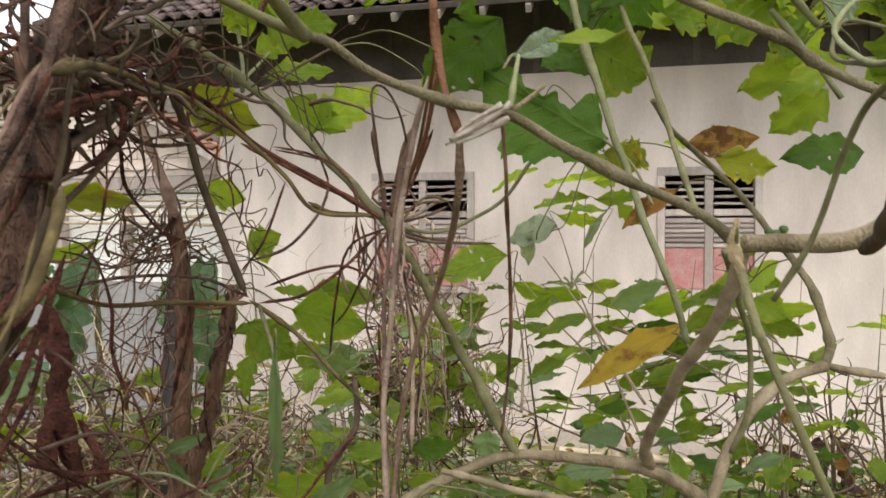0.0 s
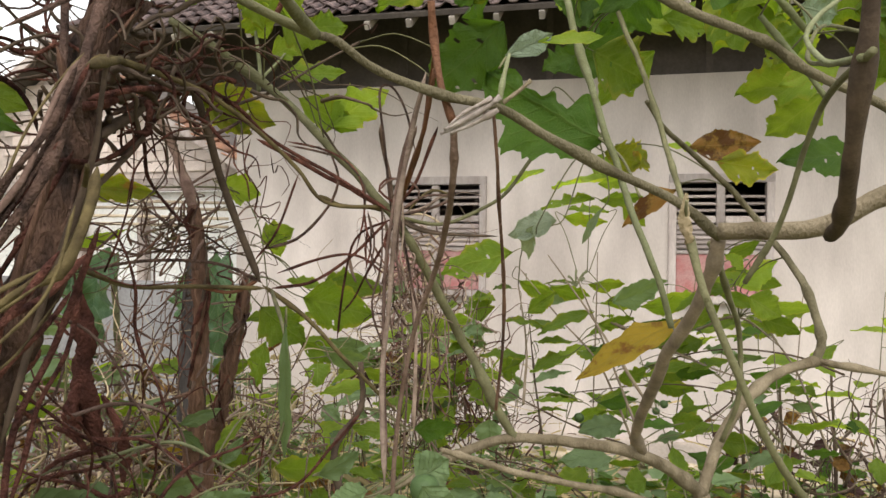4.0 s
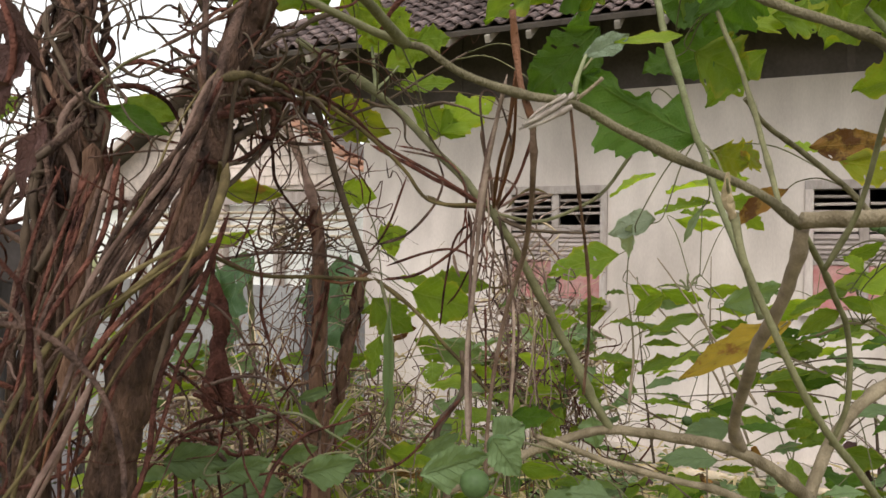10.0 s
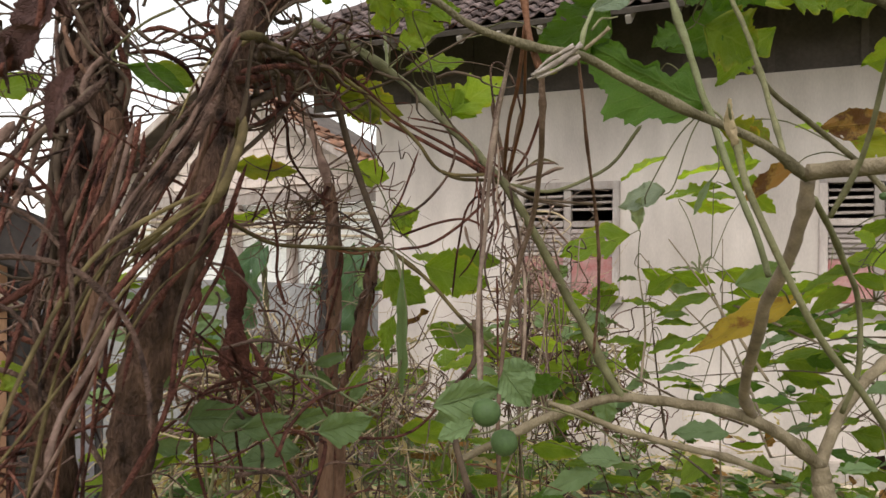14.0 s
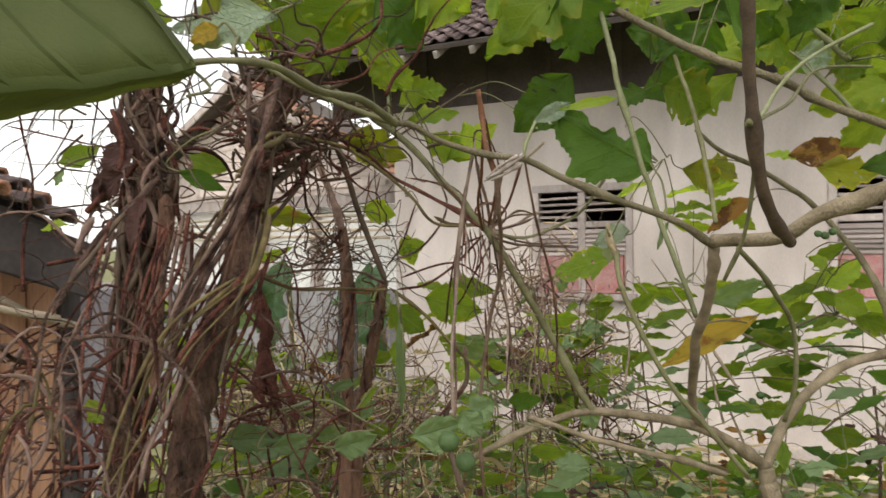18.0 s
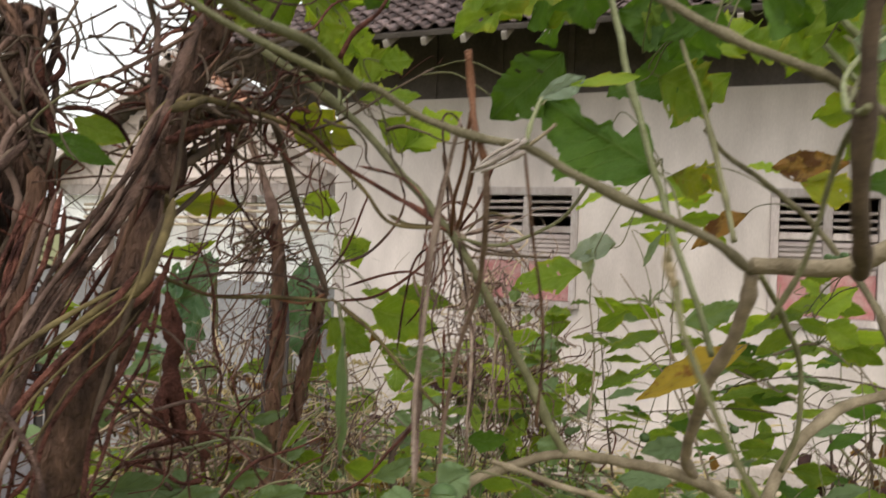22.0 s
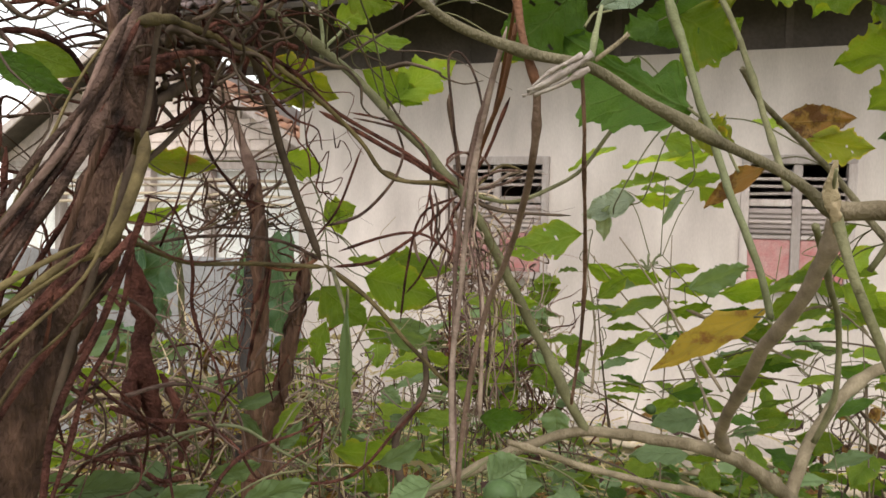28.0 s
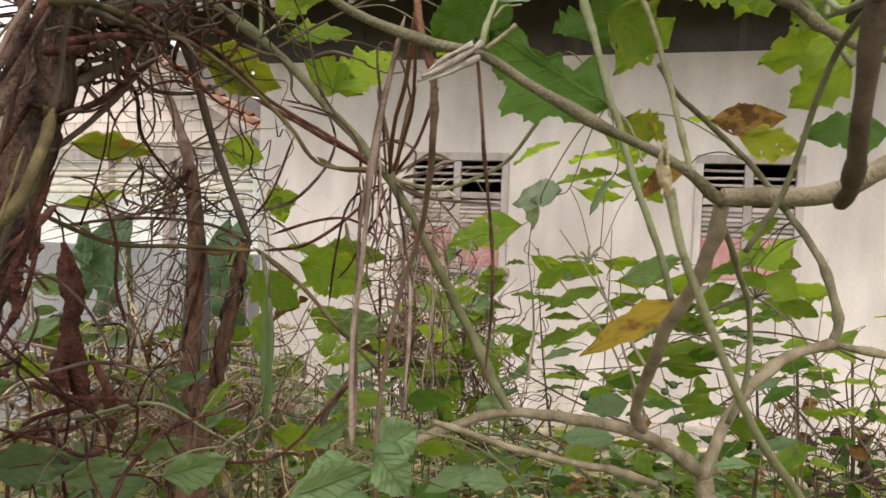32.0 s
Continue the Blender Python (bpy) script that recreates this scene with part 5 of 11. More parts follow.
stem("stub", shrub, [(0.127, 0.942, 1.854), (0.139, 0.944, 1.863), (0.147, 0.945, 1.870)], 1.7, 1.3, "bark", 1)
crumple("dried_flower", shrub, [(0.258, 0.838, 1.748), (0.256, 0.832, 1.758), (0.254, 0.829, 1.768), (0.255, 0.823, 1.780)], [0.0010, 0.0022, 0.0028, 0.0024, 0.0008], "straw", 41, "dried brown flower husk")
herb = thing("leafy_herb", "blue-green herb with soft rounded leaves under the shrub", "herb", (-0.05, 1.1, 0))
leaf(herb, (0.062, 0.813, 1.580), (0.098, 0.850, 1.589), 0.016, (0.73, -0.68, -0.09), "leaf_blue", "soft", 0.1)
leaf(herb, (0.107, 0.832, 1.607), (0.125, 0.839, 1.582), 0.012, (0.41, -0.91, 0.03), "leaf_blue", "soft", 0.1)
leaf(herb, (-0.079, 1.306, 1.505), (-0.027, 1.327, 1.503), 0.019, (0.35, -0.87, -0.34), "leaf_dark", "soft", 0.1)
leaf(herb, (-0.099, 1.297, 1.501), (-0.154, 1.274, 1.506), 0.017, (0.27, -0.43, 0.86), "leaf", "soft", 0.1)
leaf(herb, (-0.383, 1.123, 1.435), (-0.473, 1.085, 1.410), 0.032, (-0.03, -0.48, 0.88), "leaf_blue", "soft", 0.1)
leaf(herb, (-0.304, 1.102, 1.426), (-0.396, 1.063, 1.409), 0.030, (0.06, -0.52, 0.85), "leaf_blue", "soft", 0.1)
leaf(herb, (0.059, 1.308, 1.415), (0.007, 1.286, 1.421), 0.021, (0.27, -0.43, 0.86), "leaf_blue", "soft", 0.1)
leaf(herb, (-0.250, 1.180, 1.531), (-0.288, 1.164, 1.494), 0.014, (-0.28, -0.74, 0.62), "leaf", "soft", 0.1)
stem("stem", herb, [(-0.110, 1.129, 1.424), (-0.099, 1.134, 1.462), (-0.061, 1.172, 1.470), (-0.022, 1.210, 1.498)], 1.7, 1.3, "stem_green", 1)
stem("stem", herb, [(-0.144, 1.280, 1.592), (-0.143, 1.279, 1.533), (-0.168, 1.257, 1.486), (-0.152, 1.242, 1.430), (-0.124, 1.231, 1.367)], 3.8, 4.8, "bark_dark", 2)
leaf(herb, (-0.129, 1.070, 1.667), (-0.143, 1.095, 1.515), 0.010, (-0.31, -0.94, -0.12), "leaf_blue", "narrow", 0.05)
stem("stem", herb, [(-0.239, 1.219, 1.686), (-0.156, 1.113, 1.648), (-0.141, 1.097, 1.589), (-0.155, 1.090, 1.527), (-0.182, 1.078, 1.496)], 2.2, 1.2, "stem_green", 1)
stem("stem", herb, [(-0.332, 1.037, 1.516), (-0.264, 1.066, 1.534), (-0.216, 1.086, 1.508), (-0.181, 1.100, 1.490)], 2.1, 1.3, "stem_pale", 0)
leaf(herb, (-0.290, 1.109, 1.539), (-0.248, 1.127, 1.557), 0.009, (0.45, -0.87, -0.18), "leaf_blue", "soft", 0.1)
leaf(herb, (-0.290, 1.109, 1.533), (-0.264, 1.120, 1.507), 0.009, (0.20, -0.96, -0.19), "leaf_blue", "soft", 0.1)
leaf(herb, (-0.246, 1.127, 1.494), (-0.222, 1.138, 1.522), 0.009, (0.56, -0.81, -0.18), "leaf_blue", "soft", 0.1)
post_a = thing("vine_covered_post", "leaning old post wrapped in dead twining vines", "post", (-0.55, 1.0, 0), group="vine posts")
stem("post", post_a, [(-0.249, 0.993, 2.011), (-0.262, 0.980, 1.973), (-0.274, 0.956, 1.907), (-0.268, 0.927, 1.799), (-0.274, 0.890, 1.694), (-0.286, 0.862, 1.606), (-0.304, 0.852, 1.518), (-0.335, 0.860, 1.344), (-0.513, 0.975, 0.619)], 18.1, 23.9, "post", 0, sides=20, rough=0.07)
post_b = thing("vine_covered_post", "dark upright post hung with dead vines", "post", (-0.75, 0.9, 0), group="vine posts")
stem("post", post_b, [(-0.410, 0.881, 2.001), (-0.403, 0.875, 1.958), (-0.393, 0.864, 1.888), (-0.379, 0.850, 1.796), (-0.393, 0.844, 1.692), (-0.427, 0.849, 1.560), (-0.471, 0.873, 1.302), (-0.666, 1.002, 0.497)], 16.6, 24.2, "post", 0, sides=20, rough=0.07)
POST_C = [(-0.450, 1.339, 1.797), (-0.428, 1.325, 1.718), (-0.427, 1.324, 1.598), (-0.444, 1.337, 1.455), (-0.465, 1.358, 1.286)]
POST_A = [(-0.249, 0.993, 2.011), (-0.262, 0.980, 1.973), (-0.274, 0.956, 1.907), (-0.268, 0.927, 1.799), (-0.274, 0.890, 1.694), (-0.286, 0.862, 1.606), (-0.304, 0.852, 1.518), (-0.335, 0.860, 1.344)]
POST_B = [(-0.410, 0.881, 2.001), (-0.403, 0.875, 1.958), (-0.393, 0.864, 1.888), (-0.379, 0.850, 1.796), (-0.393, 0.844, 1.692), (-0.427, 0.849, 1.560), (-0.471, 0.873, 1.302)]
stem("stub", post_a, [(-0.201, 0.879, 1.774), (-0.175, 0.858, 1.794), (-0.158, 0.843, 1.806)], 2.7, 1.9, "vine_olive", 0)
stem("vine", post_a, [(-0.165, 0.851, 1.806), (-0.202, 0.878, 1.760), (-0.211, 0.852, 1.726), (-0.200, 0.791, 1.696), (-0.206, 0.745, 1.659)], 2.2, 1.5, "vine_olive", 0)
stem("vine", post_a, [(-0.230, 0.890, 1.857), (-0.247, 0.860, 1.805), (-0.260, 0.810, 1.715), (-0.266, 0.763, 1.657)], 2.6, 1.9, "vine_grey", 0)
stem("vine", post_a, [(-0.242, 0.926, 1.738), (-0.238, 0.884, 1.707), (-0.247, 0.837, 1.679), (-0.264, 0.807, 1.618)], 3.5, 2.4, "vine", 0)
leaf(post_a, (-0.246, 0.796, 1.853), (-0.200, 0.826, 1.833), 0.011, (0.49, -0.86, -0.15), "leaf_dark", "ovate", 0.1, label="single dark green leaf on the vines")
tangle = thing("dead_vine_tangle", "tangle of dead brown vines looping between post and shrub", "dead vines", (-0.3, 1.25, 0))
stem("vine", tangle, [(-0.243, 0.928, 1.903), (-0.241, 0.951, 1.915), (-0.251, 1.033, 1.918), (-0.260, 1.127, 1.913), (-0.230, 1.193, 1.873), (-0.206, 1.224, 1.838), (-0.176, 1.247, 1.797), (-0.102, 1.268, 1.793)], 3.2, 2.4, "vine_olive", 0)
stem("vine", tangle, [(-0.257, 0.966, 1.887), (-0.289, 1.061, 1.918), (-0.292, 1.125, 1.934), (-0.264, 1.180, 1.911), (-0.234, 1.213, 1.873), (-0.166, 1.241, 1.832), (-0.098, 1.269, 1.786)], 2.6, 2.4, "vine", 0)
stem("vine", tangle, [(-0.298, 1.112, 1.938), (-0.285, 1.128, 1.921), (-0.288, 1.169, 1.853), (-0.277, 1.194, 1.778), (-0.252, 1.214, 1.696)], 5.0, 4.9, "bark_dark", 1)
stem("vine", tangle, [(-0.250, 1.215, 1.696), (-0.295, 1.186, 1.720), (-0.334, 1.104, 1.725), (-0.347, 1.012, 1.715)], 2.2, 1.7, "vine_grey", 0)
stem("vine", tangle, [(-0.247, 1.216, 1.689), (-0.314, 1.177, 1.692), (-0.345, 1.089, 1.697), (-0.335, 0.985, 1.730)], 3.0, 2.4, "vine_olive", 0)
stem("vine", tangle, [(-0.239, 1.219, 1.689), (-0.193, 1.239, 1.698), (-0.147, 1.259, 1.731), (-0.101, 1.268, 1.777)], 2.2, 2.0, "vine", 0)
stem("vine", tangle, [(-0.233, 1.222, 1.708), (-0.180, 1.245, 1.728), (-0.140, 1.261, 1.731), (-0.106, 1.276, 1.705)], 2.0, 1.5, "vine", 0)
stem("vine", tangle, [(-0.285, 1.277, 1.737), (-0.242, 1.295, 1.754), (-0.208, 1.310, 1.795), (-0.196, 1.315, 1.834), (-0.207, 1.311, 1.873)], 2.4, 1.6, "vine_grey", 0)
stem("vine", tangle, [(-0.250, 1.215, 1.693), (-0.198, 1.236, 1.651), (-0.149, 1.256, 1.594), (-0.100, 1.297, 1.527)], 3.0, 2.3, "vine_olive", 1)
stem("vine", tangle, [(-0.253, 1.214, 1.700), (-0.286, 1.200, 1.684), (-0.333, 1.180, 1.695)], 2.5, 2.2, "rust", 0)
stem("vine", tangle, [(-0.098, 1.269, 1.784), (-0.106, 1.267, 1.863), (-0.113, 1.265, 1.935), (-0.100, 1.270, 1.944), (-0.083, 1.277, 1.915), (-0.071, 1.281, 1.863)], 1.7, 1.5, "vine_grey", 0)
stem("vine", tangle, [(-0.083, 1.254, 1.790), (-0.026, 1.170, 1.843), (0.036, 1.034, 1.885), (0.064, 0.970, 1.908)], 2.2, 1.2, "rust", 0)
stem("vine", tangle, [(-0.086, 1.274, 1.792), (-0.112, 1.263, 1.813), (-0.100, 1.269, 1.829), (-0.076, 1.279, 1.821)], 1.7, 1.2, "vine", 0)
stem("vine", tangle, [(-0.088, 1.273, 1.788), (-0.062, 1.295, 1.807), (-0.032, 1.308, 1.809)], 2.0, 1.5, "vine_grey", 0)
stem("vine", tangle, [(-0.090, 1.272, 1.781), (-0.054, 1.320, 1.772), (-0.022, 1.366, 1.786), (0.015, 1.403, 1.815), (0.043, 1.416, 1.857), (0.053, 1.420, 1.871)], 2.4, 2.7, "stem_green", 0)
stem("vine", tangle, [(-0.090, 1.272, 1.776), (-0.060, 1.317, 1.760), (0.006, 1.399, 1.757)], 2.2, 1.9, "bark_dark", 0)
stem("vine", tangle, [(-0.088, 1.273, 1.781), (-0.065, 1.260, 1.693), (-0.053, 1.264, 1.630), (-0.059, 1.260, 1.531)], 1.7, 1.4, "vine_grey", 0)
stem("vine", tangle, [(-0.305, 1.271, 1.885), (-0.312, 1.267, 1.846), (-0.295, 1.274, 1.815), (-0.298, 1.272, 1.784), (-0.272, 1.283, 1.777)], 1.3, 1.1, "vine", 0)
stem("vine", tangle, [(-0.323, 1.263, 1.892), (-0.325, 1.262, 1.853), (-0.309, 1.268, 1.830), (-0.305, 1.269, 1.799)], 1.3, 1.1, "vine", 0)
stem("vine", tangle, [(-0.245, 1.295, 1.840), (-0.272, 1.283, 1.761), (-0.299, 1.271, 1.721)], 1.6, 1.6, "vine", 0)
stem("vine", tangle, [(-0.256, 0.966, 1.865), (-0.290, 1.082, 1.917), (-0.286, 1.117, 1.958), (-0.280, 1.174, 2.002)], 3.0, 2.4, "vine_grey", 0)
stem("vine", tangle, [(-0.237, 0.886, 1.816), (-0.254, 0.966, 1.827), (-0.276, 1.066, 1.887), (-0.291, 1.103, 1.916)], 2.3, 2.2, "vine", 0)
stem("vine", tangle, [(-0.225, 0.913, 1.812), (-0.280, 1.009, 1.838), (-0.301, 1.077, 1.878), (-0.296, 1.101, 1.902)], 2.0, 2.0, "bark_dark", 0)
stem("vine", tangle, [(-0.227, 0.913, 1.870), (-0.240, 0.994, 1.896), (-0.260, 1.073, 1.910)], 3.4, 2.6, "vine", 0)
stem("vine", tangle, [(-0.136, 1.260, 1.529), (-0.165, 1.248, 1.492), (-0.223, 1.223, 1.432), (-0.337, 1.175, 1.428), (-0.404, 1.115, 1.455)], 2.2, 1.7, "vine", 0)
stem("vine", tangle, [(-0.098, 1.269, 1.777), (-0.141, 1.261, 1.755), (-0.156, 1.255, 1.696), (-0.163, 1.250, 1.623)], 1.7, 1.5, "vine", 0)
withered = thing("withered_leaf", "shrivelled dark red-brown leaf hanging from a vine", "dead leaf", (-0.45, 1.13, 0))
crumple("curled_blade", withered, [(-0.460, 1.127, 1.692), (-0.454, 1.129, 1.656), (-0.448, 1.131, 1.613), (-0.451, 1.129, 1.569), (-0.441, 1.133, 1.518), (-0.418, 1.142, 1.461)], [0.0036, 0.0116, 0.0160, 0.0131, 0.0167, 0.0116, 0.0036], "dead_leaf", 3)
crumple("curled_blade", withered, [(-0.450, 1.130, 1.583), (-0.455, 1.117, 1.549), (-0.452, 1.117, 1.513), (-0.439, 1.122, 1.492)], [0.0036, 0.0102, 0.0109, 0.0036], "dead_leaf", 8)
crumple("curled_blade", withered, [(-0.436, 1.146, 1.553), (-0.411, 1.145, 1.519), (-0.403, 1.148, 1.483), (-0.405, 1.147, 1.447)], [0.0037, 0.0081, 0.0088, 0.0029], "dead_leaf", 14)
stem("stalk", withered, [(-0.459, 1.127, 1.689), (-0.455, 1.119, 1.714), (-0.446, 1.101, 1.735)], 1.2, 1.2, "vine", 0)
post_c = thing("bare_sapling_post", "thin crooked dead trunk hung with dry vines", "dead tree", (-0.6, 1.4, 0), group="dead trunks")
stem("trunk", post_c, [(-0.450, 1.339, 1.797), (-0.428, 1.325, 1.718), (-0.427, 1.324, 1.598), (-0.444, 1.337, 1.455), (-0.465, 1.358, 1.286), (-0.521, 1.479, -0.091)], 9.8, 14.5, "post_brown", 3)
stem("bare_top", post_c, [(-0.545, 1.334, 1.990), (-0.522, 1.345, 1.940), (-0.492, 1.354, 1.872), (-0.455, 1.341, 1.800), (-0.440, 1.333, 1.750)], 5.6, 7.6, "vine_pink", 2, "pale barkless upper end")
post_d = thing("bare_sapling_post", "thin dark dead trunk leaning in the undergrowth", "dead tree", (-0.5, 1.45, 0), group="dead trunks")
stem("trunk", post_d, [(-0.390, 1.395, 1.694), (-0.406, 1.387, 1.603), (-0.438, 1.393, 1.481), (-0.477, 1.408, 1.333), (-0.597, 1.564, 0.535)], 8.6, 13.4, "post_brown", 3)
board = thing("leaning_board", "weathered dark grey board standing in the undergrowth", "board", (-0.75, 1.7, 0))
bm = bmesh.new()
edge = [(-0.024, -0.1), (0.026, -0.1), (0.027, 1.55), (0.021, 1.62), (0.012, 1.66), (0.007, 1.60), (0.001, 1.69), (-0.010, 1.71), (-0.020, 1.64), (-0.025, 1.50)]
sides = [[bm.verts.new((x, y, z)) for x, z in edge] for y in (-0.009, 0.009)]
bm.faces.new(sides[0])
bm.faces.new(sides[1][::-1])
for k in range(len(edge)):
    bm.faces.new((sides[0][k], sides[1][k], sides[1][(k + 1) % len(edge)], sides[0][(k + 1) % len(edge)]))
bm.transform(Matrix.Translation((-0.752, 1.66, 0)) @ Matrix.Rotation(radians(32), 4, "Z") @ Matrix.Rotation(radians(1.5), 4, "Y"))
rooted(part("plank", bm, M["old_wood"], board))
climber = thing("wild_climber", "green climbing plant with lobed leaves among dead vines", "climber", (-0.4, 1.35, 0))
leaf(climber, (-0.559, 1.226, 1.822), (-0.458, 1.266, 1.819), 0.022, (0.36, -0.91, -0.22), "leaf_spot", "lobed", 0.1)
leaf(climber, (-0.528, 1.510, 1.844), (-0.461, 1.536, 1.827), 0.030, (0.33, -0.93, -0.14), "leaf_light", "lobed", 0.1)
leaf(climber, (-0.698, 1.326, 1.735), (-0.599, 1.367, 1.751), 0.015, (0.40, -0.74, -0.54), "leaf_light", "lobed", 0.1)
leaf(climber, (-0.513, 1.618, 1.741), (-0.456, 1.643, 1.769), 0.030, (0.39, -0.92, 0.01), "leaf_light", "lobed", 0.1)
leaf(climber, (-0.496, 1.627, 1.768), (-0.477, 1.631, 1.714), 0.023, (0.47, -0.88, 0.09), "leaf_light", "lobed", 0.1)
leaf(climber, (-0.360, 1.568, 1.661), (-0.283, 1.600, 1.681), 0.028, (0.42, -0.90, -0.14), "leaf", "lobed", 0.1)
leaf(climber, (-0.368, 1.564, 1.651), (-0.306, 1.588, 1.637), 0.024, (0.35, -0.93, -0.06), "leaf_light", "lobed", 0.1)
leaf(climber, (-0.664, 1.218, 1.499), (-0.606, 1.242, 1.499), 0.014, (0.36, -0.88, -0.31), "leaf_light", "lobed", 0.1)
leaf(climber, (-0.497, 1.614, 1.554), (-0.518, 1.600, 1.471), 0.030, (-0.21, -0.95, 0.21), "leaf", "lobed", 0.1)
leaf(climber, (-0.634, 1.671, 1.642), (-0.580, 1.691, 1.602), 0.031, (0.34, -0.94, -0.01), "leaf_blue", "lobed", 0.1)
leaf(climber, (-0.290, 1.274, 1.659), (-0.237, 1.295, 1.606), 0.031, (0.43, -0.90, 0.07), "leaf", "lobed", 0.1)
leaf(climber, (-0.288, 1.383, 1.663), (-0.188, 1.424, 1.641), 0.039, (0.34, -0.92, -0.18), "leaf", "soft", 0.1)
leaf(climber, (-0.713, 1.602, 1.358), (-0.670, 1.620, 1.319), 0.023, (0.44, -0.90, 0.08), "leaf_yellow", "soft", 0.1)
leaf(climber, (-0.781, 0.971, 1.915), (-0.721, 1.011, 1.939), 0.020, (0.55, -0.83, -0.02), "leaf", "ovate", 0.1)
leaf(climber, (-0.773, 0.977, 1.904), (-0.788, 0.966, 1.876), 0.013, (0.26, -0.94, 0.21), "leaf_blue", "ovate", 0.1)
leaf(climber, (-0.769, 0.978, 1.808), (-0.807, 0.953, 1.803), 0.018, (0.29, -0.58, 0.76), "leaf_light", "lobed", 0.1)
leaf(climber, (-0.351, 0.768, 1.578), (-0.369, 0.756, 1.557), 0.018, (0.26, -0.92, 0.30), "leaf_light", "ovate", 0.1)
leaf(climber, (-0.349, 0.894, 1.888), (-0.303, 0.923, 1.864), 0.016, (0.58, -0.80, 0.13), "leaf", "ovate", 0.1)
stem("vine", climber, [(-0.465, 1.057, 1.880), (-0.610, 1.023, 1.926), (-0.721, 1.011, 1.944), (-0.959, 0.976, 1.999)], 1.9, 1.5, "vine", 0)
stem("vine", climber, [(-0.361, 1.353, 1.694), (-0.454, 1.534, 1.739), (-0.496, 1.522, 1.829), (-0.489, 1.308, 1.826), (-0.555, 1.227, 1.822)], 1.6, 1.3, "stem_green", 2)
taro = thing("taro_plant", "taro plant with drooping ribbed heart-shaped leaves", "taro", (-1.4, 2.2, 0))
leaf(taro, (-1.367, 2.124, 1.661), (-1.418, 2.099, 1.392), 0.086, (-0.19, -0.97, 0.13), "taro", "heart", 0.08, fold=0.35, wave=0.28)
stem("stalk", taro, [(-1.367, 2.124, 1.661), (-1.448, 2.251, 1.548), (-1.392, 2.210, 0.761), (-1.357, 2.211, -0.237)], 8.2, 13.4, "stem_green", 0)
leaf(taro, (-1.446, 2.091, 1.641), (-1.502, 2.119, 1.454), 0.052, (-0.25, -0.97, -0.07), "taro", "heart", 0.08, fold=0.35, wave=0.28)
stem("stalk", taro, [(-1.446, 2.091, 1.641), (-1.532, 2.216, 1.526), (-1.474, 2.175, 0.740), (-1.440, 2.176, -0.240)], 8.2, 13.4, "stem_green", 0)
leaf(taro, (-1.005, 2.167, 1.646), (-0.997, 2.166, 1.338), 0.074, (-0.12, -0.99, -0.00), "taro", "heart", 0.08, fold=0.35, wave=0.28)
stem("stalk", taro, [(-1.005, 2.167, 1.646), (-1.067, 2.302, 1.536), (-1.019, 2.258, 0.784), (-0.986, 2.259, -0.141)], 7.8, 12.9, "stem_green", 0)
leaf(taro, (-1.143, 2.217, 1.609), (-1.170, 2.204, 1.470), 0.052, (-0.19, -0.97, 0.13), "taro", "heart", 0.08, fold=0.35, wave=0.28)
stem("stalk", taro, [(-1.143, 2.217, 1.609), (-1.209, 2.351, 1.492), (-1.158, 2.307, 0.706), (-1.125, 2.308, -0.228)], 8.2, 13.4, "stem_green", 0)
leaf(taro, (-1.334, 1.918, 1.420), (-1.395, 1.891, 1.293), 0.063, (-0.22, -0.93, 0.30), "taro", "heart", 0.08, fold=0.35, wave=0.28)
stem("stalk", taro, [(-1.334, 1.918, 1.420), (-1.426, 2.040, 1.297), (-1.369, 2.000, 0.585), (-1.346, 2.001, -0.071)], 7.4, 12.3, "stem_green", 0)
bushy = thing("leafy_understorey", "understorey of serrated level leaves on thin dark twigs", "shrub", (0.3, 2.1, 0))
leaf(bushy, (0.157, 2.115, 1.601), (0.278, 2.169, 1.613), 0.033, (0.36, -0.65, -0.67), "leaf", "ovate", 0.03)
leaf(bushy, (0.195, 2.408, 1.616), (0.136, 2.342, 1.653), 0.025, (0.54, -0.02, 0.84), "leaf_blue", "ovate", 0.07)
leaf(bushy, (-0.115, 2.223, 1.455), (-0.197, 2.211, 1.412), 0.019, (-0.41, -0.27, 0.87), "leaf_light", "ovate", 0.05)
leaf(bushy, (0.013, 2.322, 1.635), (0.103, 2.402, 1.634), 0.029, (0.48, -0.55, -0.69), "leaf_light", "ovate", 0.04)
leaf(bushy, (0.162, 2.355, 1.427), (0.289, 2.391, 1.400), 0.037, (0.19, -0.93, -0.32), "leaf", "ovate", 0.14)
leaf(bushy, (0.136, 2.195, 1.498), (0.012, 2.166, 1.492), 0.028, (-0.02, -0.10, 0.99), "leaf_dark", "ovate", 0.14)
leaf(bushy, (-0.028, 1.933, 1.565), (-0.098, 1.860, 1.594), 0.025, (0.36, 0.02, 0.93), "leaf", "ovate", 0.07)
leaf(bushy, (0.088, 2.387, 1.540), (0.013, 2.328, 1.500), 0.019, (-0.09, -0.48, 0.87), "leaf", "ovate", 0.06)
leaf(bushy, (-0.120, 2.208, 1.451), (-0.231, 2.166, 1.469), 0.032, (0.23, -0.20, 0.95), "leaf", "ovate", 0.1)
leaf(bushy, (0.039, 2.374, 1.583), (0.161, 2.371, 1.594), 0.026, (0.04, -0.80, -0.60), "leaf", "ovate", 0.05)
leaf(bushy, (-0.050, 2.125, 1.641), (0.042, 2.181, 1.609), 0.027, (0.18, -0.70, -0.69), "leaf", "ovate", 0.14)
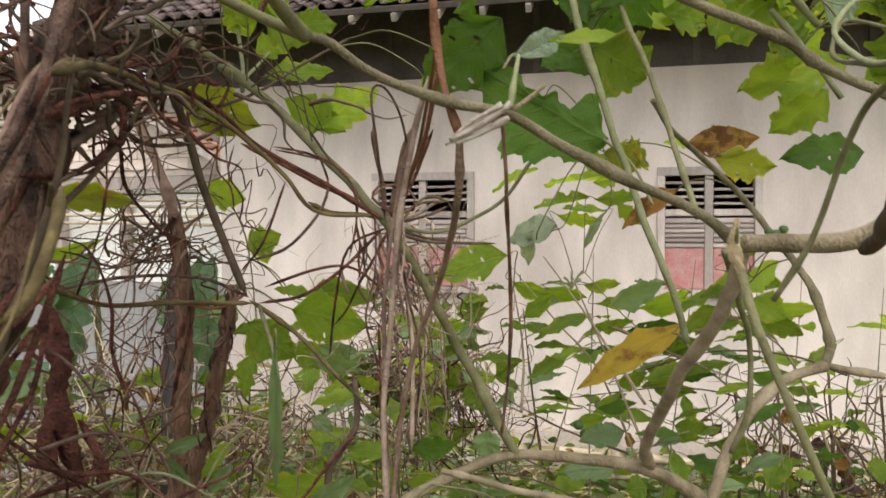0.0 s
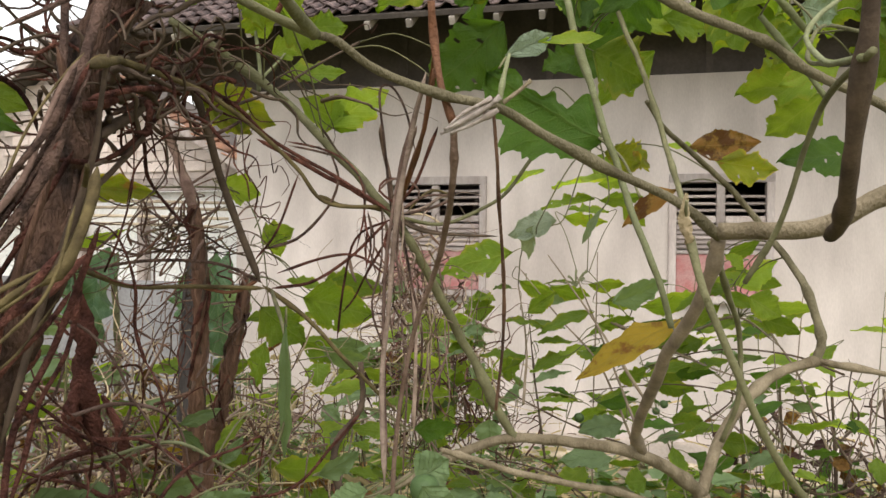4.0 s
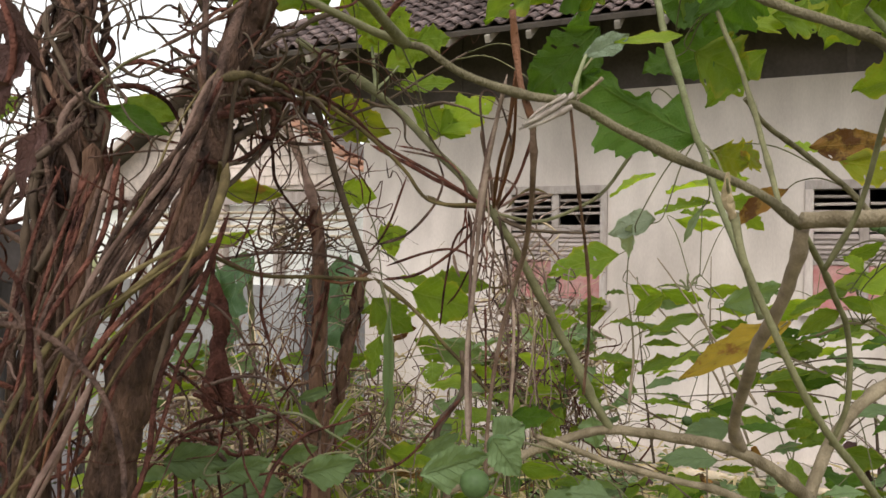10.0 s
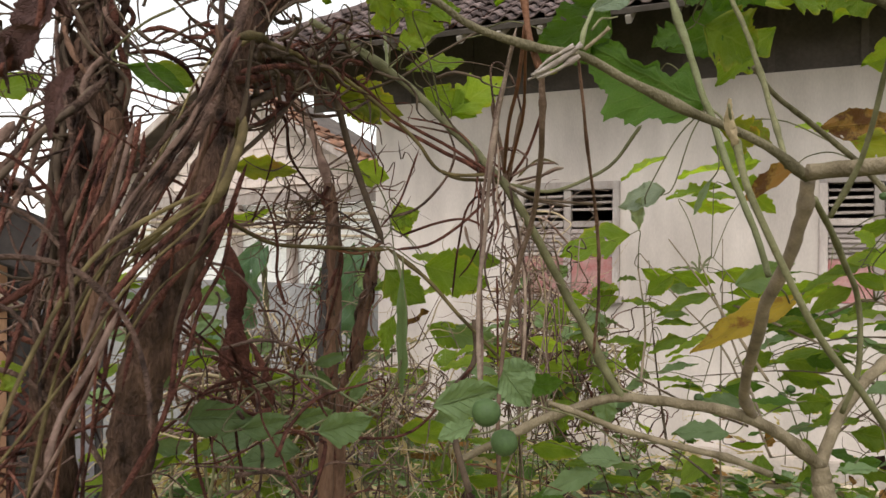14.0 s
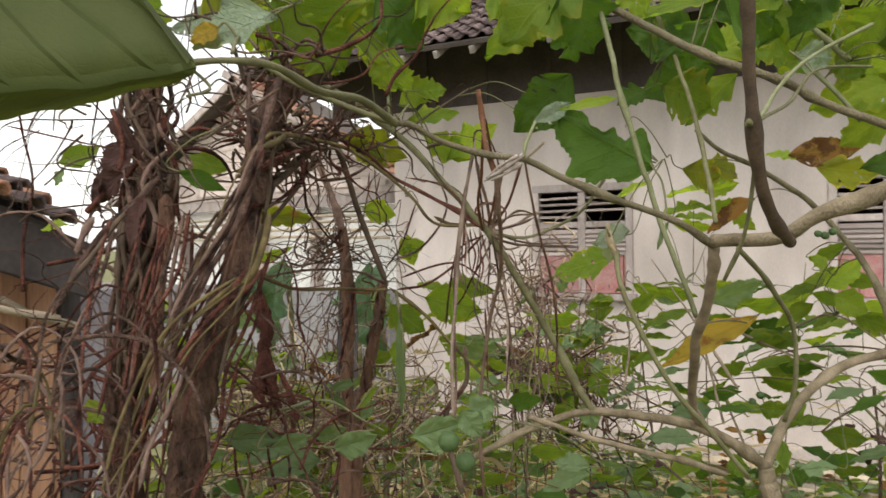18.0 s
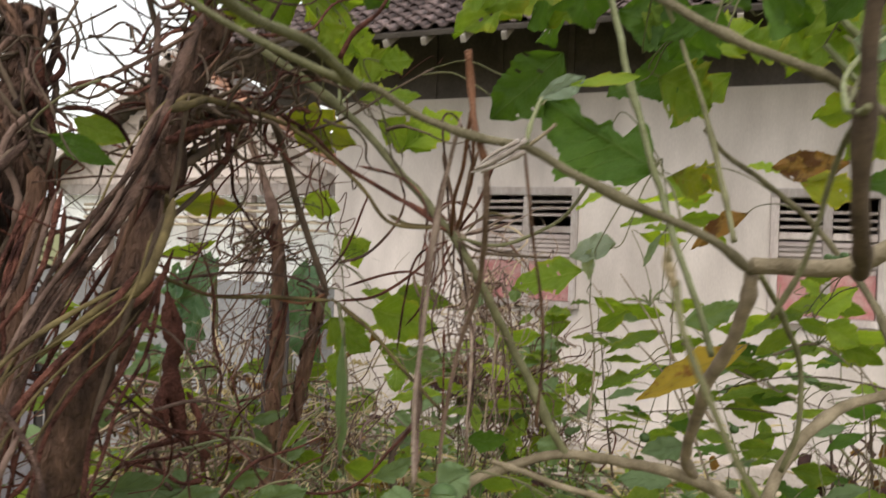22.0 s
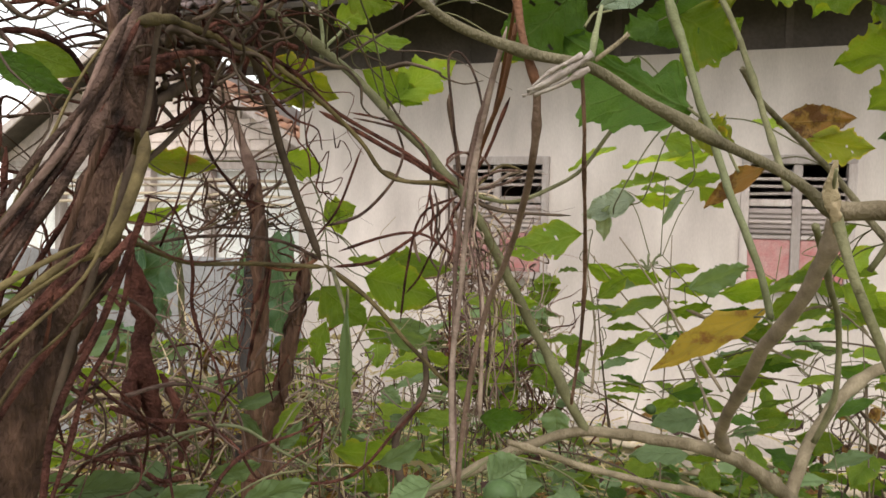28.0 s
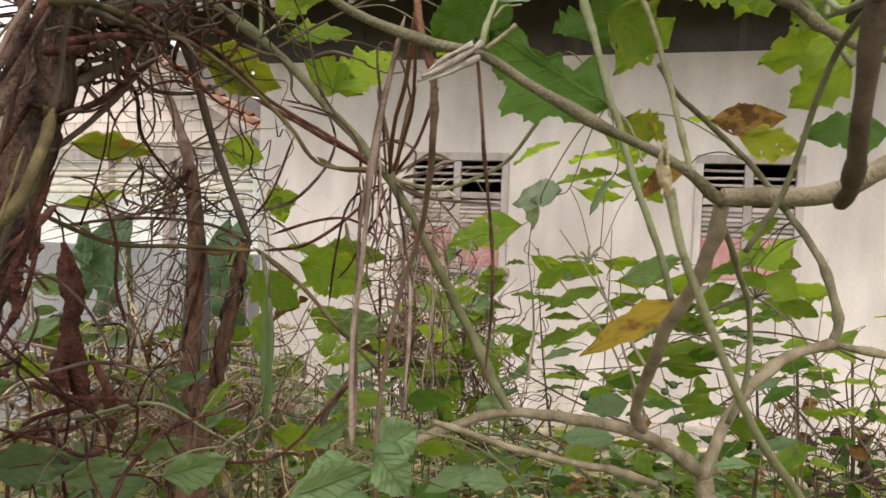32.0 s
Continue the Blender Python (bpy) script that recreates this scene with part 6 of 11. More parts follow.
leaf(bushy, (0.153, 2.431, 1.585), (0.292, 2.530, 1.583), 0.039, (0.44, -0.64, -0.63), "leaf_light", "ovate", 0.2)
leaf(bushy, (0.025, 2.319, 1.475), (-0.105, 2.292, 1.424), 0.035, (-0.33, -0.19, 0.93), "leaf_light", "ovate", 0.08)
leaf(bushy, (-0.132, 2.336, 1.614), (-0.037, 2.385, 1.594), 0.025, (0.37, -0.86, -0.36), "leaf_blue", "ovate", 0.03)
leaf(bushy, (0.118, 2.289, 1.524), (0.255, 2.344, 1.527), 0.036, (0.36, -0.86, -0.36), "leaf_dark", "ovate", 0.15)
leaf(bushy, (-0.108, 2.193, 1.550), (-0.024, 2.187, 1.530), 0.019, (-0.19, -0.80, -0.57), "leaf_blue", "ovate", 0.04)
leaf(bushy, (-0.155, 2.257, 1.643), (-0.062, 2.265, 1.605), 0.027, (-0.10, -0.89, -0.45), "leaf", "ovate", 0.14)
leaf(bushy, (0.222, 2.494, 1.418), (0.113, 2.475, 1.392), 0.025, (-0.19, -0.20, 0.96), "leaf_blue", "ovate", 0.08)
leaf(bushy, (0.394, 2.345, 1.552), (0.279, 2.256, 1.538), 0.032, (0.01, -0.17, 0.98), "leaf_light", "ovate", 0.09)
leaf(bushy, (0.601, 2.384, 1.500), (0.515, 2.332, 1.446), 0.025, (-0.23, -0.48, 0.85), "leaf", "ovate", 0.05)
leaf(bushy, (0.310, 2.151, 1.381), (0.223, 2.093, 1.372), 0.019, (-0.06, -0.07, 1.00), "leaf", "ovate", 0.13)
leaf(bushy, (0.376, 2.251, 1.476), (0.298, 2.242, 1.502), 0.032, (0.33, -0.22, 0.92), "leaf_blue", "ovate", 0.11)
leaf(bushy, (0.352, 2.228, 1.567), (0.236, 2.158, 1.541), 0.030, (-0.09, -0.21, 0.97), "leaf_dark", "ovate", 0.03)
leaf(bushy, (0.223, 2.487, 1.484), (0.111, 2.425, 1.444), 0.025, (-0.20, -0.26, 0.95), "leaf_dark", "ovate", 0.05)
leaf(bushy, (0.221, 2.148, 1.466), (0.321, 2.167, 1.442), 0.029, (0.04, -0.85, -0.53), "leaf_dark", "ovate", 0.12)
leaf(bushy, (0.380, 2.372, 1.546), (0.495, 2.375, 1.549), 0.037, (0.03, -0.94, -0.35), "leaf", "ovate", 0.04)
leaf(bushy, (0.345, 2.231, 1.491), (0.441, 2.307, 1.455), 0.020, (0.23, -0.64, -0.73), "leaf_blue", "ovate", 0.15)
leaf(bushy, (0.273, 2.099, 1.483), (0.166, 2.061, 1.456), 0.024, (-0.09, -0.38, 0.92), "leaf", "ovate", 0.11)
leaf(bushy, (0.453, 2.112, 1.408), (0.377, 2.068, 1.383), 0.017, (-0.05, -0.43, 0.90), "leaf_dark", "ovate", 0.17)
leaf(bushy, (0.398, 2.178, 1.541), (0.318, 2.189, 1.532), 0.017, (-0.11, -0.01, 0.99), "leaf", "ovate", 0.12)
leaf(bushy, (0.549, 2.546, 1.424), (0.445, 2.498, 1.441), 0.031, (0.28, -0.26, 0.93), "leaf", "ovate", 0.07)
leaf(bushy, (0.501, 2.258, 1.586), (0.450, 2.284, 1.543), 0.016, (-0.70, -0.34, 0.63), "leaf", "ovate", 0.04)
leaf(bushy, (0.198, 2.388, 1.485), (0.078, 2.382, 1.430), 0.032, (-0.40, -0.19, 0.90), "leaf_blue", "ovate", 0.11)
leaf(bushy, (0.252, 2.493, 1.475), (0.333, 2.531, 1.481), 0.019, (0.35, -0.63, -0.69), "leaf_light", "ovate", 0.05)
leaf(bushy, (0.495, 2.345, 1.357), (0.571, 2.357, 1.350), 0.021, (0.07, -0.81, -0.58), "leaf_blue", "ovate", 0.2)
leaf(bushy, (0.411, 2.416, 1.411), (0.532, 2.484, 1.390), 0.030, (0.39, -0.82, -0.42), "leaf_dark", "ovate", 0.1)
leaf(bushy, (0.250, 2.036, 1.548), (0.163, 2.006, 1.536), 0.024, (0.03, -0.44, 0.90), "leaf", "ovate", 0.16)
leaf(bushy, (0.330, 1.937, 1.662), (0.278, 1.877, 1.655), 0.014, (0.53, -0.52, 0.67), "leaf", "soft", 0.11)
leaf(bushy, (0.329, 2.067, 1.688), (0.390, 2.039, 1.683), 0.014, (-0.38, -0.89, 0.25), "leaf", "soft", 0.18)
leaf(bushy, (0.332, 2.021, 1.662), (0.268, 1.997, 1.634), 0.020, (-0.19, -0.47, 0.86), "leaf_light", "soft", 0.11)
leaf(bushy, (0.329, 1.925, 1.726), (0.389, 1.911, 1.745), 0.018, (-0.05, -0.87, -0.50), "leaf", "soft", 0.17)
leaf(bushy, (0.376, 2.013, 1.676), (0.302, 1.935, 1.674), 0.021, (0.49, -0.48, 0.73), "leaf_light", "soft", 0.12)
leaf(bushy, (0.446, 2.127, 1.600), (0.528, 2.204, 1.609), 0.019, (0.66, -0.66, -0.35), "leaf_light", "soft", 0.08)
leaf(bushy, (0.318, 1.963, 1.646), (0.398, 2.006, 1.620), 0.016, (0.43, -0.89, -0.16), "leaf", "soft", 0.15)
leaf(bushy, (0.371, 2.093, 1.682), (0.443, 2.091, 1.651), 0.021, (-0.08, -0.99, -0.14), "leaf", "soft", 0.13)
leaf(bushy, (0.319, 2.006, 1.619), (0.243, 1.964, 1.583), 0.021, (0.19, -0.82, 0.54), "leaf_light", "soft", 0.2)
leaf(bushy, (0.260, 2.176, 1.303), (0.181, 2.181, 1.289), 0.019, (-0.18, -0.44, 0.88), "leaf_blue", "ovate", 0.17)
leaf(bushy, (0.244, 2.462, 1.377), (0.146, 2.463, 1.358), 0.021, (-0.16, -0.61, 0.77), "leaf", "ovate", 0.11)
leaf(bushy, (0.077, 2.022, 1.396), (0.159, 2.096, 1.386), 0.018, (0.64, -0.74, -0.23), "leaf_dark", "ovate", 0.09)
leaf(bushy, (0.176, 2.257, 1.405), (0.289, 2.300, 1.372), 0.030, (0.14, -0.81, -0.57), "leaf", "ovate", 0.15)
leaf(bushy, (0.292, 2.055, 1.341), (0.239, 2.048, 1.336), 0.012, (-0.05, -0.29, 0.95), "leaf", "ovate", 0.19)
leaf(bushy, (0.335, 2.263, 1.308), (0.246, 2.186, 1.313), 0.023, (0.26, -0.25, 0.93), "leaf", "ovate", 0.03)
leaf(bushy, (0.025, 1.975, 1.368), (0.101, 2.009, 1.380), 0.021, (0.42, -0.88, -0.21), "leaf", "ovate", 0.09)
leaf(bushy, (-0.029, 2.365, 1.328), (-0.105, 2.363, 1.355), 0.025, (0.33, 0.03, 0.94), "leaf_dark", "ovate", 0.05)
leaf(bushy, (0.415, 2.042, 1.433), (0.341, 1.984, 1.419), 0.020, (0.10, -0.36, 0.93), "leaf_blue", "ovate", 0.05)
leaf(bushy, (0.464, 2.134, 1.357), (0.570, 2.178, 1.341), 0.023, (0.19, -0.72, -0.67), "leaf", "ovate", 0.18)
leaf(bushy, (0.051, 2.215, 1.355), (0.130, 2.266, 1.365), 0.024, (0.53, -0.73, -0.44), "leaf_blue", "ovate", 0.16)
leaf(bushy, (0.317, 2.194, 1.296), (0.420, 2.219, 1.282), 0.030, (0.22, -0.96, -0.16), "leaf", "ovate", 0.16)
leaf(bushy, (-0.733, 2.143, 1.474), (-0.624, 2.231, 1.413), 0.041, (0.49, -0.82, -0.30), "leaf", "ovate", 0.15)
leaf(bushy, (-0.741, 2.223, 1.438), (-0.616, 2.257, 1.406), 0.032, (0.05, -0.79, -0.62), "leaf", "ovate", 0.11)
leaf(bushy, (-0.302, 2.313, 1.398), (-0.420, 2.317, 1.352), 0.027, (-0.36, -0.25, 0.90), "leaf_light", "ovate", 0.12)
leaf(bushy, (-0.339, 1.924, 1.527), (-0.449, 1.887, 1.499), 0.025, (-0.18, -0.21, 0.96), "leaf_blue", "ovate", 0.06)
leaf(bushy, (-0.387, 2.069, 1.469), (-0.292, 2.077, 1.446), 0.022, (-0.01, -0.92, -0.38), "leaf_light", "ovate", 0.04)
leaf(bushy, (-0.650, 2.161, 1.477), (-0.517, 2.181, 1.430), 0.035, (0.04, -0.95, -0.31), "leaf_blue", "ovate", 0.06)
leaf(bushy, (-0.337, 1.749, 1.456), (-0.442, 1.716, 1.444), 0.029, (0.02, -0.39, 0.92), "leaf_light", "ovate", 0.12)
leaf(bushy, (-0.181, 1.896, 1.515), (-0.254, 1.902, 1.496), 0.013, (-0.26, -0.24, 0.94), "leaf_blue", "ovate", 0.15)
leaf(bushy, (-0.353, 2.276, 1.386), (-0.279, 2.307, 1.344), 0.024, (0.08, -0.86, -0.51), "leaf", "ovate", 0.19)
leaf(bushy, (-0.414, 2.333, 1.491), (-0.521, 2.342, 1.549), 0.033, (0.43, -0.33, 0.84), "leaf_light", "ovate", 0.03)
leaf(bushy, (-0.237, 1.729, 1.435), (-0.305, 1.679, 1.441), 0.021, (0.11, -0.04, 0.99), "leaf", "ovate", 0.09)
leaf(bushy, (-0.557, 1.937, 1.495), (-0.449, 2.002, 1.443), 0.033, (0.26, -0.83, -0.49), "leaf_blue", "ovate", 0.12)
leaf(bushy, (-0.347, 1.708, 1.491), (-0.412, 1.698, 1.471), 0.013, (-0.20, -0.50, 0.85), "leaf_light", "ovate", 0.16)
leaf(bushy, (-0.430, 1.974, 1.385), (-0.539, 1.949, 1.411), 0.027, (0.31, -0.50, 0.81), "leaf_blue", "ovate", 0.09)
leaf(bushy, (-0.226, 1.723, 1.458), (-0.177, 1.764, 1.447), 0.016, (0.60, -0.78, -0.18), "leaf_light", "ovate", 0.14)
leaf(bushy, (-0.389, 1.814, 1.477), (-0.328, 1.826, 1.454), 0.017, (0.03, -0.92, -0.39), "leaf_light", "ovate", 0.14)
leaf(bushy, (-0.234, 1.816, 1.583), (-0.163, 1.887, 1.575), 0.023, (0.61, -0.65, -0.46), "leaf", "ovate", 0.18)
leaf(bushy, (-0.534, 2.150, 1.342), (-0.595, 2.080, 1.328), 0.023, (0.13, -0.30, 0.95), "leaf_blue", "ovate", 0.18)
leaf(bushy, (-0.082, 2.203, 1.921), (-0.189, 2.160, 1.883), 0.035, (-0.17, -0.38, 0.91), "leaf_light", "lobed", 0.18)
leaf(bushy, (-0.004, 2.365, 1.963), (0.104, 2.357, 1.927), 0.030, (-0.09, -1.00, -0.02), "leaf", "lobed", 0.04)
leaf(bushy, (-0.041, 2.239, 1.810), (0.066, 2.262, 1.786), 0.025, (0.06, -0.84, -0.54), "leaf_light", "lobed", 0.13)
leaf(bushy, (0.056, 2.161, 1.844), (0.157, 2.203, 1.851), 0.023, (0.39, -0.86, -0.33), "leaf", "lobed", 0.04)
leaf(bushy, (0.094, 2.351, 1.840), (0.150, 2.371, 1.782), 0.024, (0.02, -0.95, -0.30), "leaf_light", "lobed", 0.14)
leaf(bushy, (0.071, 2.244, 1.819), (-0.020, 2.199, 1.824), 0.027, (0.22, -0.36, 0.91), "leaf", "lobed", 0.03)
leaf(bushy, (0.042, 2.247, 1.889), (0.128, 2.310, 1.904), 0.025, (0.57, -0.65, -0.51), "leaf_light", "lobed", 0.14)
leaf(bushy, (-0.348, 1.557, 1.667), (-0.401, 1.525, 1.679), 0.016, (0.46, -0.47, 0.75), "leaf", "soft", 0.1)
leaf(bushy, (-0.313, 1.506, 1.678), (-0.213, 1.520, 1.665), 0.020, (0.16, -0.98, 0.08), "leaf", "soft", 0.12)
leaf(bushy, (-0.340, 1.465, 1.622), (-0.403, 1.403, 1.633), 0.022, (0.46, -0.32, 0.83), "leaf", "soft", 0.12)
leaf(bushy, (-0.348, 1.561, 1.617), (-0.425, 1.565, 1.604), 0.016, (-0.18, -0.48, 0.86), "leaf_light", "soft", 0.15)
leaf(bushy, (-0.364, 1.564, 1.635), (-0.308, 1.599, 1.621), 0.015, (0.41, -0.83, -0.38), "leaf", "soft", 0.15)
leaf(bushy, (-0.278, 1.566, 1.640), (-0.361, 1.533, 1.633), 0.017, (0.15, -0.56, 0.81), "leaf", "soft", 0.12)
leaf(bushy, (-0.580, 1.584, 1.444), (-0.624, 1.557, 1.437), 0.014, (0.24, -0.60, 0.76), "leaf", "soft", 0.1)
leaf(bushy, (-0.925, 1.645, 1.470), (-0.974, 1.603, 1.457), 0.016, (0.18, -0.49, 0.86), "leaf_blue", "soft", 0.1)
leaf(bushy, (-1.130, 1.832, 1.202), (-1.051, 1.838, 1.217), 0.018, (0.08, -1.00, -0.02), "leaf", "soft", 0.05)
leaf(bushy, (-0.891, 1.572, 1.413), (-0.828, 1.571, 1.407), 0.010, (-0.06, -0.88, -0.47), "leaf", "soft", 0.1)
leaf(bushy, (-0.941, 1.930, 1.433), (-1.058, 1.928, 1.411), 0.022, (-0.13, -0.70, 0.71), "leaf_light", "soft", 0.14)
leaf(bushy, (-0.999, 1.796, 1.287), (-0.920, 1.851, 1.268), 0.028, (0.44, -0.78, -0.44), "leaf_blue", "soft", 0.08)
leaf(bushy, (-0.862, 1.512, 1.408), (-0.773, 1.512, 1.422), 0.014, (0.03, -0.97, -0.23), "leaf_blue", "soft", 0.17)
leaf(bushy, (-0.588, 1.569, 1.341), (-0.488, 1.559, 1.338), 0.020, (-0.10, -0.91, -0.40), "leaf", "soft", 0.08)
leaf(bushy, (-1.223, 1.904, 1.414), (-1.329, 1.913, 1.416), 0.019, (-0.03, -0.51, 0.86), "leaf", "soft", 0.14)
leaf(bushy, (-1.330, 1.921, 1.414), (-1.239, 1.951, 1.386), 0.021, (0.18, -0.91, -0.38), "leaf_light", "soft", 0.18)
leaf(bushy, (-0.716, 1.909, 1.283), (-0.765, 1.879, 1.274), 0.015, (0.11, -0.45, 0.89), "leaf", "soft", 0.14)
leaf(bushy, (-0.736, 1.705, 1.475), (-0.792, 1.648, 1.478), 0.023, (0.40, -0.35, 0.84), "leaf", "soft", 0.11)
leaf(bushy, (-1.040, 1.802, 1.219), (-1.126, 1.802, 1.187), 0.016, (-0.26, -0.65, 0.71), "leaf", "soft", 0.06)
leaf(bushy, (-0.731, 1.508, 1.373), (-0.664, 1.493, 1.387), 0.010, (-0.08, -0.86, -0.50), "leaf_blue", "soft", 0.19)
leaf(bushy, (-0.974, 1.736, 1.356), (-0.928, 1.789, 1.349), 0.021, (0.63, -0.60, -0.49), "leaf_light", "soft", 0.05)
leaf(bushy, (-0.993, 1.815, 1.411), (-0.935, 1.826, 1.417), 0.011, (0.20, -0.97, -0.12), "leaf", "soft", 0.1)
leaf(bushy, (-0.897, 1.907, 1.267), (-0.770, 1.907, 1.283), 0.021, (0.05, -0.89, -0.45), "leaf", "soft", 0.19)
leaf(bushy, (-0.845, 1.860, 1.329), (-0.897, 1.808, 1.342), 0.018, (0.41, -0.18, 0.90), "leaf", "soft", 0.12)
leaf(bushy, (-0.632, 1.746, 1.413), (-0.559, 1.726, 1.413), 0.010, (-0.25, -0.92, -0.30), "leaf_light", "soft", 0.17)
leaf(bushy, (-0.626, 1.713, 1.297), (-0.681, 1.706, 1.281), 0.013, (-0.10, -0.74, 0.66), "leaf_light", "soft", 0.04)
leaf(bushy, (-0.753, 1.670, 1.398), (-0.827, 1.643, 1.403), 0.016, (0.28, -0.59, 0.75), "leaf_blue", "soft", 0.04)
leaf(bushy, (-0.825, 1.760, 1.448), (-0.728, 1.746, 1.452), 0.014, (-0.11, -0.91, -0.40), "leaf", "soft", 0.14)
leaf(bushy, (-0.161, 1.916, 1.203), (-0.287, 1.890, 1.156), 0.031, (-0.12, -0.69, 0.71), "leaf_blue", "soft", 0.08)
leaf(bushy, (-0.103, 1.774, 1.247), (-0.049, 1.846, 1.215), 0.014, (0.46, -0.63, -0.63), "leaf", "soft", 0.19)
leaf(bushy, (-0.049, 2.353, 1.087), (-0.125, 2.347, 1.111), 0.022, (0.31, -0.20, 0.93), "leaf", "soft", 0.13)
leaf(bushy, (-0.795, 1.708, 1.231), (-0.874, 1.629, 1.220), 0.026, (0.02, -0.16, 0.99), "leaf", "soft", 0.1)
leaf(bushy, (0.114, 1.876, 1.313), (0.179, 1.852, 1.324), 0.012, (-0.18, -0.75, -0.64), "leaf", "soft", 0.11)
leaf(bushy, (-0.654, 2.094, 1.087), (-0.751, 2.100, 1.068), 0.017, (-0.21, -0.30, 0.93), "leaf", "soft", 0.18)
leaf(bushy, (-0.159, 1.956, 1.218), (-0.233, 1.909, 1.213), 0.022, (0.06, -0.19, 0.98), "leaf", "soft", 0.05)
leaf(bushy, (-0.688, 1.685, 1.181), (-0.842, 1.667, 1.125), 0.031, (-0.22, -0.57, 0.79), "leaf_blue", "soft", 0.11)
leaf(bushy, (-0.152, 1.946, 1.226), (-0.085, 1.976, 1.203), 0.017, (0.11, -0.75, -0.65), "leaf_blue", "soft", 0.16)
leaf(bushy, (0.363, 1.967, 1.279), (0.292, 1.929, 1.282), 0.020, (0.14, -0.18, 0.97), "leaf_blue", "soft", 0.08)
leaf(bushy, (0.494, 2.120, 1.308), (0.575, 2.144, 1.301), 0.017, (0.16, -0.73, -0.66), "leaf_dark", "soft", 0.09)
leaf(bushy, (0.458, 2.510, 1.133), (0.554, 2.551, 1.085), 0.027, (0.12, -0.87, -0.48), "leaf", "soft", 0.18)
leaf(bushy, (-0.297, 1.862, 1.258), (-0.192, 1.927, 1.239), 0.029, (0.44, -0.82, -0.38), "leaf", "soft", 0.16)
leaf(bushy, (-0.421, 1.524, 1.351), (-0.293, 1.524, 1.352), 0.026, (0.00, -0.97, -0.25), "leaf", "soft", 0.16)
leaf(bushy, (0.476, 2.261, 1.257), (0.368, 2.233, 1.223), 0.026, (-0.20, -0.34, 0.92), "leaf_blue", "soft", 0.03)
leaf(bushy, (0.337, 2.209, 1.210), (0.427, 2.263, 1.189), 0.025, (0.32, -0.75, -0.58), "leaf", "soft", 0.11)
leaf(bushy, (0.261, 2.080, 1.237), (0.207, 2.096, 1.204), 0.015, (-0.54, -0.55, 0.64), "leaf", "soft", 0.18)
leaf(bushy, (-0.732, 1.579, 1.274), (-0.829, 1.529, 1.244), 0.025, (-0.21, -0.18, 0.96), "leaf", "soft", 0.08)
leaf(bushy, (-0.813, 1.820, 1.212), (-0.743, 1.859, 1.238), 0.021, (0.54, -0.59, -0.60), "leaf", "soft", 0.2)
leaf(bushy, (0.290, 2.468, 1.142), (0.398, 2.555, 1.156), 0.025, (0.62, -0.74, -0.26), "leaf_dark", "soft", 0.1)
leaf(bushy, (-0.319, 1.741, 1.274), (-0.368, 1.698, 1.302), 0.020, (0.48, 0.00, 0.88), "leaf", "soft", 0.07)
leaf(bushy, (-0.542, 2.013, 1.103), (-0.416, 2.045, 1.107), 0.026, (0.23, -0.85, -0.47), "leaf", "soft", 0.17)
stem("twig", bushy, [(0.464, 2.264, 1.286), (0.330, 2.219, 1.433), (0.151, 2.155, 1.554), (0.034, 2.169, 1.674)], 3.0, 1.0, "stem_green", 3)
stem("twig", bushy, [(0.582, 2.308, 1.239), (0.505, 2.288, 1.437), (0.425, 2.209, 1.566), (0.382, 2.146, 1.711)], 3.0, 0.9, "bark_mid", 3)
stem("twig", bushy, [(0.163, 2.144, 1.229), (0.073, 2.120, 1.452), (-0.034, 2.138, 1.569), (-0.134, 2.158, 1.682)], 3.0, 1.0, "bark_mid", 3)
stem("twig", bushy, [(-0.047, 2.063, 1.249), (-0.071, 2.062, 1.423), (-0.101, 2.113, 1.594)], 3.0, 1.0, "bark_dark", 3)
stem("twig", bushy, [(0.586, 2.213, 1.459), (0.466, 2.168, 1.503), (0.292, 2.154, 1.502), (0.086, 2.124, 1.427)], 2.8, 0.9, "bark_dark", 3)
stem("twig", bushy, [(0.518, 2.178, 1.281), (0.405, 2.139, 1.396), (0.239, 2.077, 1.438), (0.021, 1.991, 1.421)], 2.8, 0.9, "bark_dark", 3)
stem("twig", bushy, [(-0.352, 1.833, 1.178), (-0.293, 1.865, 1.367), (-0.256, 1.888, 1.532)], 2.8, 0.9, "bark_mid", 3)
stem("twig", bushy, [(-0.487, 1.887, 1.163), (-0.459, 1.907, 1.339), (-0.524, 1.890, 1.512)], 3.0, 0.9, "bark_mid", 3)
stem("twig", bushy, [(0.152, 1.824, 1.365), (0.048, 1.839, 1.390), (-0.074, 1.847, 1.440), (-0.173, 1.865, 1.495)], 2.4, 0.8, "bark_dark", 3)
stem("twig", bushy, [(0.134, 1.600, 1.318), (0.050, 1.623, 1.360), (-0.056, 1.636, 1.369), (-0.160, 1.647, 1.342)], 2.0, 0.7, "bark_dark", 3)
leaf(shrub, (-0.464, 1.182, 2.235), (-0.417, 1.330, 2.110), 0.079, (0.80, -0.51, -0.31), "leaf_light", "lobed", 0.1)
leaf(shrub, (-0.429, 1.265, 2.262), (-0.372, 1.479, 2.175), 0.095, (0.85, -0.38, -0.36), "leaf_light", "lobed", 0.1)
leaf(shrub, (-0.455, 1.067, 2.190), (-0.429, 1.143, 2.089), 0.057, (0.59, -0.71, -0.38), "leaf_light", "lobed", 0.1)
leaf(shrub, (-0.233, 1.571, 2.325), (-0.155, 1.679, 2.197), 0.083, (0.73, -0.67, -0.12), "leaf", "lobed", 0.1)
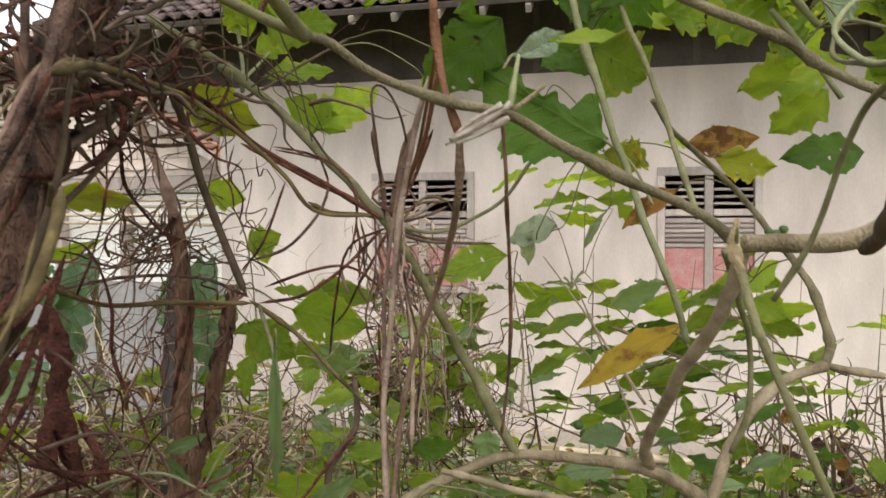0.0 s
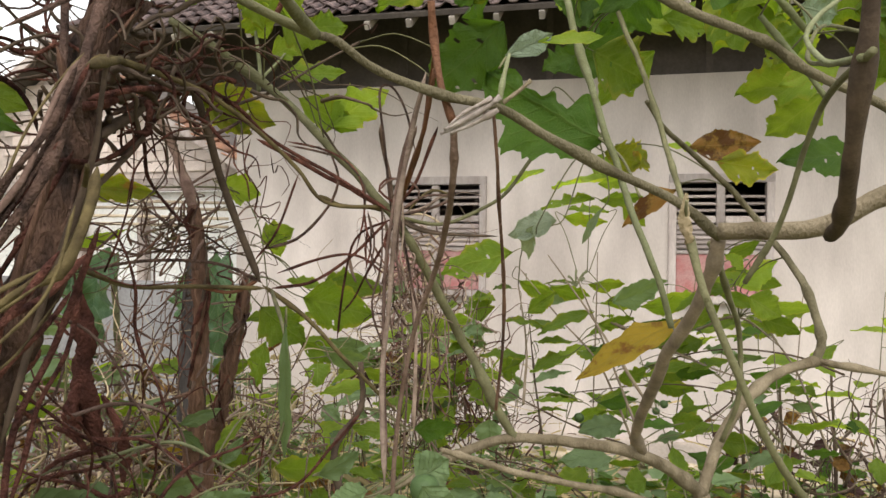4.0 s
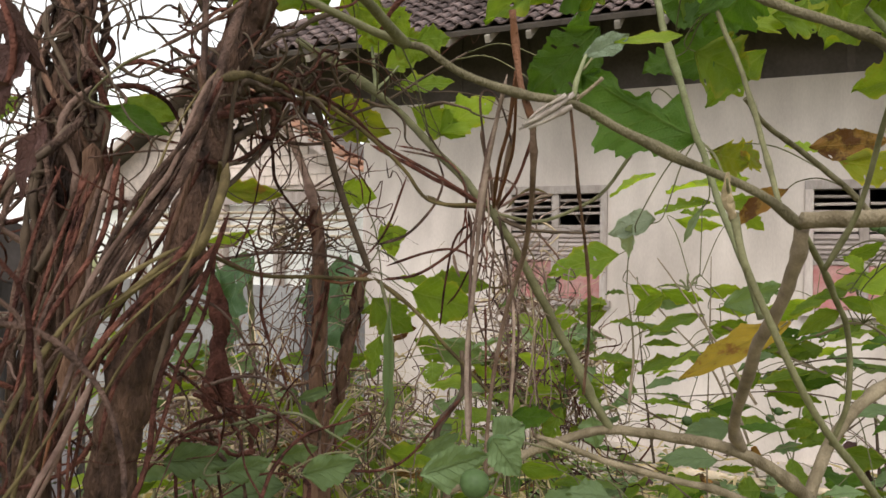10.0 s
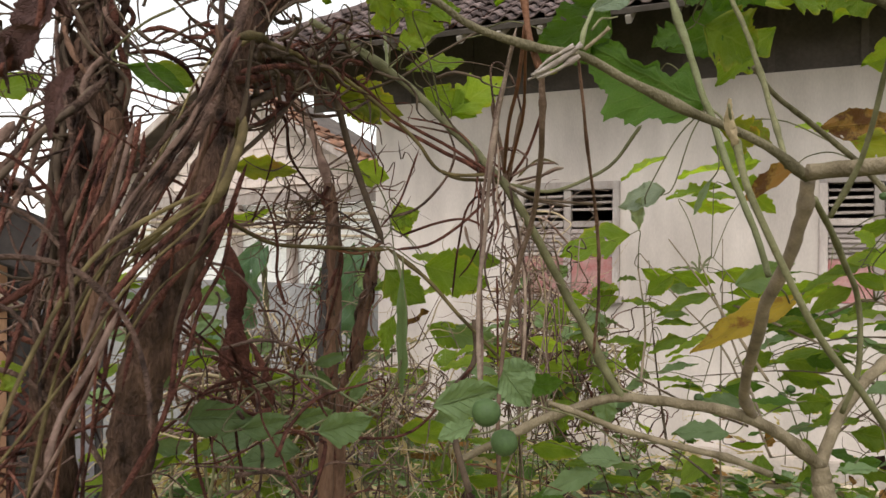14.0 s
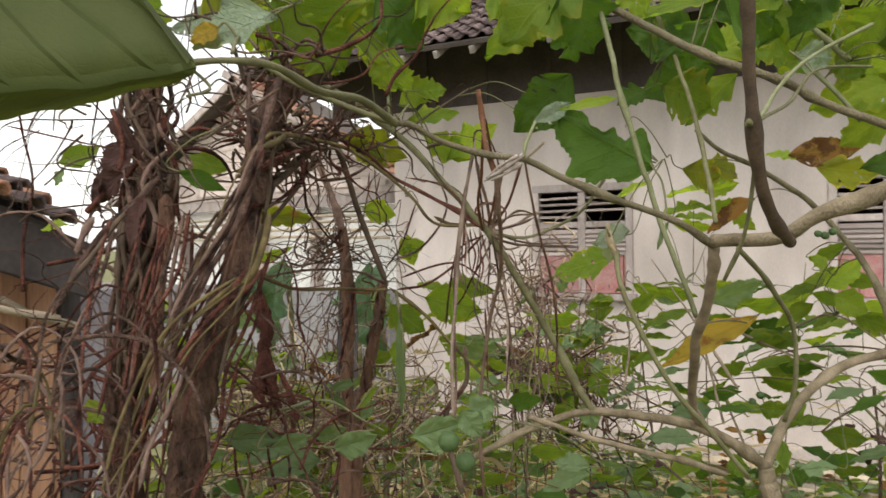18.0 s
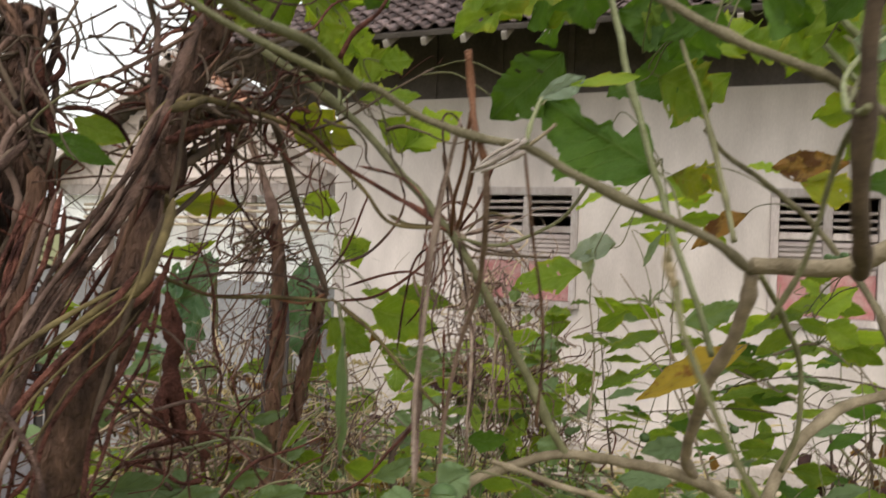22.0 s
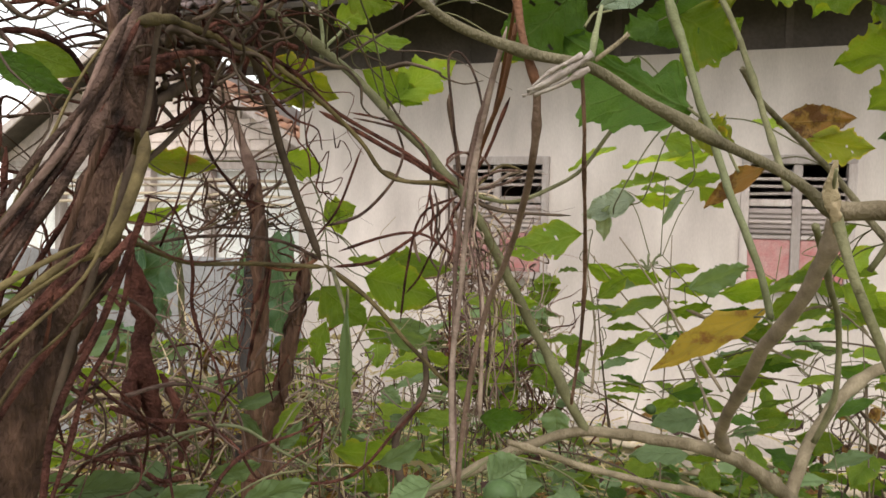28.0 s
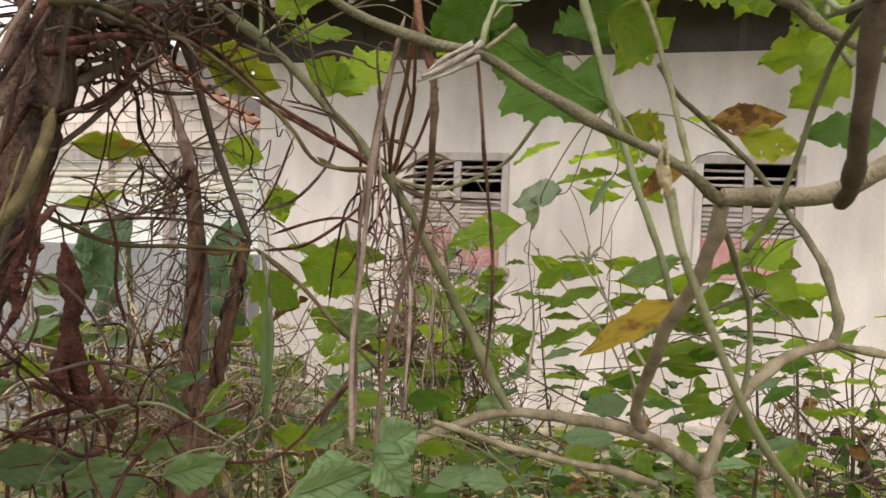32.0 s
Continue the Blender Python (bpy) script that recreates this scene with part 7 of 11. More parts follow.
leaf(shrub, (-0.027, 1.704, 2.239), (-0.125, 1.699, 2.184), 0.048, (-0.24, -0.84, 0.50), "leaf", "lobed", 0.1)
leaf(shrub, (-0.320, 1.273, 2.090), (-0.294, 1.289, 2.039), 0.025, (0.66, -0.74, 0.10), "leaf_light", "lobed", 0.1)
leaf(shrub, (-0.277, 1.300, 2.049), (-0.226, 1.333, 2.022), 0.030, (0.53, -0.85, -0.02), "leaf_light", "lobed", 0.1)
leaf(shrub, (0.089, 1.537, 2.032), (0.047, 1.509, 2.008), 0.025, (0.31, -0.85, 0.43), "leaf_dark", "lobed", 0.1)
leaf(shrub, (0.115, 1.554, 2.042), (0.191, 1.603, 2.000), 0.056, (0.53, -0.85, -0.03), "leaf", "lobed", 0.1)
leaf(shrub, (0.079, 1.651, 2.119), (0.125, 1.682, 2.194), 0.049, (0.52, -0.85, 0.03), "leaf", "lobed", 0.1)
leaf(shrub, (0.192, 1.606, 2.163), (0.128, 1.623, 2.074), 0.057, (0.29, -0.88, -0.38), "leaf_dark", "lobed", 0.1)
leaf(shrub, (0.269, 1.537, 2.168), (0.334, 1.637, 2.077), 0.077, (0.79, -0.61, -0.10), "leaf", "lobed", 0.1)
leaf(shrub, (0.363, 1.598, 2.176), (0.315, 1.566, 2.092), 0.061, (0.11, -0.95, 0.30), "leaf_light", "lobed", 0.1)
leaf(shrub, (0.371, 1.722, 2.119), (0.429, 1.758, 2.057), 0.066, (0.59, -0.81, 0.07), "leaf", "lobed", 0.1)
leaf(shrub, (0.426, 1.639, 2.166), (0.457, 1.657, 2.062), 0.061, (0.63, -0.77, 0.05), "leaf_light", "lobed", 0.1)
leaf(shrub, (0.154, 1.737, 2.123), (0.242, 1.829, 2.193), 0.050, (0.57, -0.77, 0.29), "leaf_light", "lobed", 0.1)
leaf(shrub, (0.207, 1.759, 2.145), (0.291, 1.848, 2.139), 0.040, (0.73, -0.68, 0.01), "leaf", "lobed", 0.1)
leaf(shrub, (0.302, 1.745, 2.178), (0.323, 1.753, 2.085), 0.042, (0.30, -0.95, -0.01), "leaf", "lobed", 0.1)
leaf(shrub, (0.103, 1.770, 2.148), (0.027, 1.739, 2.186), 0.046, (0.54, -0.56, 0.62), "leaf_light", "lobed", 0.1)
leaf(shrub, (0.391, 1.782, 2.125), (0.452, 1.806, 2.052), 0.056, (0.36, -0.93, -0.01), "leaf_light", "lobed", 0.1)
leaf(shrub, (0.030, 1.330, 2.030), (-0.062, 1.325, 1.938), 0.045, (0.25, -0.95, 0.15), "leaf_dark", "soft", 0.06)
leaf(shrub, (-0.117, 1.459, 1.996), (-0.093, 1.469, 1.975), 0.017, (0.34, -0.94, -0.05), "leaf_light", "lobed", 0.1)
leaf(shrub, (0.122, 1.666, 1.899), (0.181, 1.745, 1.880), 0.034, (0.79, -0.61, -0.06), "leaf_spot", "lobed", 0.1)
stem("vine", post_a, [(-0.273, 0.901, 1.757), (-0.299, 0.864, 1.661), (-0.355, 0.811, 1.538), (-0.350, 0.801, 1.392)], 2.4, 1.6, "vine", 1)
stem("vine", post_a, [(-0.267, 0.823, 1.756), (-0.270, 0.799, 1.670), (-0.280, 0.769, 1.561), (-0.292, 0.752, 1.430)], 1.2, 1.1, "rust", 1)
stem("vine", post_a, [(-0.146, 0.806, 1.818), (-0.165, 0.773, 1.740), (-0.189, 0.736, 1.641), (-0.191, 0.724, 1.526)], 1.0, 0.9, "vine", 1)
stem("vine", post_a, [(-0.191, 0.863, 1.820), (-0.217, 0.826, 1.732), (-0.254, 0.783, 1.621), (-0.290, 0.752, 1.489)], 2.2, 1.5, "vine", 1)
stem("vine", post_a, [(-0.188, 0.784, 1.774), (-0.184, 0.764, 1.697), (-0.189, 0.738, 1.600), (-0.200, 0.720, 1.485)], 1.6, 1.0, "vine", 1)
stem("vine", post_a, [(-0.189, 0.792, 1.783), (-0.203, 0.761, 1.705), (-0.227, 0.725, 1.606), (-0.242, 0.705, 1.489)], 1.1, 1.5, "vine_olive", 1)
stem("vine", post_a, [(-0.224, 0.821, 1.776), (-0.244, 0.787, 1.692), (-0.241, 0.765, 1.587), (-0.288, 0.728, 1.460)], 1.7, 1.7, "vine_pink", 1)
stem("vine", post_b, [(-0.098, 0.532, 1.580), (-0.092, 0.536, 1.610), (-0.122, 0.541, 1.624), (-0.126, 0.538, 1.607), (-0.106, 0.526, 1.575)], 1.4, 1.3, "vine_pink", 1)
stem("vine", post_b, [(-0.127, 0.530, 1.601), (-0.121, 0.534, 1.630), (-0.125, 0.556, 1.644), (-0.107, 0.567, 1.627), (-0.085, 0.557, 1.595)], 2.0, 0.8, "vine_olive", 1)
stem("vine", post_b, [(-0.146, 0.541, 1.544), (-0.136, 0.548, 1.593), (-0.128, 0.577, 1.619), (-0.097, 0.597, 1.591), (-0.073, 0.588, 1.535)], 1.2, 0.9, "vine_pink", 1)
stem("vine", post_b, [(-0.117, 0.548, 1.621), (-0.111, 0.552, 1.651), (-0.128, 0.565, 1.667), (-0.122, 0.569, 1.650), (-0.101, 0.558, 1.616)], 1.7, 0.7, "vine_olive", 1)
stem("vine", post_b, [(-0.205, 0.564, 1.631), (-0.196, 0.570, 1.673), (-0.191, 0.598, 1.697), (-0.163, 0.616, 1.673), (-0.139, 0.607, 1.623)], 1.5, 1.1, "vine_pink", 1)
stem("vine", post_b, [(-0.052, 0.530, 1.630), (-0.046, 0.535, 1.658), (-0.068, 0.545, 1.672), (-0.065, 0.546, 1.657), (-0.046, 0.535, 1.626)], 1.8, 1.1, "vine_pink", 1)
stem("vine", post_b, [(-0.071, 0.505, 1.608), (-0.065, 0.510, 1.638), (-0.067, 0.532, 1.653), (-0.048, 0.545, 1.635), (-0.025, 0.535, 1.602)], 1.6, 0.8, "vine", 1)
stem("vine", post_b, [(-0.189, 0.603, 1.591), (-0.181, 0.609, 1.633), (-0.175, 0.637, 1.655), (-0.147, 0.654, 1.631), (-0.124, 0.644, 1.583)], 1.9, 1.1, "vine_grey", 1)
stem("vine", post_b, [(-0.261, 0.563, 1.637), (-0.254, 0.568, 1.674), (-0.253, 0.593, 1.695), (-0.228, 0.608, 1.674), (-0.204, 0.600, 1.631)], 2.3, 1.4, "vine", 1)
stem("vine", post_b, [(-0.121, 0.559, 1.680), (-0.114, 0.565, 1.717), (-0.118, 0.587, 1.739), (-0.099, 0.599, 1.718), (-0.077, 0.588, 1.673)], 1.4, 0.7, "vine_grey", 1)
stem("vine", post_b, [(-0.166, 0.563, 1.603), (-0.160, 0.567, 1.637), (-0.180, 0.579, 1.655), (-0.174, 0.582, 1.636), (-0.154, 0.571, 1.598)], 1.2, 1.2, "vine_grey", 1)
stem("vine", post_b, [(-0.100, 0.557, 1.641), (-0.091, 0.563, 1.687), (-0.082, 0.593, 1.714), (-0.052, 0.613, 1.687), (-0.029, 0.603, 1.633)], 1.7, 0.9, "vine_grey", 1)
stem("vine", post_b, [(-0.122, 0.514, 1.578), (-0.114, 0.520, 1.620), (-0.126, 0.537, 1.643), (-0.112, 0.545, 1.618), (-0.090, 0.535, 1.571)], 1.5, 1.3, "vine", 1)
stem("vine", post_b, [(-0.253, 0.564, 1.542), (-0.243, 0.571, 1.590), (-0.274, 0.575, 1.615), (-0.275, 0.574, 1.589), (-0.254, 0.563, 1.535)], 2.3, 1.3, "vine_olive", 1)
stem("vine", post_b, [(-0.065, 0.539, 1.669), (-0.056, 0.545, 1.712), (-0.051, 0.573, 1.738), (-0.024, 0.590, 1.713), (-0.002, 0.580, 1.661)], 0.8, 1.2, "vine", 1)
stem("vine", post_b, [(-0.162, 0.504, 1.585), (-0.155, 0.510, 1.625), (-0.164, 0.528, 1.646), (-0.147, 0.538, 1.623), (-0.124, 0.529, 1.579)], 1.5, 1.3, "vine_grey", 1)
stem("vine", post_a, [(-0.193, 0.912, 1.983), (-0.182, 0.872, 1.912), (-0.164, 0.836, 1.853), (-0.147, 0.799, 1.800), (-0.155, 0.761, 1.740), (-0.167, 0.732, 1.682), (-0.178, 0.714, 1.601)], 4.5, 2.2, "vine_grey", 2)
stem("vine", post_a, [(-0.229, 0.892, 1.983), (-0.200, 0.862, 1.897), (-0.173, 0.831, 1.843), (-0.173, 0.808, 1.783), (-0.188, 0.777, 1.727), (-0.235, 0.728, 1.626)], 3.3, 2.1, "vine_grey", 2)
stem("vine", post_a, [(-0.156, 0.840, 1.877), (-0.166, 0.872, 1.889), (-0.196, 0.915, 1.902), (-0.236, 0.965, 1.914), (-0.252, 1.030, 1.917)], 3.6, 2.9, "vine_olive", 1)
stem("vine", post_a, [(-0.135, 0.829, 1.803), (-0.125, 0.811, 1.769), (-0.125, 0.789, 1.732), (-0.140, 0.769, 1.719), (-0.172, 0.740, 1.681)], 4.1, 2.6, "vine_olive", 1)
stem("vine", post_a, [(-0.138, 0.851, 1.945), (-0.161, 0.838, 1.928), (-0.189, 0.800, 1.896)], 2.0, 1.6, "vine_grey", 0)
dry_leaf = thing("withered_leaf", "dark crumpled dead leaf hanging beside the post", "dead leaf", (-0.75, 0.75, 0))
leaf(dry_leaf, (-0.180, 0.670, 1.898), (-0.150, 0.664, 1.847), 0.012, (0.07, -0.99, 0.15), "leaf_dead", "soft", 0.3)
leaf(dry_leaf, (-0.165, 0.678, 1.870), (-0.171, 0.650, 1.826), 0.016, (0.37, -0.80, 0.47), "leaf_dead", "soft", 0.3)
leaf(dry_leaf, (-0.154, 0.661, 1.836), (-0.183, 0.642, 1.807), 0.013, (0.50, -0.86, 0.08), "leaf_dead", "soft", 0.3)
leaf(dry_leaf, (-0.171, 0.650, 1.831), (-0.180, 0.644, 1.796), 0.011, (-0.20, -0.95, 0.23), "leaf_dead", "soft", 0.3)
leaf(dry_leaf, (-0.154, 0.685, 1.816), (-0.160, 0.657, 1.771), 0.011, (0.20, -0.84, 0.50), "leaf_dead", "soft", 0.3)
stem("fold", dry_leaf, [(-0.181, 0.669, 1.898), (-0.163, 0.668, 1.865), (-0.169, 0.664, 1.832), (-0.183, 0.642, 1.799)], 2.3, 1.9, "dead_leaf", 3)
# strands that meet in the knot of the star
stem("vine", tangle, [(0.069, 0.937, 1.879), (0.059, 0.941, 1.846), (0.050, 0.943, 1.808), (0.044, 0.944, 1.776), (0.041, 0.944, 1.743), (0.038, 0.942, 1.700), (0.036, 0.937, 1.657), (0.038, 0.931, 1.615), (0.044, 0.923, 1.570)], 1.9, 2.0, "vine_pale", 1)
stem("vine", tangle, [(0.047, 0.952, 1.812), (0.039, 0.955, 1.744), (0.042, 0.956, 1.724), (0.044, 0.957, 1.709)], 0.9, 0.6, "vine_pink", 1)
stem("vine", tangle, [(0.060, 0.952, 1.871), (0.050, 0.954, 1.839), (0.040, 0.956, 1.803), (0.030, 0.955, 1.739), (0.029, 0.954, 1.694), (0.031, 0.950, 1.641), (0.035, 0.945, 1.605), (0.038, 0.936, 1.566)], 1.3, 1.6, "vine_pink", 2)
stem("vine", tangle, [(0.040, 0.963, 1.789), (0.040, 0.966, 1.759), (0.038, 0.965, 1.739), (0.041, 0.967, 1.729)], 0.9, 0.6, "vine_pale", 1)
stem("vine", tangle, [(-0.151, 1.362, 1.801), (-0.142, 1.366, 1.793), (-0.131, 1.371, 1.785), (-0.122, 1.375, 1.779)], 4.6, 3.8, "bark_mid", 3)
stem("vine", tangle, [(-0.134, 1.358, 1.808), (-0.130, 1.361, 1.786), (-0.127, 1.363, 1.764)], 3.6, 3.0, "vine_brown", 2)
stem("vine", tangle, [(-0.121, 1.287, 1.901), (-0.128, 1.311, 1.872), (-0.129, 1.336, 1.833), (-0.133, 1.359, 1.792)], 2.6, 3.0, "vine_brown", 1)
stem("vine", tangle, [(-0.078, 1.305, 1.899), (-0.095, 1.324, 1.874), (-0.113, 1.343, 1.836), (-0.130, 1.361, 1.790)], 2.8, 3.2, "vine_brown", 1)
stem("vine", tangle, [(-0.059, 1.333, 1.901), (-0.074, 1.345, 1.877), (-0.097, 1.355, 1.832), (-0.121, 1.361, 1.804), (-0.132, 1.370, 1.791)], 2.0, 2.4, "vine", 1)
stem("vine", tangle, [(-0.325, 1.316, 1.892), (-0.282, 1.331, 1.869), (-0.235, 1.346, 1.842), (-0.187, 1.358, 1.818), (-0.140, 1.367, 1.789)], 3.0, 3.6, "vine", 1)
stem("vine", tangle, [(-0.234, 1.332, 1.813), (-0.209, 1.346, 1.799), (-0.172, 1.364, 1.797), (-0.145, 1.376, 1.790)], 2.6, 3.0, "vine_olive", 1)
stem("vine", tangle, [(-0.277, 1.323, 1.882), (-0.242, 1.344, 1.875), (-0.206, 1.364, 1.862), (-0.183, 1.379, 1.827), (-0.176, 1.383, 1.806)], 1.6, 1.6, "vine_grey", 1)
stem("vine", tangle, [(-0.139, 1.379, 1.773), (-0.158, 1.371, 1.734), (-0.176, 1.362, 1.700), (-0.189, 1.353, 1.668), (-0.204, 1.344, 1.647)], 1.7, 1.4, "vine", 1)
stem("vine", tangle, [(-0.182, 1.370, 1.791), (-0.180, 1.372, 1.766), (-0.174, 1.375, 1.741), (-0.181, 1.371, 1.705)], 1.6, 1.3, "vine", 1)
stem("vine", tangle, [(-0.182, 1.381, 1.793), (-0.173, 1.386, 1.751), (-0.178, 1.384, 1.717), (-0.184, 1.380, 1.696), (-0.169, 1.385, 1.671)], 1.4, 1.1, "vine_grey", 1)
stem("vine", tangle, [(-0.131, 1.371, 1.784), (-0.113, 1.397, 1.770), (-0.088, 1.424, 1.762), (-0.063, 1.450, 1.758)], 2.0, 1.8, "bark_dark", 1)
stem("vine", tangle, [(-0.126, 1.373, 1.787), (-0.101, 1.400, 1.798), (-0.086, 1.423, 1.813), (-0.072, 1.444, 1.818)], 2.6, 2.0, "vine_pale", 2)
stem("vine", tangle, [(-0.130, 1.372, 1.781), (-0.125, 1.401, 1.753), (-0.103, 1.436, 1.760)], 2.0, 1.6, "vine_pale", 1)
stem("vine", tangle, [(-0.193, 1.344, 1.726), (-0.189, 1.345, 1.707), (-0.183, 1.347, 1.690)], 2.2, 1.8, "vine_brown", 1)
stem("vine", tangle, [(-0.1, 1.297, 1.777), (-0.097, 1.312, 1.738), (-0.092, 1.324, 1.699), (-0.077, 1.305, 1.63), (-0.078, 1.302, 1.50)], 1.8, 2.4, "vine_pale", 2)
stem("vine", tangle, [(-0.104, 1.319, 1.754), (-0.098, 1.333, 1.715), (-0.097, 1.342, 1.666), (-0.082, 1.319, 1.59), (-0.087, 1.317, 1.50)], 1.2, 1.8, "vine_pink", 3)
stem("vine", tangle, [(-0.118, 1.288, 1.789), (-0.111, 1.305, 1.738), (-0.102, 1.32, 1.707), (-0.088, 1.304, 1.684)], 2.2, 1.2, "vine_pale", 2)
stem("vine", tangle, [(-0.135, 1.335, 1.653), (-0.136, 1.34, 1.6), (-0.136, 1.344, 1.50)], 1.6, 1.5, "vine", 1)
stem("vine", tangle, [(-0.128, 1.307, 1.806), (-0.126, 1.304, 1.725), (-0.140, 1.306, 1.662), (-0.130, 1.328, 1.596)], 1.2, 1.3, "vine_pink", 2)
stem("vine", tangle, [(-0.114, 1.312, 1.806), (-0.111, 1.309, 1.726), (-0.119, 1.314, 1.662), (-0.116, 1.333, 1.595)], 1.6, 1.0, "vine_pink", 2)
leaf(herb, (-0.314, 0.918, 1.504), (-0.254, 0.963, 1.506), 0.022, (0.60, -0.79, -0.13), "leaf_blue", "soft", 0.1)
leaf(herb, (-0.251, 0.943, 1.496), (-0.214, 0.979, 1.502), 0.017, (0.69, -0.64, -0.33), "leaf_blue", "soft", 0.1)
leaf(herb, (-0.198, 1.006, 1.487), (-0.141, 1.029, 1.502), 0.021, (0.42, -0.85, -0.31), "leaf_blue", "soft", 0.1)
leaf(herb, (-0.289, 1.066, 1.476), (-0.241, 1.086, 1.489), 0.015, (0.43, -0.77, -0.47), "leaf_blue", "soft", 0.1)
leaf(herb, (-0.053, 1.105, 1.493), (-0.094, 1.089, 1.475), 0.019, (-0.11, -0.58, 0.81), "leaf_blue", "soft", 0.1)
leaf(herb, (0.076, 0.903, 1.583), (0.095, 0.921, 1.597), 0.016, (0.59, -0.77, 0.23), "leaf_blue", "soft", 0.1)
leaf(herb, (-0.172, 1.219, 1.459), (-0.124, 1.239, 1.486), 0.017, (0.55, -0.71, -0.44), "leaf_blue", "soft", 0.1)
leaf(shrub, (-0.574, 0.959, 2.106), (-0.537, 0.979, 2.184), 0.064, (0.63, -0.77, -0.10), "leaf", "lobed", 0.1)
leaf(shrub, (-0.322, 0.988, 2.110), (-0.476, 0.958, 2.100), 0.044, (0.13, -0.83, 0.55), "leaf_pale", "lobed", 0.1)
leaf(shrub, (-0.288, 1.007, 2.141), (-0.241, 1.094, 2.022), 0.092, (0.54, -0.77, -0.34), "leaf", "lobed", 0.1)
leaf(shrub, (-0.199, 1.116, 2.170), (-0.298, 1.060, 2.095), 0.070, (0.23, -0.90, 0.36), "leaf_light", "lobed", 0.1)
leaf(shrub, (-0.166, 1.077, 2.128), (-0.134, 1.154, 2.056), 0.064, (0.92, -0.39, -0.00), "leaf_dark", "lobed", 0.1)
leaf(shrub, (-0.112, 1.108, 2.160), (-0.074, 1.188, 2.102), 0.068, (0.75, -0.58, -0.31), "leaf_light", "lobed", 0.1)
leaf(shrub, (-0.377, 0.956, 2.156), (-0.355, 1.027, 2.094), 0.056, (0.80, -0.51, -0.31), "leaf_spot", "lobed", 0.1)
leaf(shrub, (-0.201, 1.175, 2.022), (-0.208, 1.171, 2.009), 0.021, (0.35, -0.93, 0.09), "leaf_light", "lobed", 0.1)
leaf(shrub, (-0.208, 1.170, 2.043), (-0.182, 1.186, 2.005), 0.024, (0.52, -0.85, 0.01), "leaf_light", "lobed", 0.1)
leaf(shrub, (-0.171, 1.192, 2.001), (-0.133, 1.213, 2.010), 0.020, (0.50, -0.87, -0.03), "leaf", "lobed", 0.1)
leaf(shrub, (0.085, 1.220, 2.163), (-0.034, 1.211, 2.058), 0.080, (-0.08, -0.98, 0.17), "leaf", "lobed", 0.1)
leaf(shrub, (0.065, 1.209, 2.139), (0.083, 1.279, 2.039), 0.060, (0.81, -0.55, -0.23), "leaf_dark", "lobed", 0.1)
leaf(shrub, (0.115, 1.295, 2.167), (0.158, 1.321, 2.102), 0.045, (0.52, -0.85, 0.01), "leaf_light", "lobed", 0.1)
leaf(shrub, (0.261, 1.322, 2.119), (0.322, 1.415, 2.055), 0.060, (0.81, -0.58, -0.09), "leaf_dark", "lobed", 0.1)
leaf(shrub, (0.356, 1.376, 2.160), (0.289, 1.338, 2.088), 0.059, (0.08, -0.91, 0.40), "leaf", "lobed", 0.1)
leaf(shrub, (0.397, 1.400, 2.121), (0.343, 1.370, 2.050), 0.035, (0.06, -0.94, 0.34), "leaf_dark", "lobed", 0.1)
leaf(shrub, (0.417, 1.411, 2.145), (0.390, 1.396, 2.090), 0.051, (0.21, -0.97, 0.15), "leaf_light", "lobed", 0.1)
leaf(shrub, (0.458, 1.435, 2.091), (0.408, 1.465, 2.032), 0.048, (-0.04, -0.91, -0.42), "leaf", "lobed", 0.1)
leaf(shrub, (0.492, 1.454, 2.107), (0.518, 1.471, 2.006), 0.070, (0.44, -0.90, -0.04), "leaf_dark", "lobed", 0.1)
leaf(shrub, (0.513, 1.467, 2.045), (0.472, 1.503, 1.951), 0.048, (0.29, -0.85, -0.45), "leaf", "lobed", 0.1)
leaf(shrub, (0.445, 1.428, 2.036), (0.518, 1.470, 2.053), 0.043, (0.51, -0.85, -0.12), "leaf", "lobed", 0.1)
leaf(shrub, (0.543, 1.543, 2.002), (0.458, 1.495, 1.963), 0.037, (0.25, -0.83, 0.50), "leaf_light", "lobed", 0.1)
leaf(shrub, (0.491, 1.434, 2.118), (0.581, 1.513, 2.107), 0.025, (0.65, -0.75, -0.13), "leaf_light", "lobed", 0.15)
leaf(shrub, (0.494, 1.587, 2.112), (0.613, 1.705, 2.105), 0.033, (0.68, -0.66, 0.32), "leaf_light", "lobed", 0.11)
leaf(shrub, (0.296, 1.331, 2.130), (0.407, 1.373, 2.110), 0.028, (0.34, -0.94, -0.06), "leaf_dark", "lobed", 0.06)
leaf(shrub, (0.214, 1.460, 2.109), (0.132, 1.432, 2.071), 0.023, (0.16, -0.93, 0.34), "leaf_dark", "lobed", 0.17)
leaf(shrub, (0.313, 1.530, 2.184), (0.189, 1.470, 2.171), 0.028, (0.39, -0.86, 0.32), "leaf_dark", "lobed", 0.18)
leaf(shrub, (0.226, 1.495, 2.160), (0.117, 1.391, 2.134), 0.027, (0.40, -0.59, 0.70), "leaf", "lobed", 0.15)
leaf(shrub, (0.484, 1.491, 2.140), (0.542, 1.470, 2.078), 0.019, (0.21, -0.85, 0.49), "leaf_light", "lobed", 0.15)
leaf(shrub, (0.337, 1.583, 2.215), (0.220, 1.534, 2.186), 0.026, (0.22, -0.83, 0.52), "leaf_dark", "lobed", 0.17)
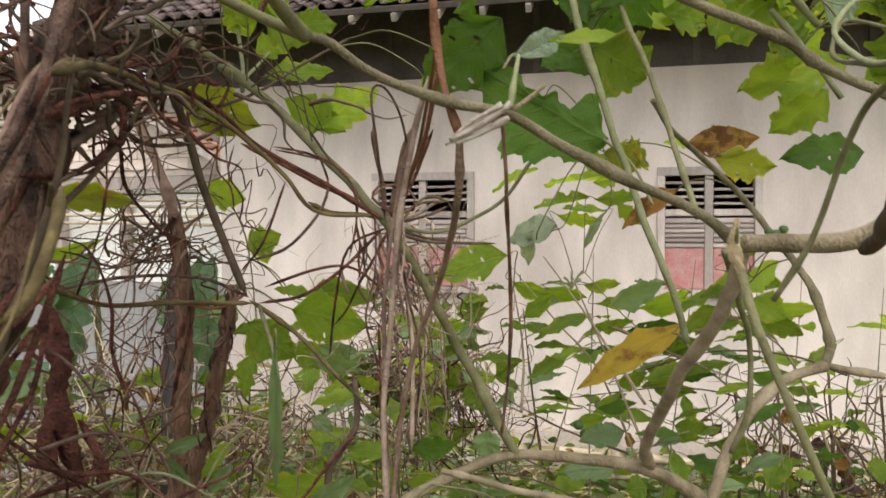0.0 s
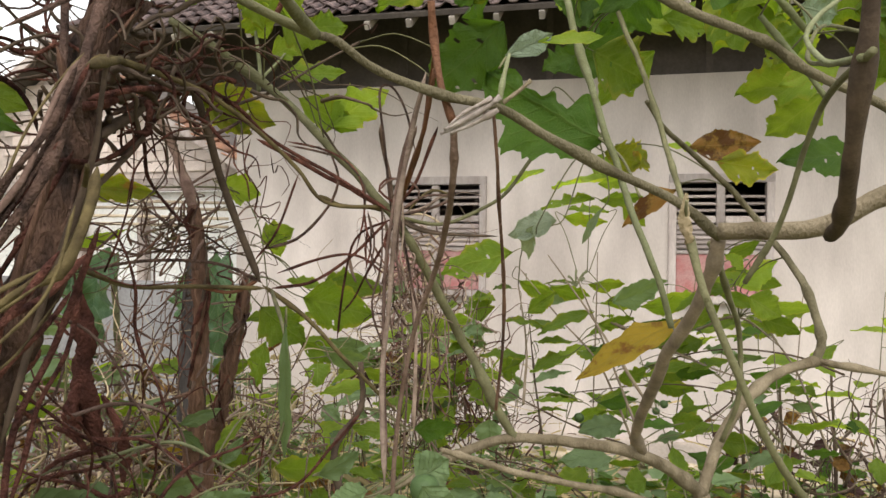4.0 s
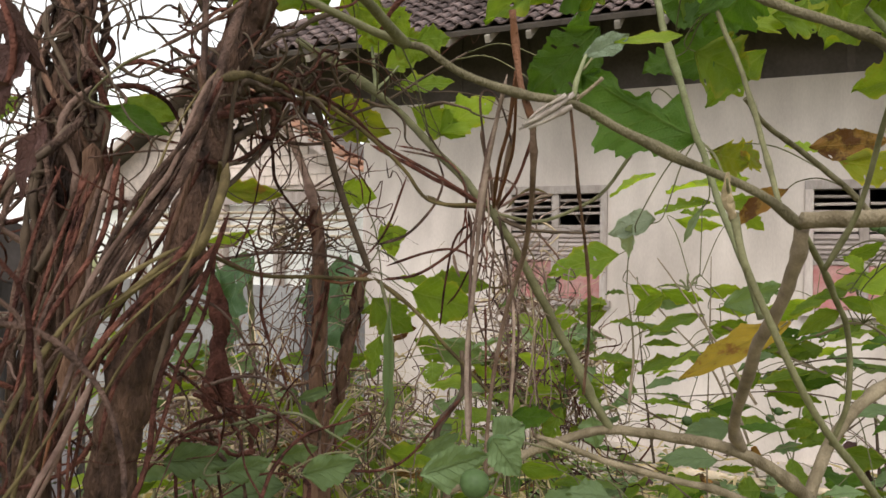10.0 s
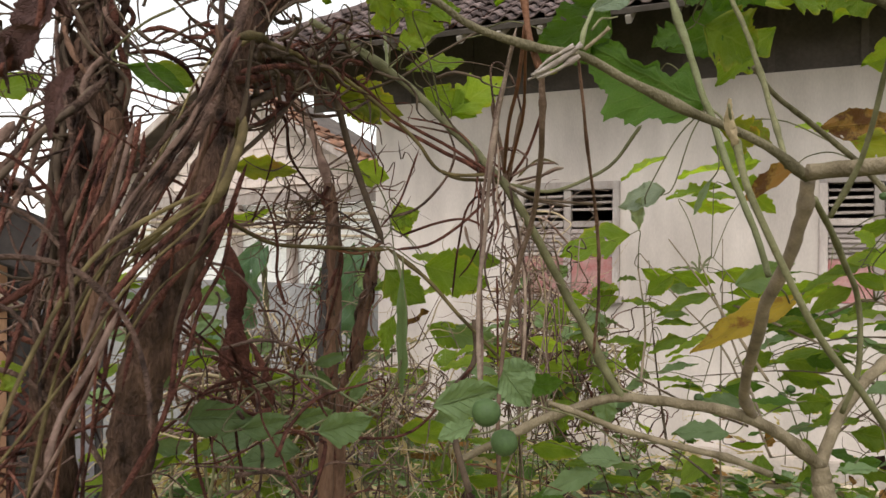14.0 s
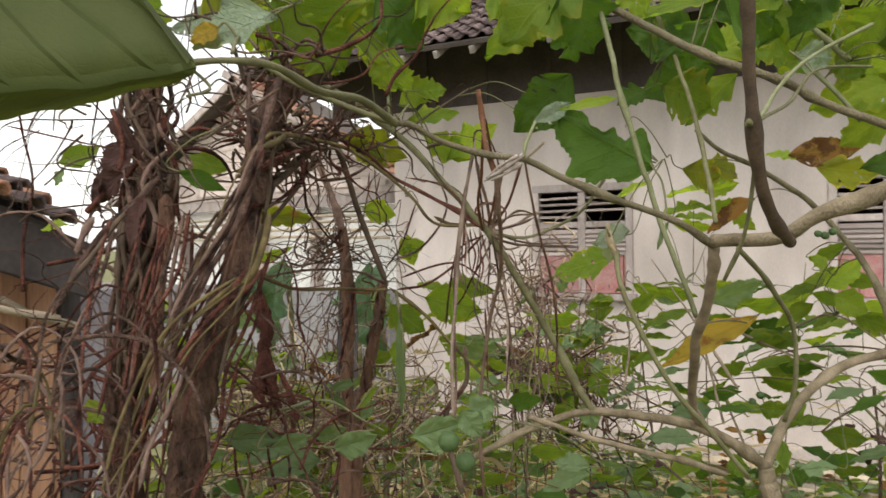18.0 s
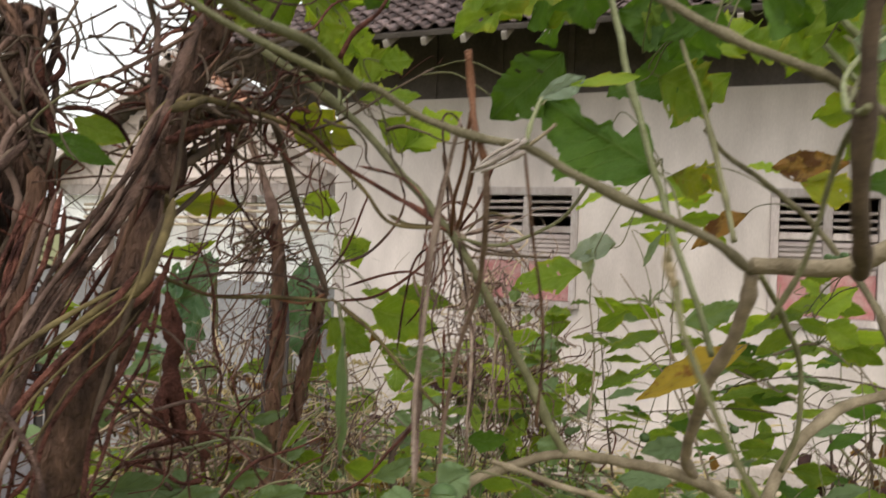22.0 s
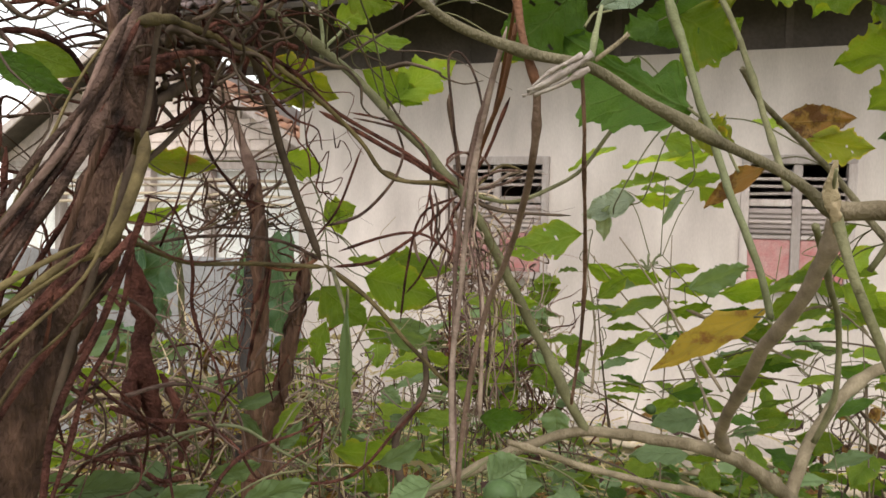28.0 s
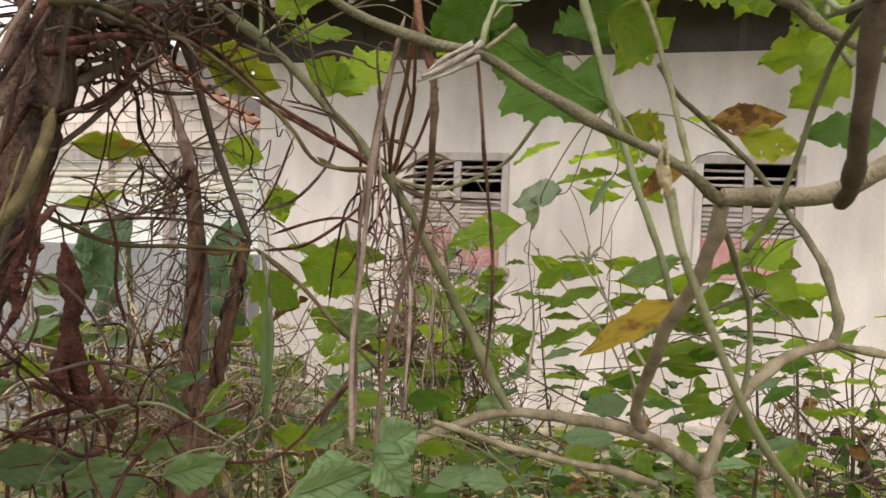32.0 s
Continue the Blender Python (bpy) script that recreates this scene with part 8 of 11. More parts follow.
leaf(shrub, (0.409, 1.654, 2.235), (0.327, 1.571, 2.187), 0.022, (0.50, -0.75, 0.44), "leaf_dark", "lobed", 0.13)
leaf(shrub, (-0.215, 1.207, 2.202), (-0.328, 1.131, 2.152), 0.029, (0.27, -0.78, 0.57), "leaf_light", "lobed", 0.15)
leaf(shrub, (-0.440, 1.061, 2.188), (-0.340, 1.109, 2.194), 0.024, (0.44, -0.90, -0.07), "leaf", "lobed", 0.13)
leaf(shrub, (-0.345, 1.042, 2.121), (-0.288, 1.113, 2.113), 0.021, (0.78, -0.62, 0.06), "leaf_light", "lobed", 0.14)
leaf(shrub, (-0.450, 1.150, 2.181), (-0.534, 1.065, 2.164), 0.026, (0.51, -0.62, 0.60), "leaf_light", "lobed", 0.18)
leaf(shrub, (-0.217, 1.186, 2.185), (-0.328, 1.149, 2.175), 0.028, (0.21, -0.80, 0.56), "leaf_light", "lobed", 0.08)
leaf(shrub, (-0.254, 1.215, 2.160), (-0.316, 1.132, 2.109), 0.023, (0.55, -0.69, 0.46), "leaf", "lobed", 0.15)
leaf(shrub, (-0.538, 1.113, 2.220), (-0.445, 1.172, 2.272), 0.037, (0.53, -0.85, 0.02), "leaf", "lobed", 0.03)
stem("branch", shrub, [(-0.039, 1.296, 1.484), (-0.011, 1.328, 1.468), (0.019, 1.360, 1.450), (0.086, 1.416, 1.420), (0.149, 1.471, 1.398), (0.215, 1.548, 1.360)], 3.7, 5.2, "bark", 2)
stem("vine_pink", tangle, [(-0.172, 1.686, 1.617), (-0.195, 1.676, 1.536), (-0.190, 1.676, 1.466), (-0.163, 1.717, 1.409)], 1.4, 0.7, "vine_pink", 2)
stem("vine", tangle, [(-0.268, 1.705, 1.719), (-0.258, 1.706, 1.579), (-0.248, 1.708, 1.456), (-0.284, 1.725, 1.359)], 1.7, 0.9, "vine_pink", 2)
stem("vine", tangle, [(-0.122, 1.549, 1.668), (-0.117, 1.549, 1.569), (-0.111, 1.550, 1.483), (-0.144, 1.568, 1.412)], 1.1, 0.8, "vine_pale", 2)
stem("vine", tangle, [(-0.160, 1.621, 1.728), (-0.138, 1.626, 1.570), (-0.174, 1.610, 1.431), (-0.130, 1.657, 1.324)], 1.4, 1.5, "vine_pink", 2)
stem("vine_pink", tangle, [(-0.194, 1.544, 1.614), (-0.184, 1.545, 1.508), (-0.187, 1.543, 1.414), (-0.199, 1.569, 1.338)], 1.9, 1.4, "vine_pink", 2)
stem("vine_pale", tangle, [(-0.169, 1.663, 1.657), (-0.187, 1.655, 1.545), (-0.178, 1.657, 1.448), (-0.195, 1.681, 1.370)], 1.5, 0.8, "vine_pale", 2)
stem("vine", tangle, [(-0.225, 1.561, 1.705), (-0.224, 1.560, 1.636), (-0.237, 1.555, 1.575), (-0.226, 1.590, 1.528)], 1.0, 0.7, "vine_pink", 2)
stem("vine_pink", tangle, [(-0.222, 1.706, 1.718), (-0.203, 1.710, 1.593), (-0.201, 1.709, 1.484), (-0.199, 1.740, 1.398)], 1.7, 1.4, "vine_pink", 2)
stem("vine", tangle, [(-0.204, 1.723, 1.633), (-0.193, 1.725, 1.563), (-0.187, 1.726, 1.501), (-0.199, 1.753, 1.451)], 1.4, 1.4, "vine_pink", 2)
stem("vine", tangle, [(-0.176, 1.594, 1.719), (-0.160, 1.597, 1.580), (-0.172, 1.591, 1.458), (-0.164, 1.624, 1.363)], 1.7, 0.8, "straw", 2)
weed = thing("tall_weed", "pale green weed with small soft leaves between the posts", "weed", (-0.85, 1.65, 0))
stem("stem", weed, [(-0.696, 1.801, 1.004), (-0.741, 1.766, 1.219), (-0.732, 1.766, 1.488)], 4.2, 2.1, "stem_green", 2)
leaf(weed, (-0.732, 1.767, 1.456), (-0.640, 1.779, 1.469), 0.024, (0.18, -0.92, -0.34), "leaf", "ovate", 0.1)
leaf(weed, (-0.735, 1.770, 1.217), (-0.690, 1.831, 1.217), 0.017, (0.70, -0.51, -0.50), "leaf_light", "ovate", 0.1)
leaf(weed, (-0.735, 1.770, 1.246), (-0.702, 1.838, 1.242), 0.019, (0.81, -0.42, -0.40), "leaf_blue", "ovate", 0.1)
leaf(weed, (-0.734, 1.768, 1.365), (-0.776, 1.728, 1.373), 0.013, (0.61, -0.53, 0.59), "leaf_blue", "ovate", 0.1)
leaf(weed, (-0.735, 1.769, 1.267), (-0.806, 1.721, 1.247), 0.022, (0.03, -0.41, 0.91), "leaf_blue", "ovate", 0.1)
leaf(weed, (-0.733, 1.768, 1.372), (-0.787, 1.744, 1.357), 0.016, (0.12, -0.72, 0.69), "leaf_blue", "ovate", 0.1)
stem("stem", weed, [(-0.944, 1.260, 1.126), (-0.895, 1.288, 1.307), (-0.896, 1.282, 1.564)], 3.5, 1.8, "stem_green", 2)
leaf(weed, (-0.898, 1.283, 1.461), (-0.941, 1.242, 1.444), 0.017, (0.31, -0.62, 0.72), "leaf", "ovate", 0.1)
leaf(weed, (-0.897, 1.282, 1.544), (-0.982, 1.260, 1.529), 0.021, (0.06, -0.72, 0.69), "leaf_blue", "ovate", 0.1)
leaf(weed, (-0.900, 1.285, 1.324), (-0.805, 1.303, 1.339), 0.017, (0.24, -0.75, -0.62), "leaf_light", "ovate", 0.1)
leaf(weed, (-0.899, 1.284, 1.386), (-0.923, 1.231, 1.405), 0.015, (0.75, -0.12, 0.65), "leaf_blue", "ovate", 0.1)
leaf(weed, (-0.896, 1.282, 1.564), (-0.850, 1.315, 1.546), 0.013, (0.50, -0.83, -0.26), "leaf_light", "ovate", 0.1)
leaf(weed, (-0.897, 1.282, 1.536), (-0.839, 1.300, 1.549), 0.015, (0.36, -0.69, -0.63), "leaf_blue", "ovate", 0.1)
stem("stem", weed, [(-0.961, 1.442, 1.064), (-0.953, 1.444, 1.262), (-0.958, 1.436, 1.457)], 3.9, 1.9, "stem_green", 2)
leaf(weed, (-0.960, 1.438, 1.297), (-0.907, 1.475, 1.292), 0.019, (0.55, -0.79, -0.27), "leaf_light", "ovate", 0.1)
leaf(weed, (-0.958, 1.436, 1.434), (-0.887, 1.446, 1.454), 0.014, (0.23, -0.90, -0.36), "leaf", "ovate", 0.1)
leaf(weed, (-0.959, 1.437, 1.365), (-1.036, 1.409, 1.345), 0.016, (0.15, -0.80, 0.58), "leaf_blue", "ovate", 0.1)
leaf(weed, (-0.960, 1.438, 1.310), (-1.020, 1.412, 1.283), 0.018, (-0.18, -0.47, 0.86), "leaf", "ovate", 0.1)
leaf(weed, (-0.960, 1.438, 1.283), (-0.902, 1.493, 1.296), 0.018, (0.69, -0.72, -0.03), "leaf_light", "ovate", 0.1)
leaf(weed, (-0.960, 1.438, 1.283), (-1.007, 1.390, 1.282), 0.020, (0.29, -0.29, 0.91), "leaf", "ovate", 0.1)
stem("stem", weed, [(-0.639, 1.851, 0.999), (-0.653, 1.837, 1.216), (-0.648, 1.835, 1.463)], 4.2, 2.1, "stem_green", 2)
leaf(weed, (-0.648, 1.835, 1.431), (-0.683, 1.781, 1.437), 0.018, (0.64, -0.34, 0.69), "leaf_blue", "ovate", 0.1)
leaf(weed, (-0.652, 1.839, 1.172), (-0.598, 1.883, 1.182), 0.017, (0.64, -0.70, -0.31), "leaf_blue", "ovate", 0.1)
leaf(weed, (-0.652, 1.839, 1.165), (-0.724, 1.812, 1.130), 0.016, (-0.27, -0.43, 0.86), "leaf_blue", "ovate", 0.1)
leaf(weed, (-0.651, 1.838, 1.231), (-0.717, 1.774, 1.234), 0.023, (0.38, -0.35, 0.86), "leaf_blue", "ovate", 0.1)
leaf(weed, (-0.649, 1.836, 1.372), (-0.568, 1.883, 1.388), 0.021, (0.52, -0.84, -0.16), "leaf", "ovate", 0.1)
leaf(weed, (-0.651, 1.838, 1.241), (-0.703, 1.801, 1.255), 0.019, (0.35, -0.15, 0.92), "leaf_blue", "ovate", 0.1)
stem("stem", weed, [(-0.806, 1.436, 1.098), (-0.830, 1.416, 1.287), (-0.844, 1.399, 1.610)], 3.7, 1.8, "stem_green", 2)
leaf(weed, (-0.845, 1.400, 1.572), (-0.913, 1.399, 1.558), 0.014, (-0.09, -0.85, 0.52), "leaf_blue", "ovate", 0.1)
leaf(weed, (-0.845, 1.400, 1.551), (-0.834, 1.451, 1.539), 0.012, (0.86, -0.29, -0.41), "leaf_blue", "ovate", 0.1)
leaf(weed, (-0.844, 1.400, 1.596), (-0.803, 1.461, 1.586), 0.022, (0.82, -0.56, -0.14), "leaf_blue", "ovate", 0.1)
leaf(weed, (-0.846, 1.401, 1.496), (-0.778, 1.440, 1.475), 0.022, (0.22, -0.74, -0.64), "leaf_blue", "ovate", 0.1)
leaf(weed, (-0.847, 1.402, 1.406), (-0.800, 1.426, 1.388), 0.015, (0.43, -0.90, -0.09), "leaf_light", "ovate", 0.1)
leaf(weed, (-0.846, 1.401, 1.496), (-0.773, 1.401, 1.502), 0.013, (0.04, -0.87, -0.50), "leaf", "ovate", 0.1)
stem("stem", weed, [(-1.048, 1.418, 1.053), (-1.024, 1.429, 1.255), (-1.026, 1.420, 1.621)], 3.9, 2.0, "stem_green", 2)
leaf(weed, (-1.029, 1.422, 1.435), (-0.933, 1.451, 1.428), 0.020, (0.19, -0.78, -0.60), "leaf_light", "ovate", 0.1)
leaf(weed, (-1.026, 1.420, 1.613), (-1.069, 1.356, 1.628), 0.022, (0.45, -0.08, 0.89), "leaf_light", "ovate", 0.1)
leaf(weed, (-1.027, 1.420, 1.578), (-1.070, 1.382, 1.591), 0.014, (0.51, -0.30, 0.81), "leaf_blue", "ovate", 0.1)
leaf(weed, (-1.028, 1.421, 1.494), (-1.068, 1.348, 1.510), 0.018, (0.76, -0.29, 0.58), "leaf_blue", "ovate", 0.1)
leaf(weed, (-1.028, 1.422, 1.483), (-1.064, 1.390, 1.464), 0.013, (-0.05, -0.49, 0.87), "leaf", "ovate", 0.1)
leaf(weed, (-1.026, 1.420, 1.605), (-1.058, 1.384, 1.605), 0.011, (0.44, -0.40, 0.81), "leaf_light", "ovate", 0.1)
stem("stem", weed, [(-0.806, 1.237, 1.162), (-0.792, 1.243, 1.333), (-0.784, 1.245, 1.473)], 3.3, 1.7, "stem_green", 2)
leaf(weed, (-0.786, 1.247, 1.331), (-0.702, 1.270, 1.340), 0.022, (0.28, -0.85, -0.45), "leaf_blue", "ovate", 0.1)
leaf(weed, (-0.784, 1.245, 1.460), (-0.863, 1.234, 1.452), 0.014, (-0.04, -0.35, 0.93), "leaf_light", "ovate", 0.1)
leaf(weed, (-0.784, 1.246, 1.440), (-0.752, 1.273, 1.453), 0.011, (0.64, -0.77, 0.03), "leaf_blue", "ovate", 0.1)
leaf(weed, (-0.784, 1.245, 1.452), (-0.714, 1.276, 1.453), 0.020, (0.35, -0.77, -0.53), "leaf_blue", "ovate", 0.1)
leaf(weed, (-0.786, 1.248, 1.293), (-0.728, 1.262, 1.312), 0.011, (0.36, -0.77, -0.53), "leaf", "ovate", 0.1)
leaf(weed, (-0.786, 1.247, 1.329), (-0.731, 1.293, 1.306), 0.019, (0.49, -0.78, -0.39), "leaf_light", "ovate", 0.1)
stem("stem", weed, [(-0.847, 1.162, 1.178), (-0.793, 1.194, 1.344), (-0.792, 1.191, 1.497)], 3.2, 1.6, "stem_green", 2)
leaf(weed, (-0.792, 1.191, 1.487), (-0.763, 1.222, 1.471), 0.012, (0.54, -0.74, -0.41), "leaf", "ovate", 0.1)
leaf(weed, (-0.794, 1.193, 1.331), (-0.816, 1.135, 1.332), 0.017, (0.39, -0.12, 0.91), "leaf_light", "ovate", 0.1)
leaf(weed, (-0.795, 1.194, 1.285), (-0.839, 1.143, 1.277), 0.018, (0.46, -0.51, 0.73), "leaf_light", "ovate", 0.1)
leaf(weed, (-0.793, 1.192, 1.426), (-0.862, 1.161, 1.424), 0.018, (0.30, -0.70, 0.65), "leaf_blue", "ovate", 0.1)
leaf(weed, (-0.793, 1.192, 1.445), (-0.748, 1.218, 1.435), 0.011, (0.38, -0.82, -0.42), "leaf_blue", "ovate", 0.1)
leaf(weed, (-0.794, 1.192, 1.393), (-0.754, 1.217, 1.401), 0.013, (0.51, -0.59, -0.62), "leaf_blue", "ovate", 0.1)
stem("stem", weed, [(-0.664, 1.267, 1.182), (-0.643, 1.277, 1.347), (-0.632, 1.279, 1.572)], 3.2, 1.6, "stem_green", 2)
leaf(weed, (-0.635, 1.283, 1.348), (-0.679, 1.246, 1.337), 0.016, (0.33, -0.60, 0.72), "leaf_light", "ovate", 0.1)
leaf(weed, (-0.632, 1.280, 1.547), (-0.588, 1.311, 1.526), 0.014, (0.24, -0.75, -0.62), "leaf_blue", "ovate", 0.1)
leaf(weed, (-0.632, 1.280, 1.545), (-0.683, 1.259, 1.553), 0.015, (0.39, -0.70, 0.60), "leaf", "ovate", 0.1)
leaf(weed, (-0.635, 1.283, 1.343), (-0.612, 1.323, 1.337), 0.010, (0.66, -0.45, -0.60), "leaf_light", "ovate", 0.1)
leaf(weed, (-0.633, 1.280, 1.498), (-0.601, 1.337, 1.491), 0.014, (0.87, -0.49, -0.02), "leaf_light", "ovate", 0.1)
leaf(weed, (-0.632, 1.280, 1.563), (-0.688, 1.244, 1.541), 0.015, (0.29, -0.78, 0.55), "leaf_blue", "ovate", 0.1)
stem("stem", weed, [(-0.967, 1.623, 1.004), (-0.965, 1.620, 1.220), (-0.933, 1.636, 1.486)], 4.2, 2.1, "stem_green", 2)
leaf(weed, (-0.934, 1.637, 1.387), (-0.835, 1.665, 1.387), 0.026, (0.25, -0.88, -0.40), "leaf_blue", "ovate", 0.1)
leaf(weed, (-0.933, 1.636, 1.457), (-0.876, 1.678, 1.460), 0.021, (0.60, -0.80, 0.03), "leaf_blue", "ovate", 0.1)
leaf(weed, (-0.936, 1.639, 1.215), (-1.019, 1.625, 1.191), 0.017, (-0.01, -0.84, 0.54), "leaf_blue", "ovate", 0.1)
leaf(weed, (-0.933, 1.636, 1.470), (-0.895, 1.690, 1.456), 0.018, (0.77, -0.60, -0.22), "leaf_light", "ovate", 0.1)
leaf(weed, (-0.936, 1.639, 1.257), (-0.887, 1.691, 1.250), 0.016, (0.68, -0.67, -0.31), "leaf", "ovate", 0.1)
leaf(weed, (-0.937, 1.639, 1.194), (-0.981, 1.586, 1.206), 0.019, (0.64, -0.38, 0.67), "leaf_blue", "ovate", 0.1)
stem("stem", weed, [(-0.846, 1.545, 1.055), (-0.816, 1.561, 1.256), (-0.815, 1.557, 1.445)], 3.9, 2.0, "stem_green", 2)
leaf(weed, (-0.819, 1.560, 1.191), (-0.758, 1.606, 1.180), 0.018, (0.56, -0.80, -0.21), "leaf_blue", "ovate", 0.1)
leaf(weed, (-0.818, 1.559, 1.275), (-0.753, 1.612, 1.264), 0.022, (0.45, -0.67, -0.59), "leaf_blue", "ovate", 0.1)
leaf(weed, (-0.816, 1.557, 1.407), (-0.780, 1.607, 1.401), 0.014, (0.67, -0.53, -0.52), "leaf", "ovate", 0.1)
leaf(weed, (-0.818, 1.559, 1.236), (-0.903, 1.548, 1.235), 0.017, (0.07, -0.58, 0.81), "leaf_light", "ovate", 0.1)
leaf(weed, (-0.819, 1.560, 1.204), (-0.767, 1.595, 1.185), 0.017, (0.54, -0.84, -0.08), "leaf_blue", "ovate", 0.1)
leaf(weed, (-0.817, 1.559, 1.303), (-0.874, 1.518, 1.297), 0.017, (0.26, -0.47, 0.84), "leaf", "ovate", 0.1)
POST_D = [(-0.390, 1.395, 1.694), (-0.406, 1.387, 1.603), (-0.438, 1.393, 1.481), (-0.477, 1.408, 1.333)]
dry_scrap = thing("withered_leaf", "small dark scrap of dead leaf dangling from the vines", "dead leaf", (-0.5, 1.0, 0))
crumple("curled_blade", dry_scrap, [(-0.407, 1.031, 1.696), (-0.411, 1.028, 1.669), (-0.417, 1.025, 1.646), (-0.412, 1.026, 1.625), (-0.425, 1.019, 1.599)], [0.0018, 0.0064, 0.0100, 0.0070, 0.0023], "dead_leaf", 21)
crumple("curled_blade", dry_scrap, [(-0.401, 1.034, 1.708), (-0.398, 1.035, 1.693), (-0.401, 1.033, 1.678)], [0.0023, 0.0100, 0.0029], "dead_leaf", 27)
stem("stalk", dry_scrap, [(-0.407, 1.031, 1.693), (-0.402, 1.034, 1.708), (-0.386, 1.030, 1.731), (-0.372, 1.016, 1.760)], 1.0, 1.0, "vine", 0)
stalk(shrub, (0.120, 1.557, 1.912), (0.056, 1.573, 1.994), (0.038, 1.581, 1.977))
stalk(shrub, (0.296, 1.684, 1.861), (0.133, 1.768, 1.925), (0.142, 1.790, 1.920))
stalk(shrub, (0.320, 1.730, 1.841), (0.252, 1.766, 1.855), (0.233, 1.768, 1.841))
stalk(shrub, (0.228, 1.706, 1.605), (0.250, 1.716, 1.623), (0.243, 1.713, 1.615))
stalk(shrub, (-0.100, 2.004, 1.651), (-0.071, 1.902, 1.732), (-0.094, 1.900, 1.722))
stalk(shrub, (0.135, 1.471, 1.900), (0.087, 1.473, 1.785), (0.066, 1.481, 1.773))
stalk(shrub, (0.135, 1.471, 1.900), (0.054, 1.456, 1.780), (0.046, 1.473, 1.761))
stalk(shrub, (0.130, 1.500, 1.904), (0.147, 1.499, 1.818), (0.135, 1.510, 1.796))
stalk(shrub, (0.088, 1.082, 1.913), (0.095, 1.116, 1.933), (0.102, 1.124, 1.936))
stalk(shrub, (-0.370, 1.455, 2.042), (-0.393, 1.453, 2.047), (-0.387, 1.455, 2.047))
stalk(shrub, (-0.368, 1.463, 2.051), (-0.412, 1.498, 2.025), (-0.398, 1.505, 2.024))
stalk(shrub, (-0.368, 1.463, 2.051), (-0.414, 1.552, 2.012), (-0.395, 1.560, 1.995))
stalk(shrub, (-0.368, 1.463, 2.051), (-0.364, 1.572, 1.940), (-0.347, 1.579, 1.951))
stalk(shrub, (-0.502, 1.353, 2.085), (-0.580, 1.473, 2.009), (-0.565, 1.491, 2.001))
stalk(shrub, (-0.502, 1.353, 2.085), (-0.568, 1.478, 2.005), (-0.555, 1.494, 1.990))
stalk(shrub, (-0.330, 1.149, 2.169), (-0.361, 1.121, 2.183), (-0.361, 1.133, 2.178))
stalk(shrub, (-0.323, 1.133, 2.162), (-0.372, 1.111, 2.168), (-0.373, 1.124, 2.159))
stalk(shrub, (-0.423, 1.441, 2.124), (-0.376, 1.344, 2.298), (-0.369, 1.367, 2.289))
stalk(shrub, (-0.043, 0.706, 1.957), (-0.000, 0.716, 1.976), (-0.009, 0.710, 1.968))
stalk(shrub, (-0.027, 0.686, 1.946), (-0.041, 0.683, 1.961), (-0.047, 0.679, 1.954))
stalk(shrub, (0.049, 0.556, 1.886), (0.097, 0.547, 1.863), (0.086, 0.538, 1.858))
stalk(shrub, (0.317, 1.480, 2.144), (0.256, 1.528, 2.115), (0.242, 1.519, 2.124))
stalk(shrub, (0.326, 1.484, 2.132), (0.306, 1.681, 2.216), (0.323, 1.692, 2.199))
stalk(shrub, (0.408, 1.517, 2.035), (0.489, 1.677, 2.034), (0.469, 1.665, 2.023))
stalk(shrub, (0.379, 1.237, 1.965), (0.353, 1.231, 1.996), (0.362, 1.237, 1.991))
stalk(shrub, (0.396, 1.779, 1.750), (0.333, 1.851, 1.665), (0.348, 1.868, 1.670))
stalk(shrub, (0.396, 1.779, 1.750), (0.367, 1.874, 1.689), (0.351, 1.868, 1.702))
stalk(shrub, (0.410, 1.766, 1.726), (0.349, 1.866, 1.663), (0.368, 1.874, 1.647))
stalk(shrub, (0.359, 2.032, 1.594), (0.386, 1.989, 1.607), (0.399, 1.995, 1.599))
stalk(shrub, (0.359, 2.032, 1.594), (0.393, 1.992, 1.627), (0.408, 1.999, 1.622))
stalk(shrub, (0.359, 2.032, 1.594), (0.339, 1.971, 1.676), (0.319, 1.962, 1.661))
stalk(shrub, (0.277, 2.052, 1.563), (0.293, 2.058, 1.546), (0.285, 2.055, 1.538))
stalk(shrub, (0.334, 2.074, 1.471), (0.349, 2.081, 1.500), (0.340, 2.077, 1.494))
stalk(shrub, (0.390, 2.063, 1.570), (0.369, 2.091, 1.597), (0.359, 2.086, 1.588))
stalk(shrub, (0.103, 1.979, 1.580), (0.100, 1.978, 1.623), (0.110, 1.983, 1.623))
stalk(shrub, (0.059, 1.961, 1.602), (0.072, 1.966, 1.601), (0.066, 1.964, 1.596))
stalk(shrub, (-0.073, 1.941, 1.569), (-0.067, 1.908, 1.597), (-0.057, 1.912, 1.600))
stalk(shrub, (0.079, 1.951, 1.575), (0.078, 1.969, 1.577), (0.085, 1.972, 1.574))
stalk(shrub, (0.088, 1.972, 1.544), (0.034, 1.949, 1.516), (0.016, 1.941, 1.506))
stalk(shrub, (0.079, 1.951, 1.575), (0.040, 1.952, 1.540), (0.025, 1.946, 1.537))
stalk(shrub, (0.139, 1.921, 1.493), (0.105, 1.978, 1.457), (0.122, 1.985, 1.459))
stalk(shrub, (0.154, 1.782, 1.457), (0.215, 1.807, 1.432), (0.235, 1.816, 1.425))
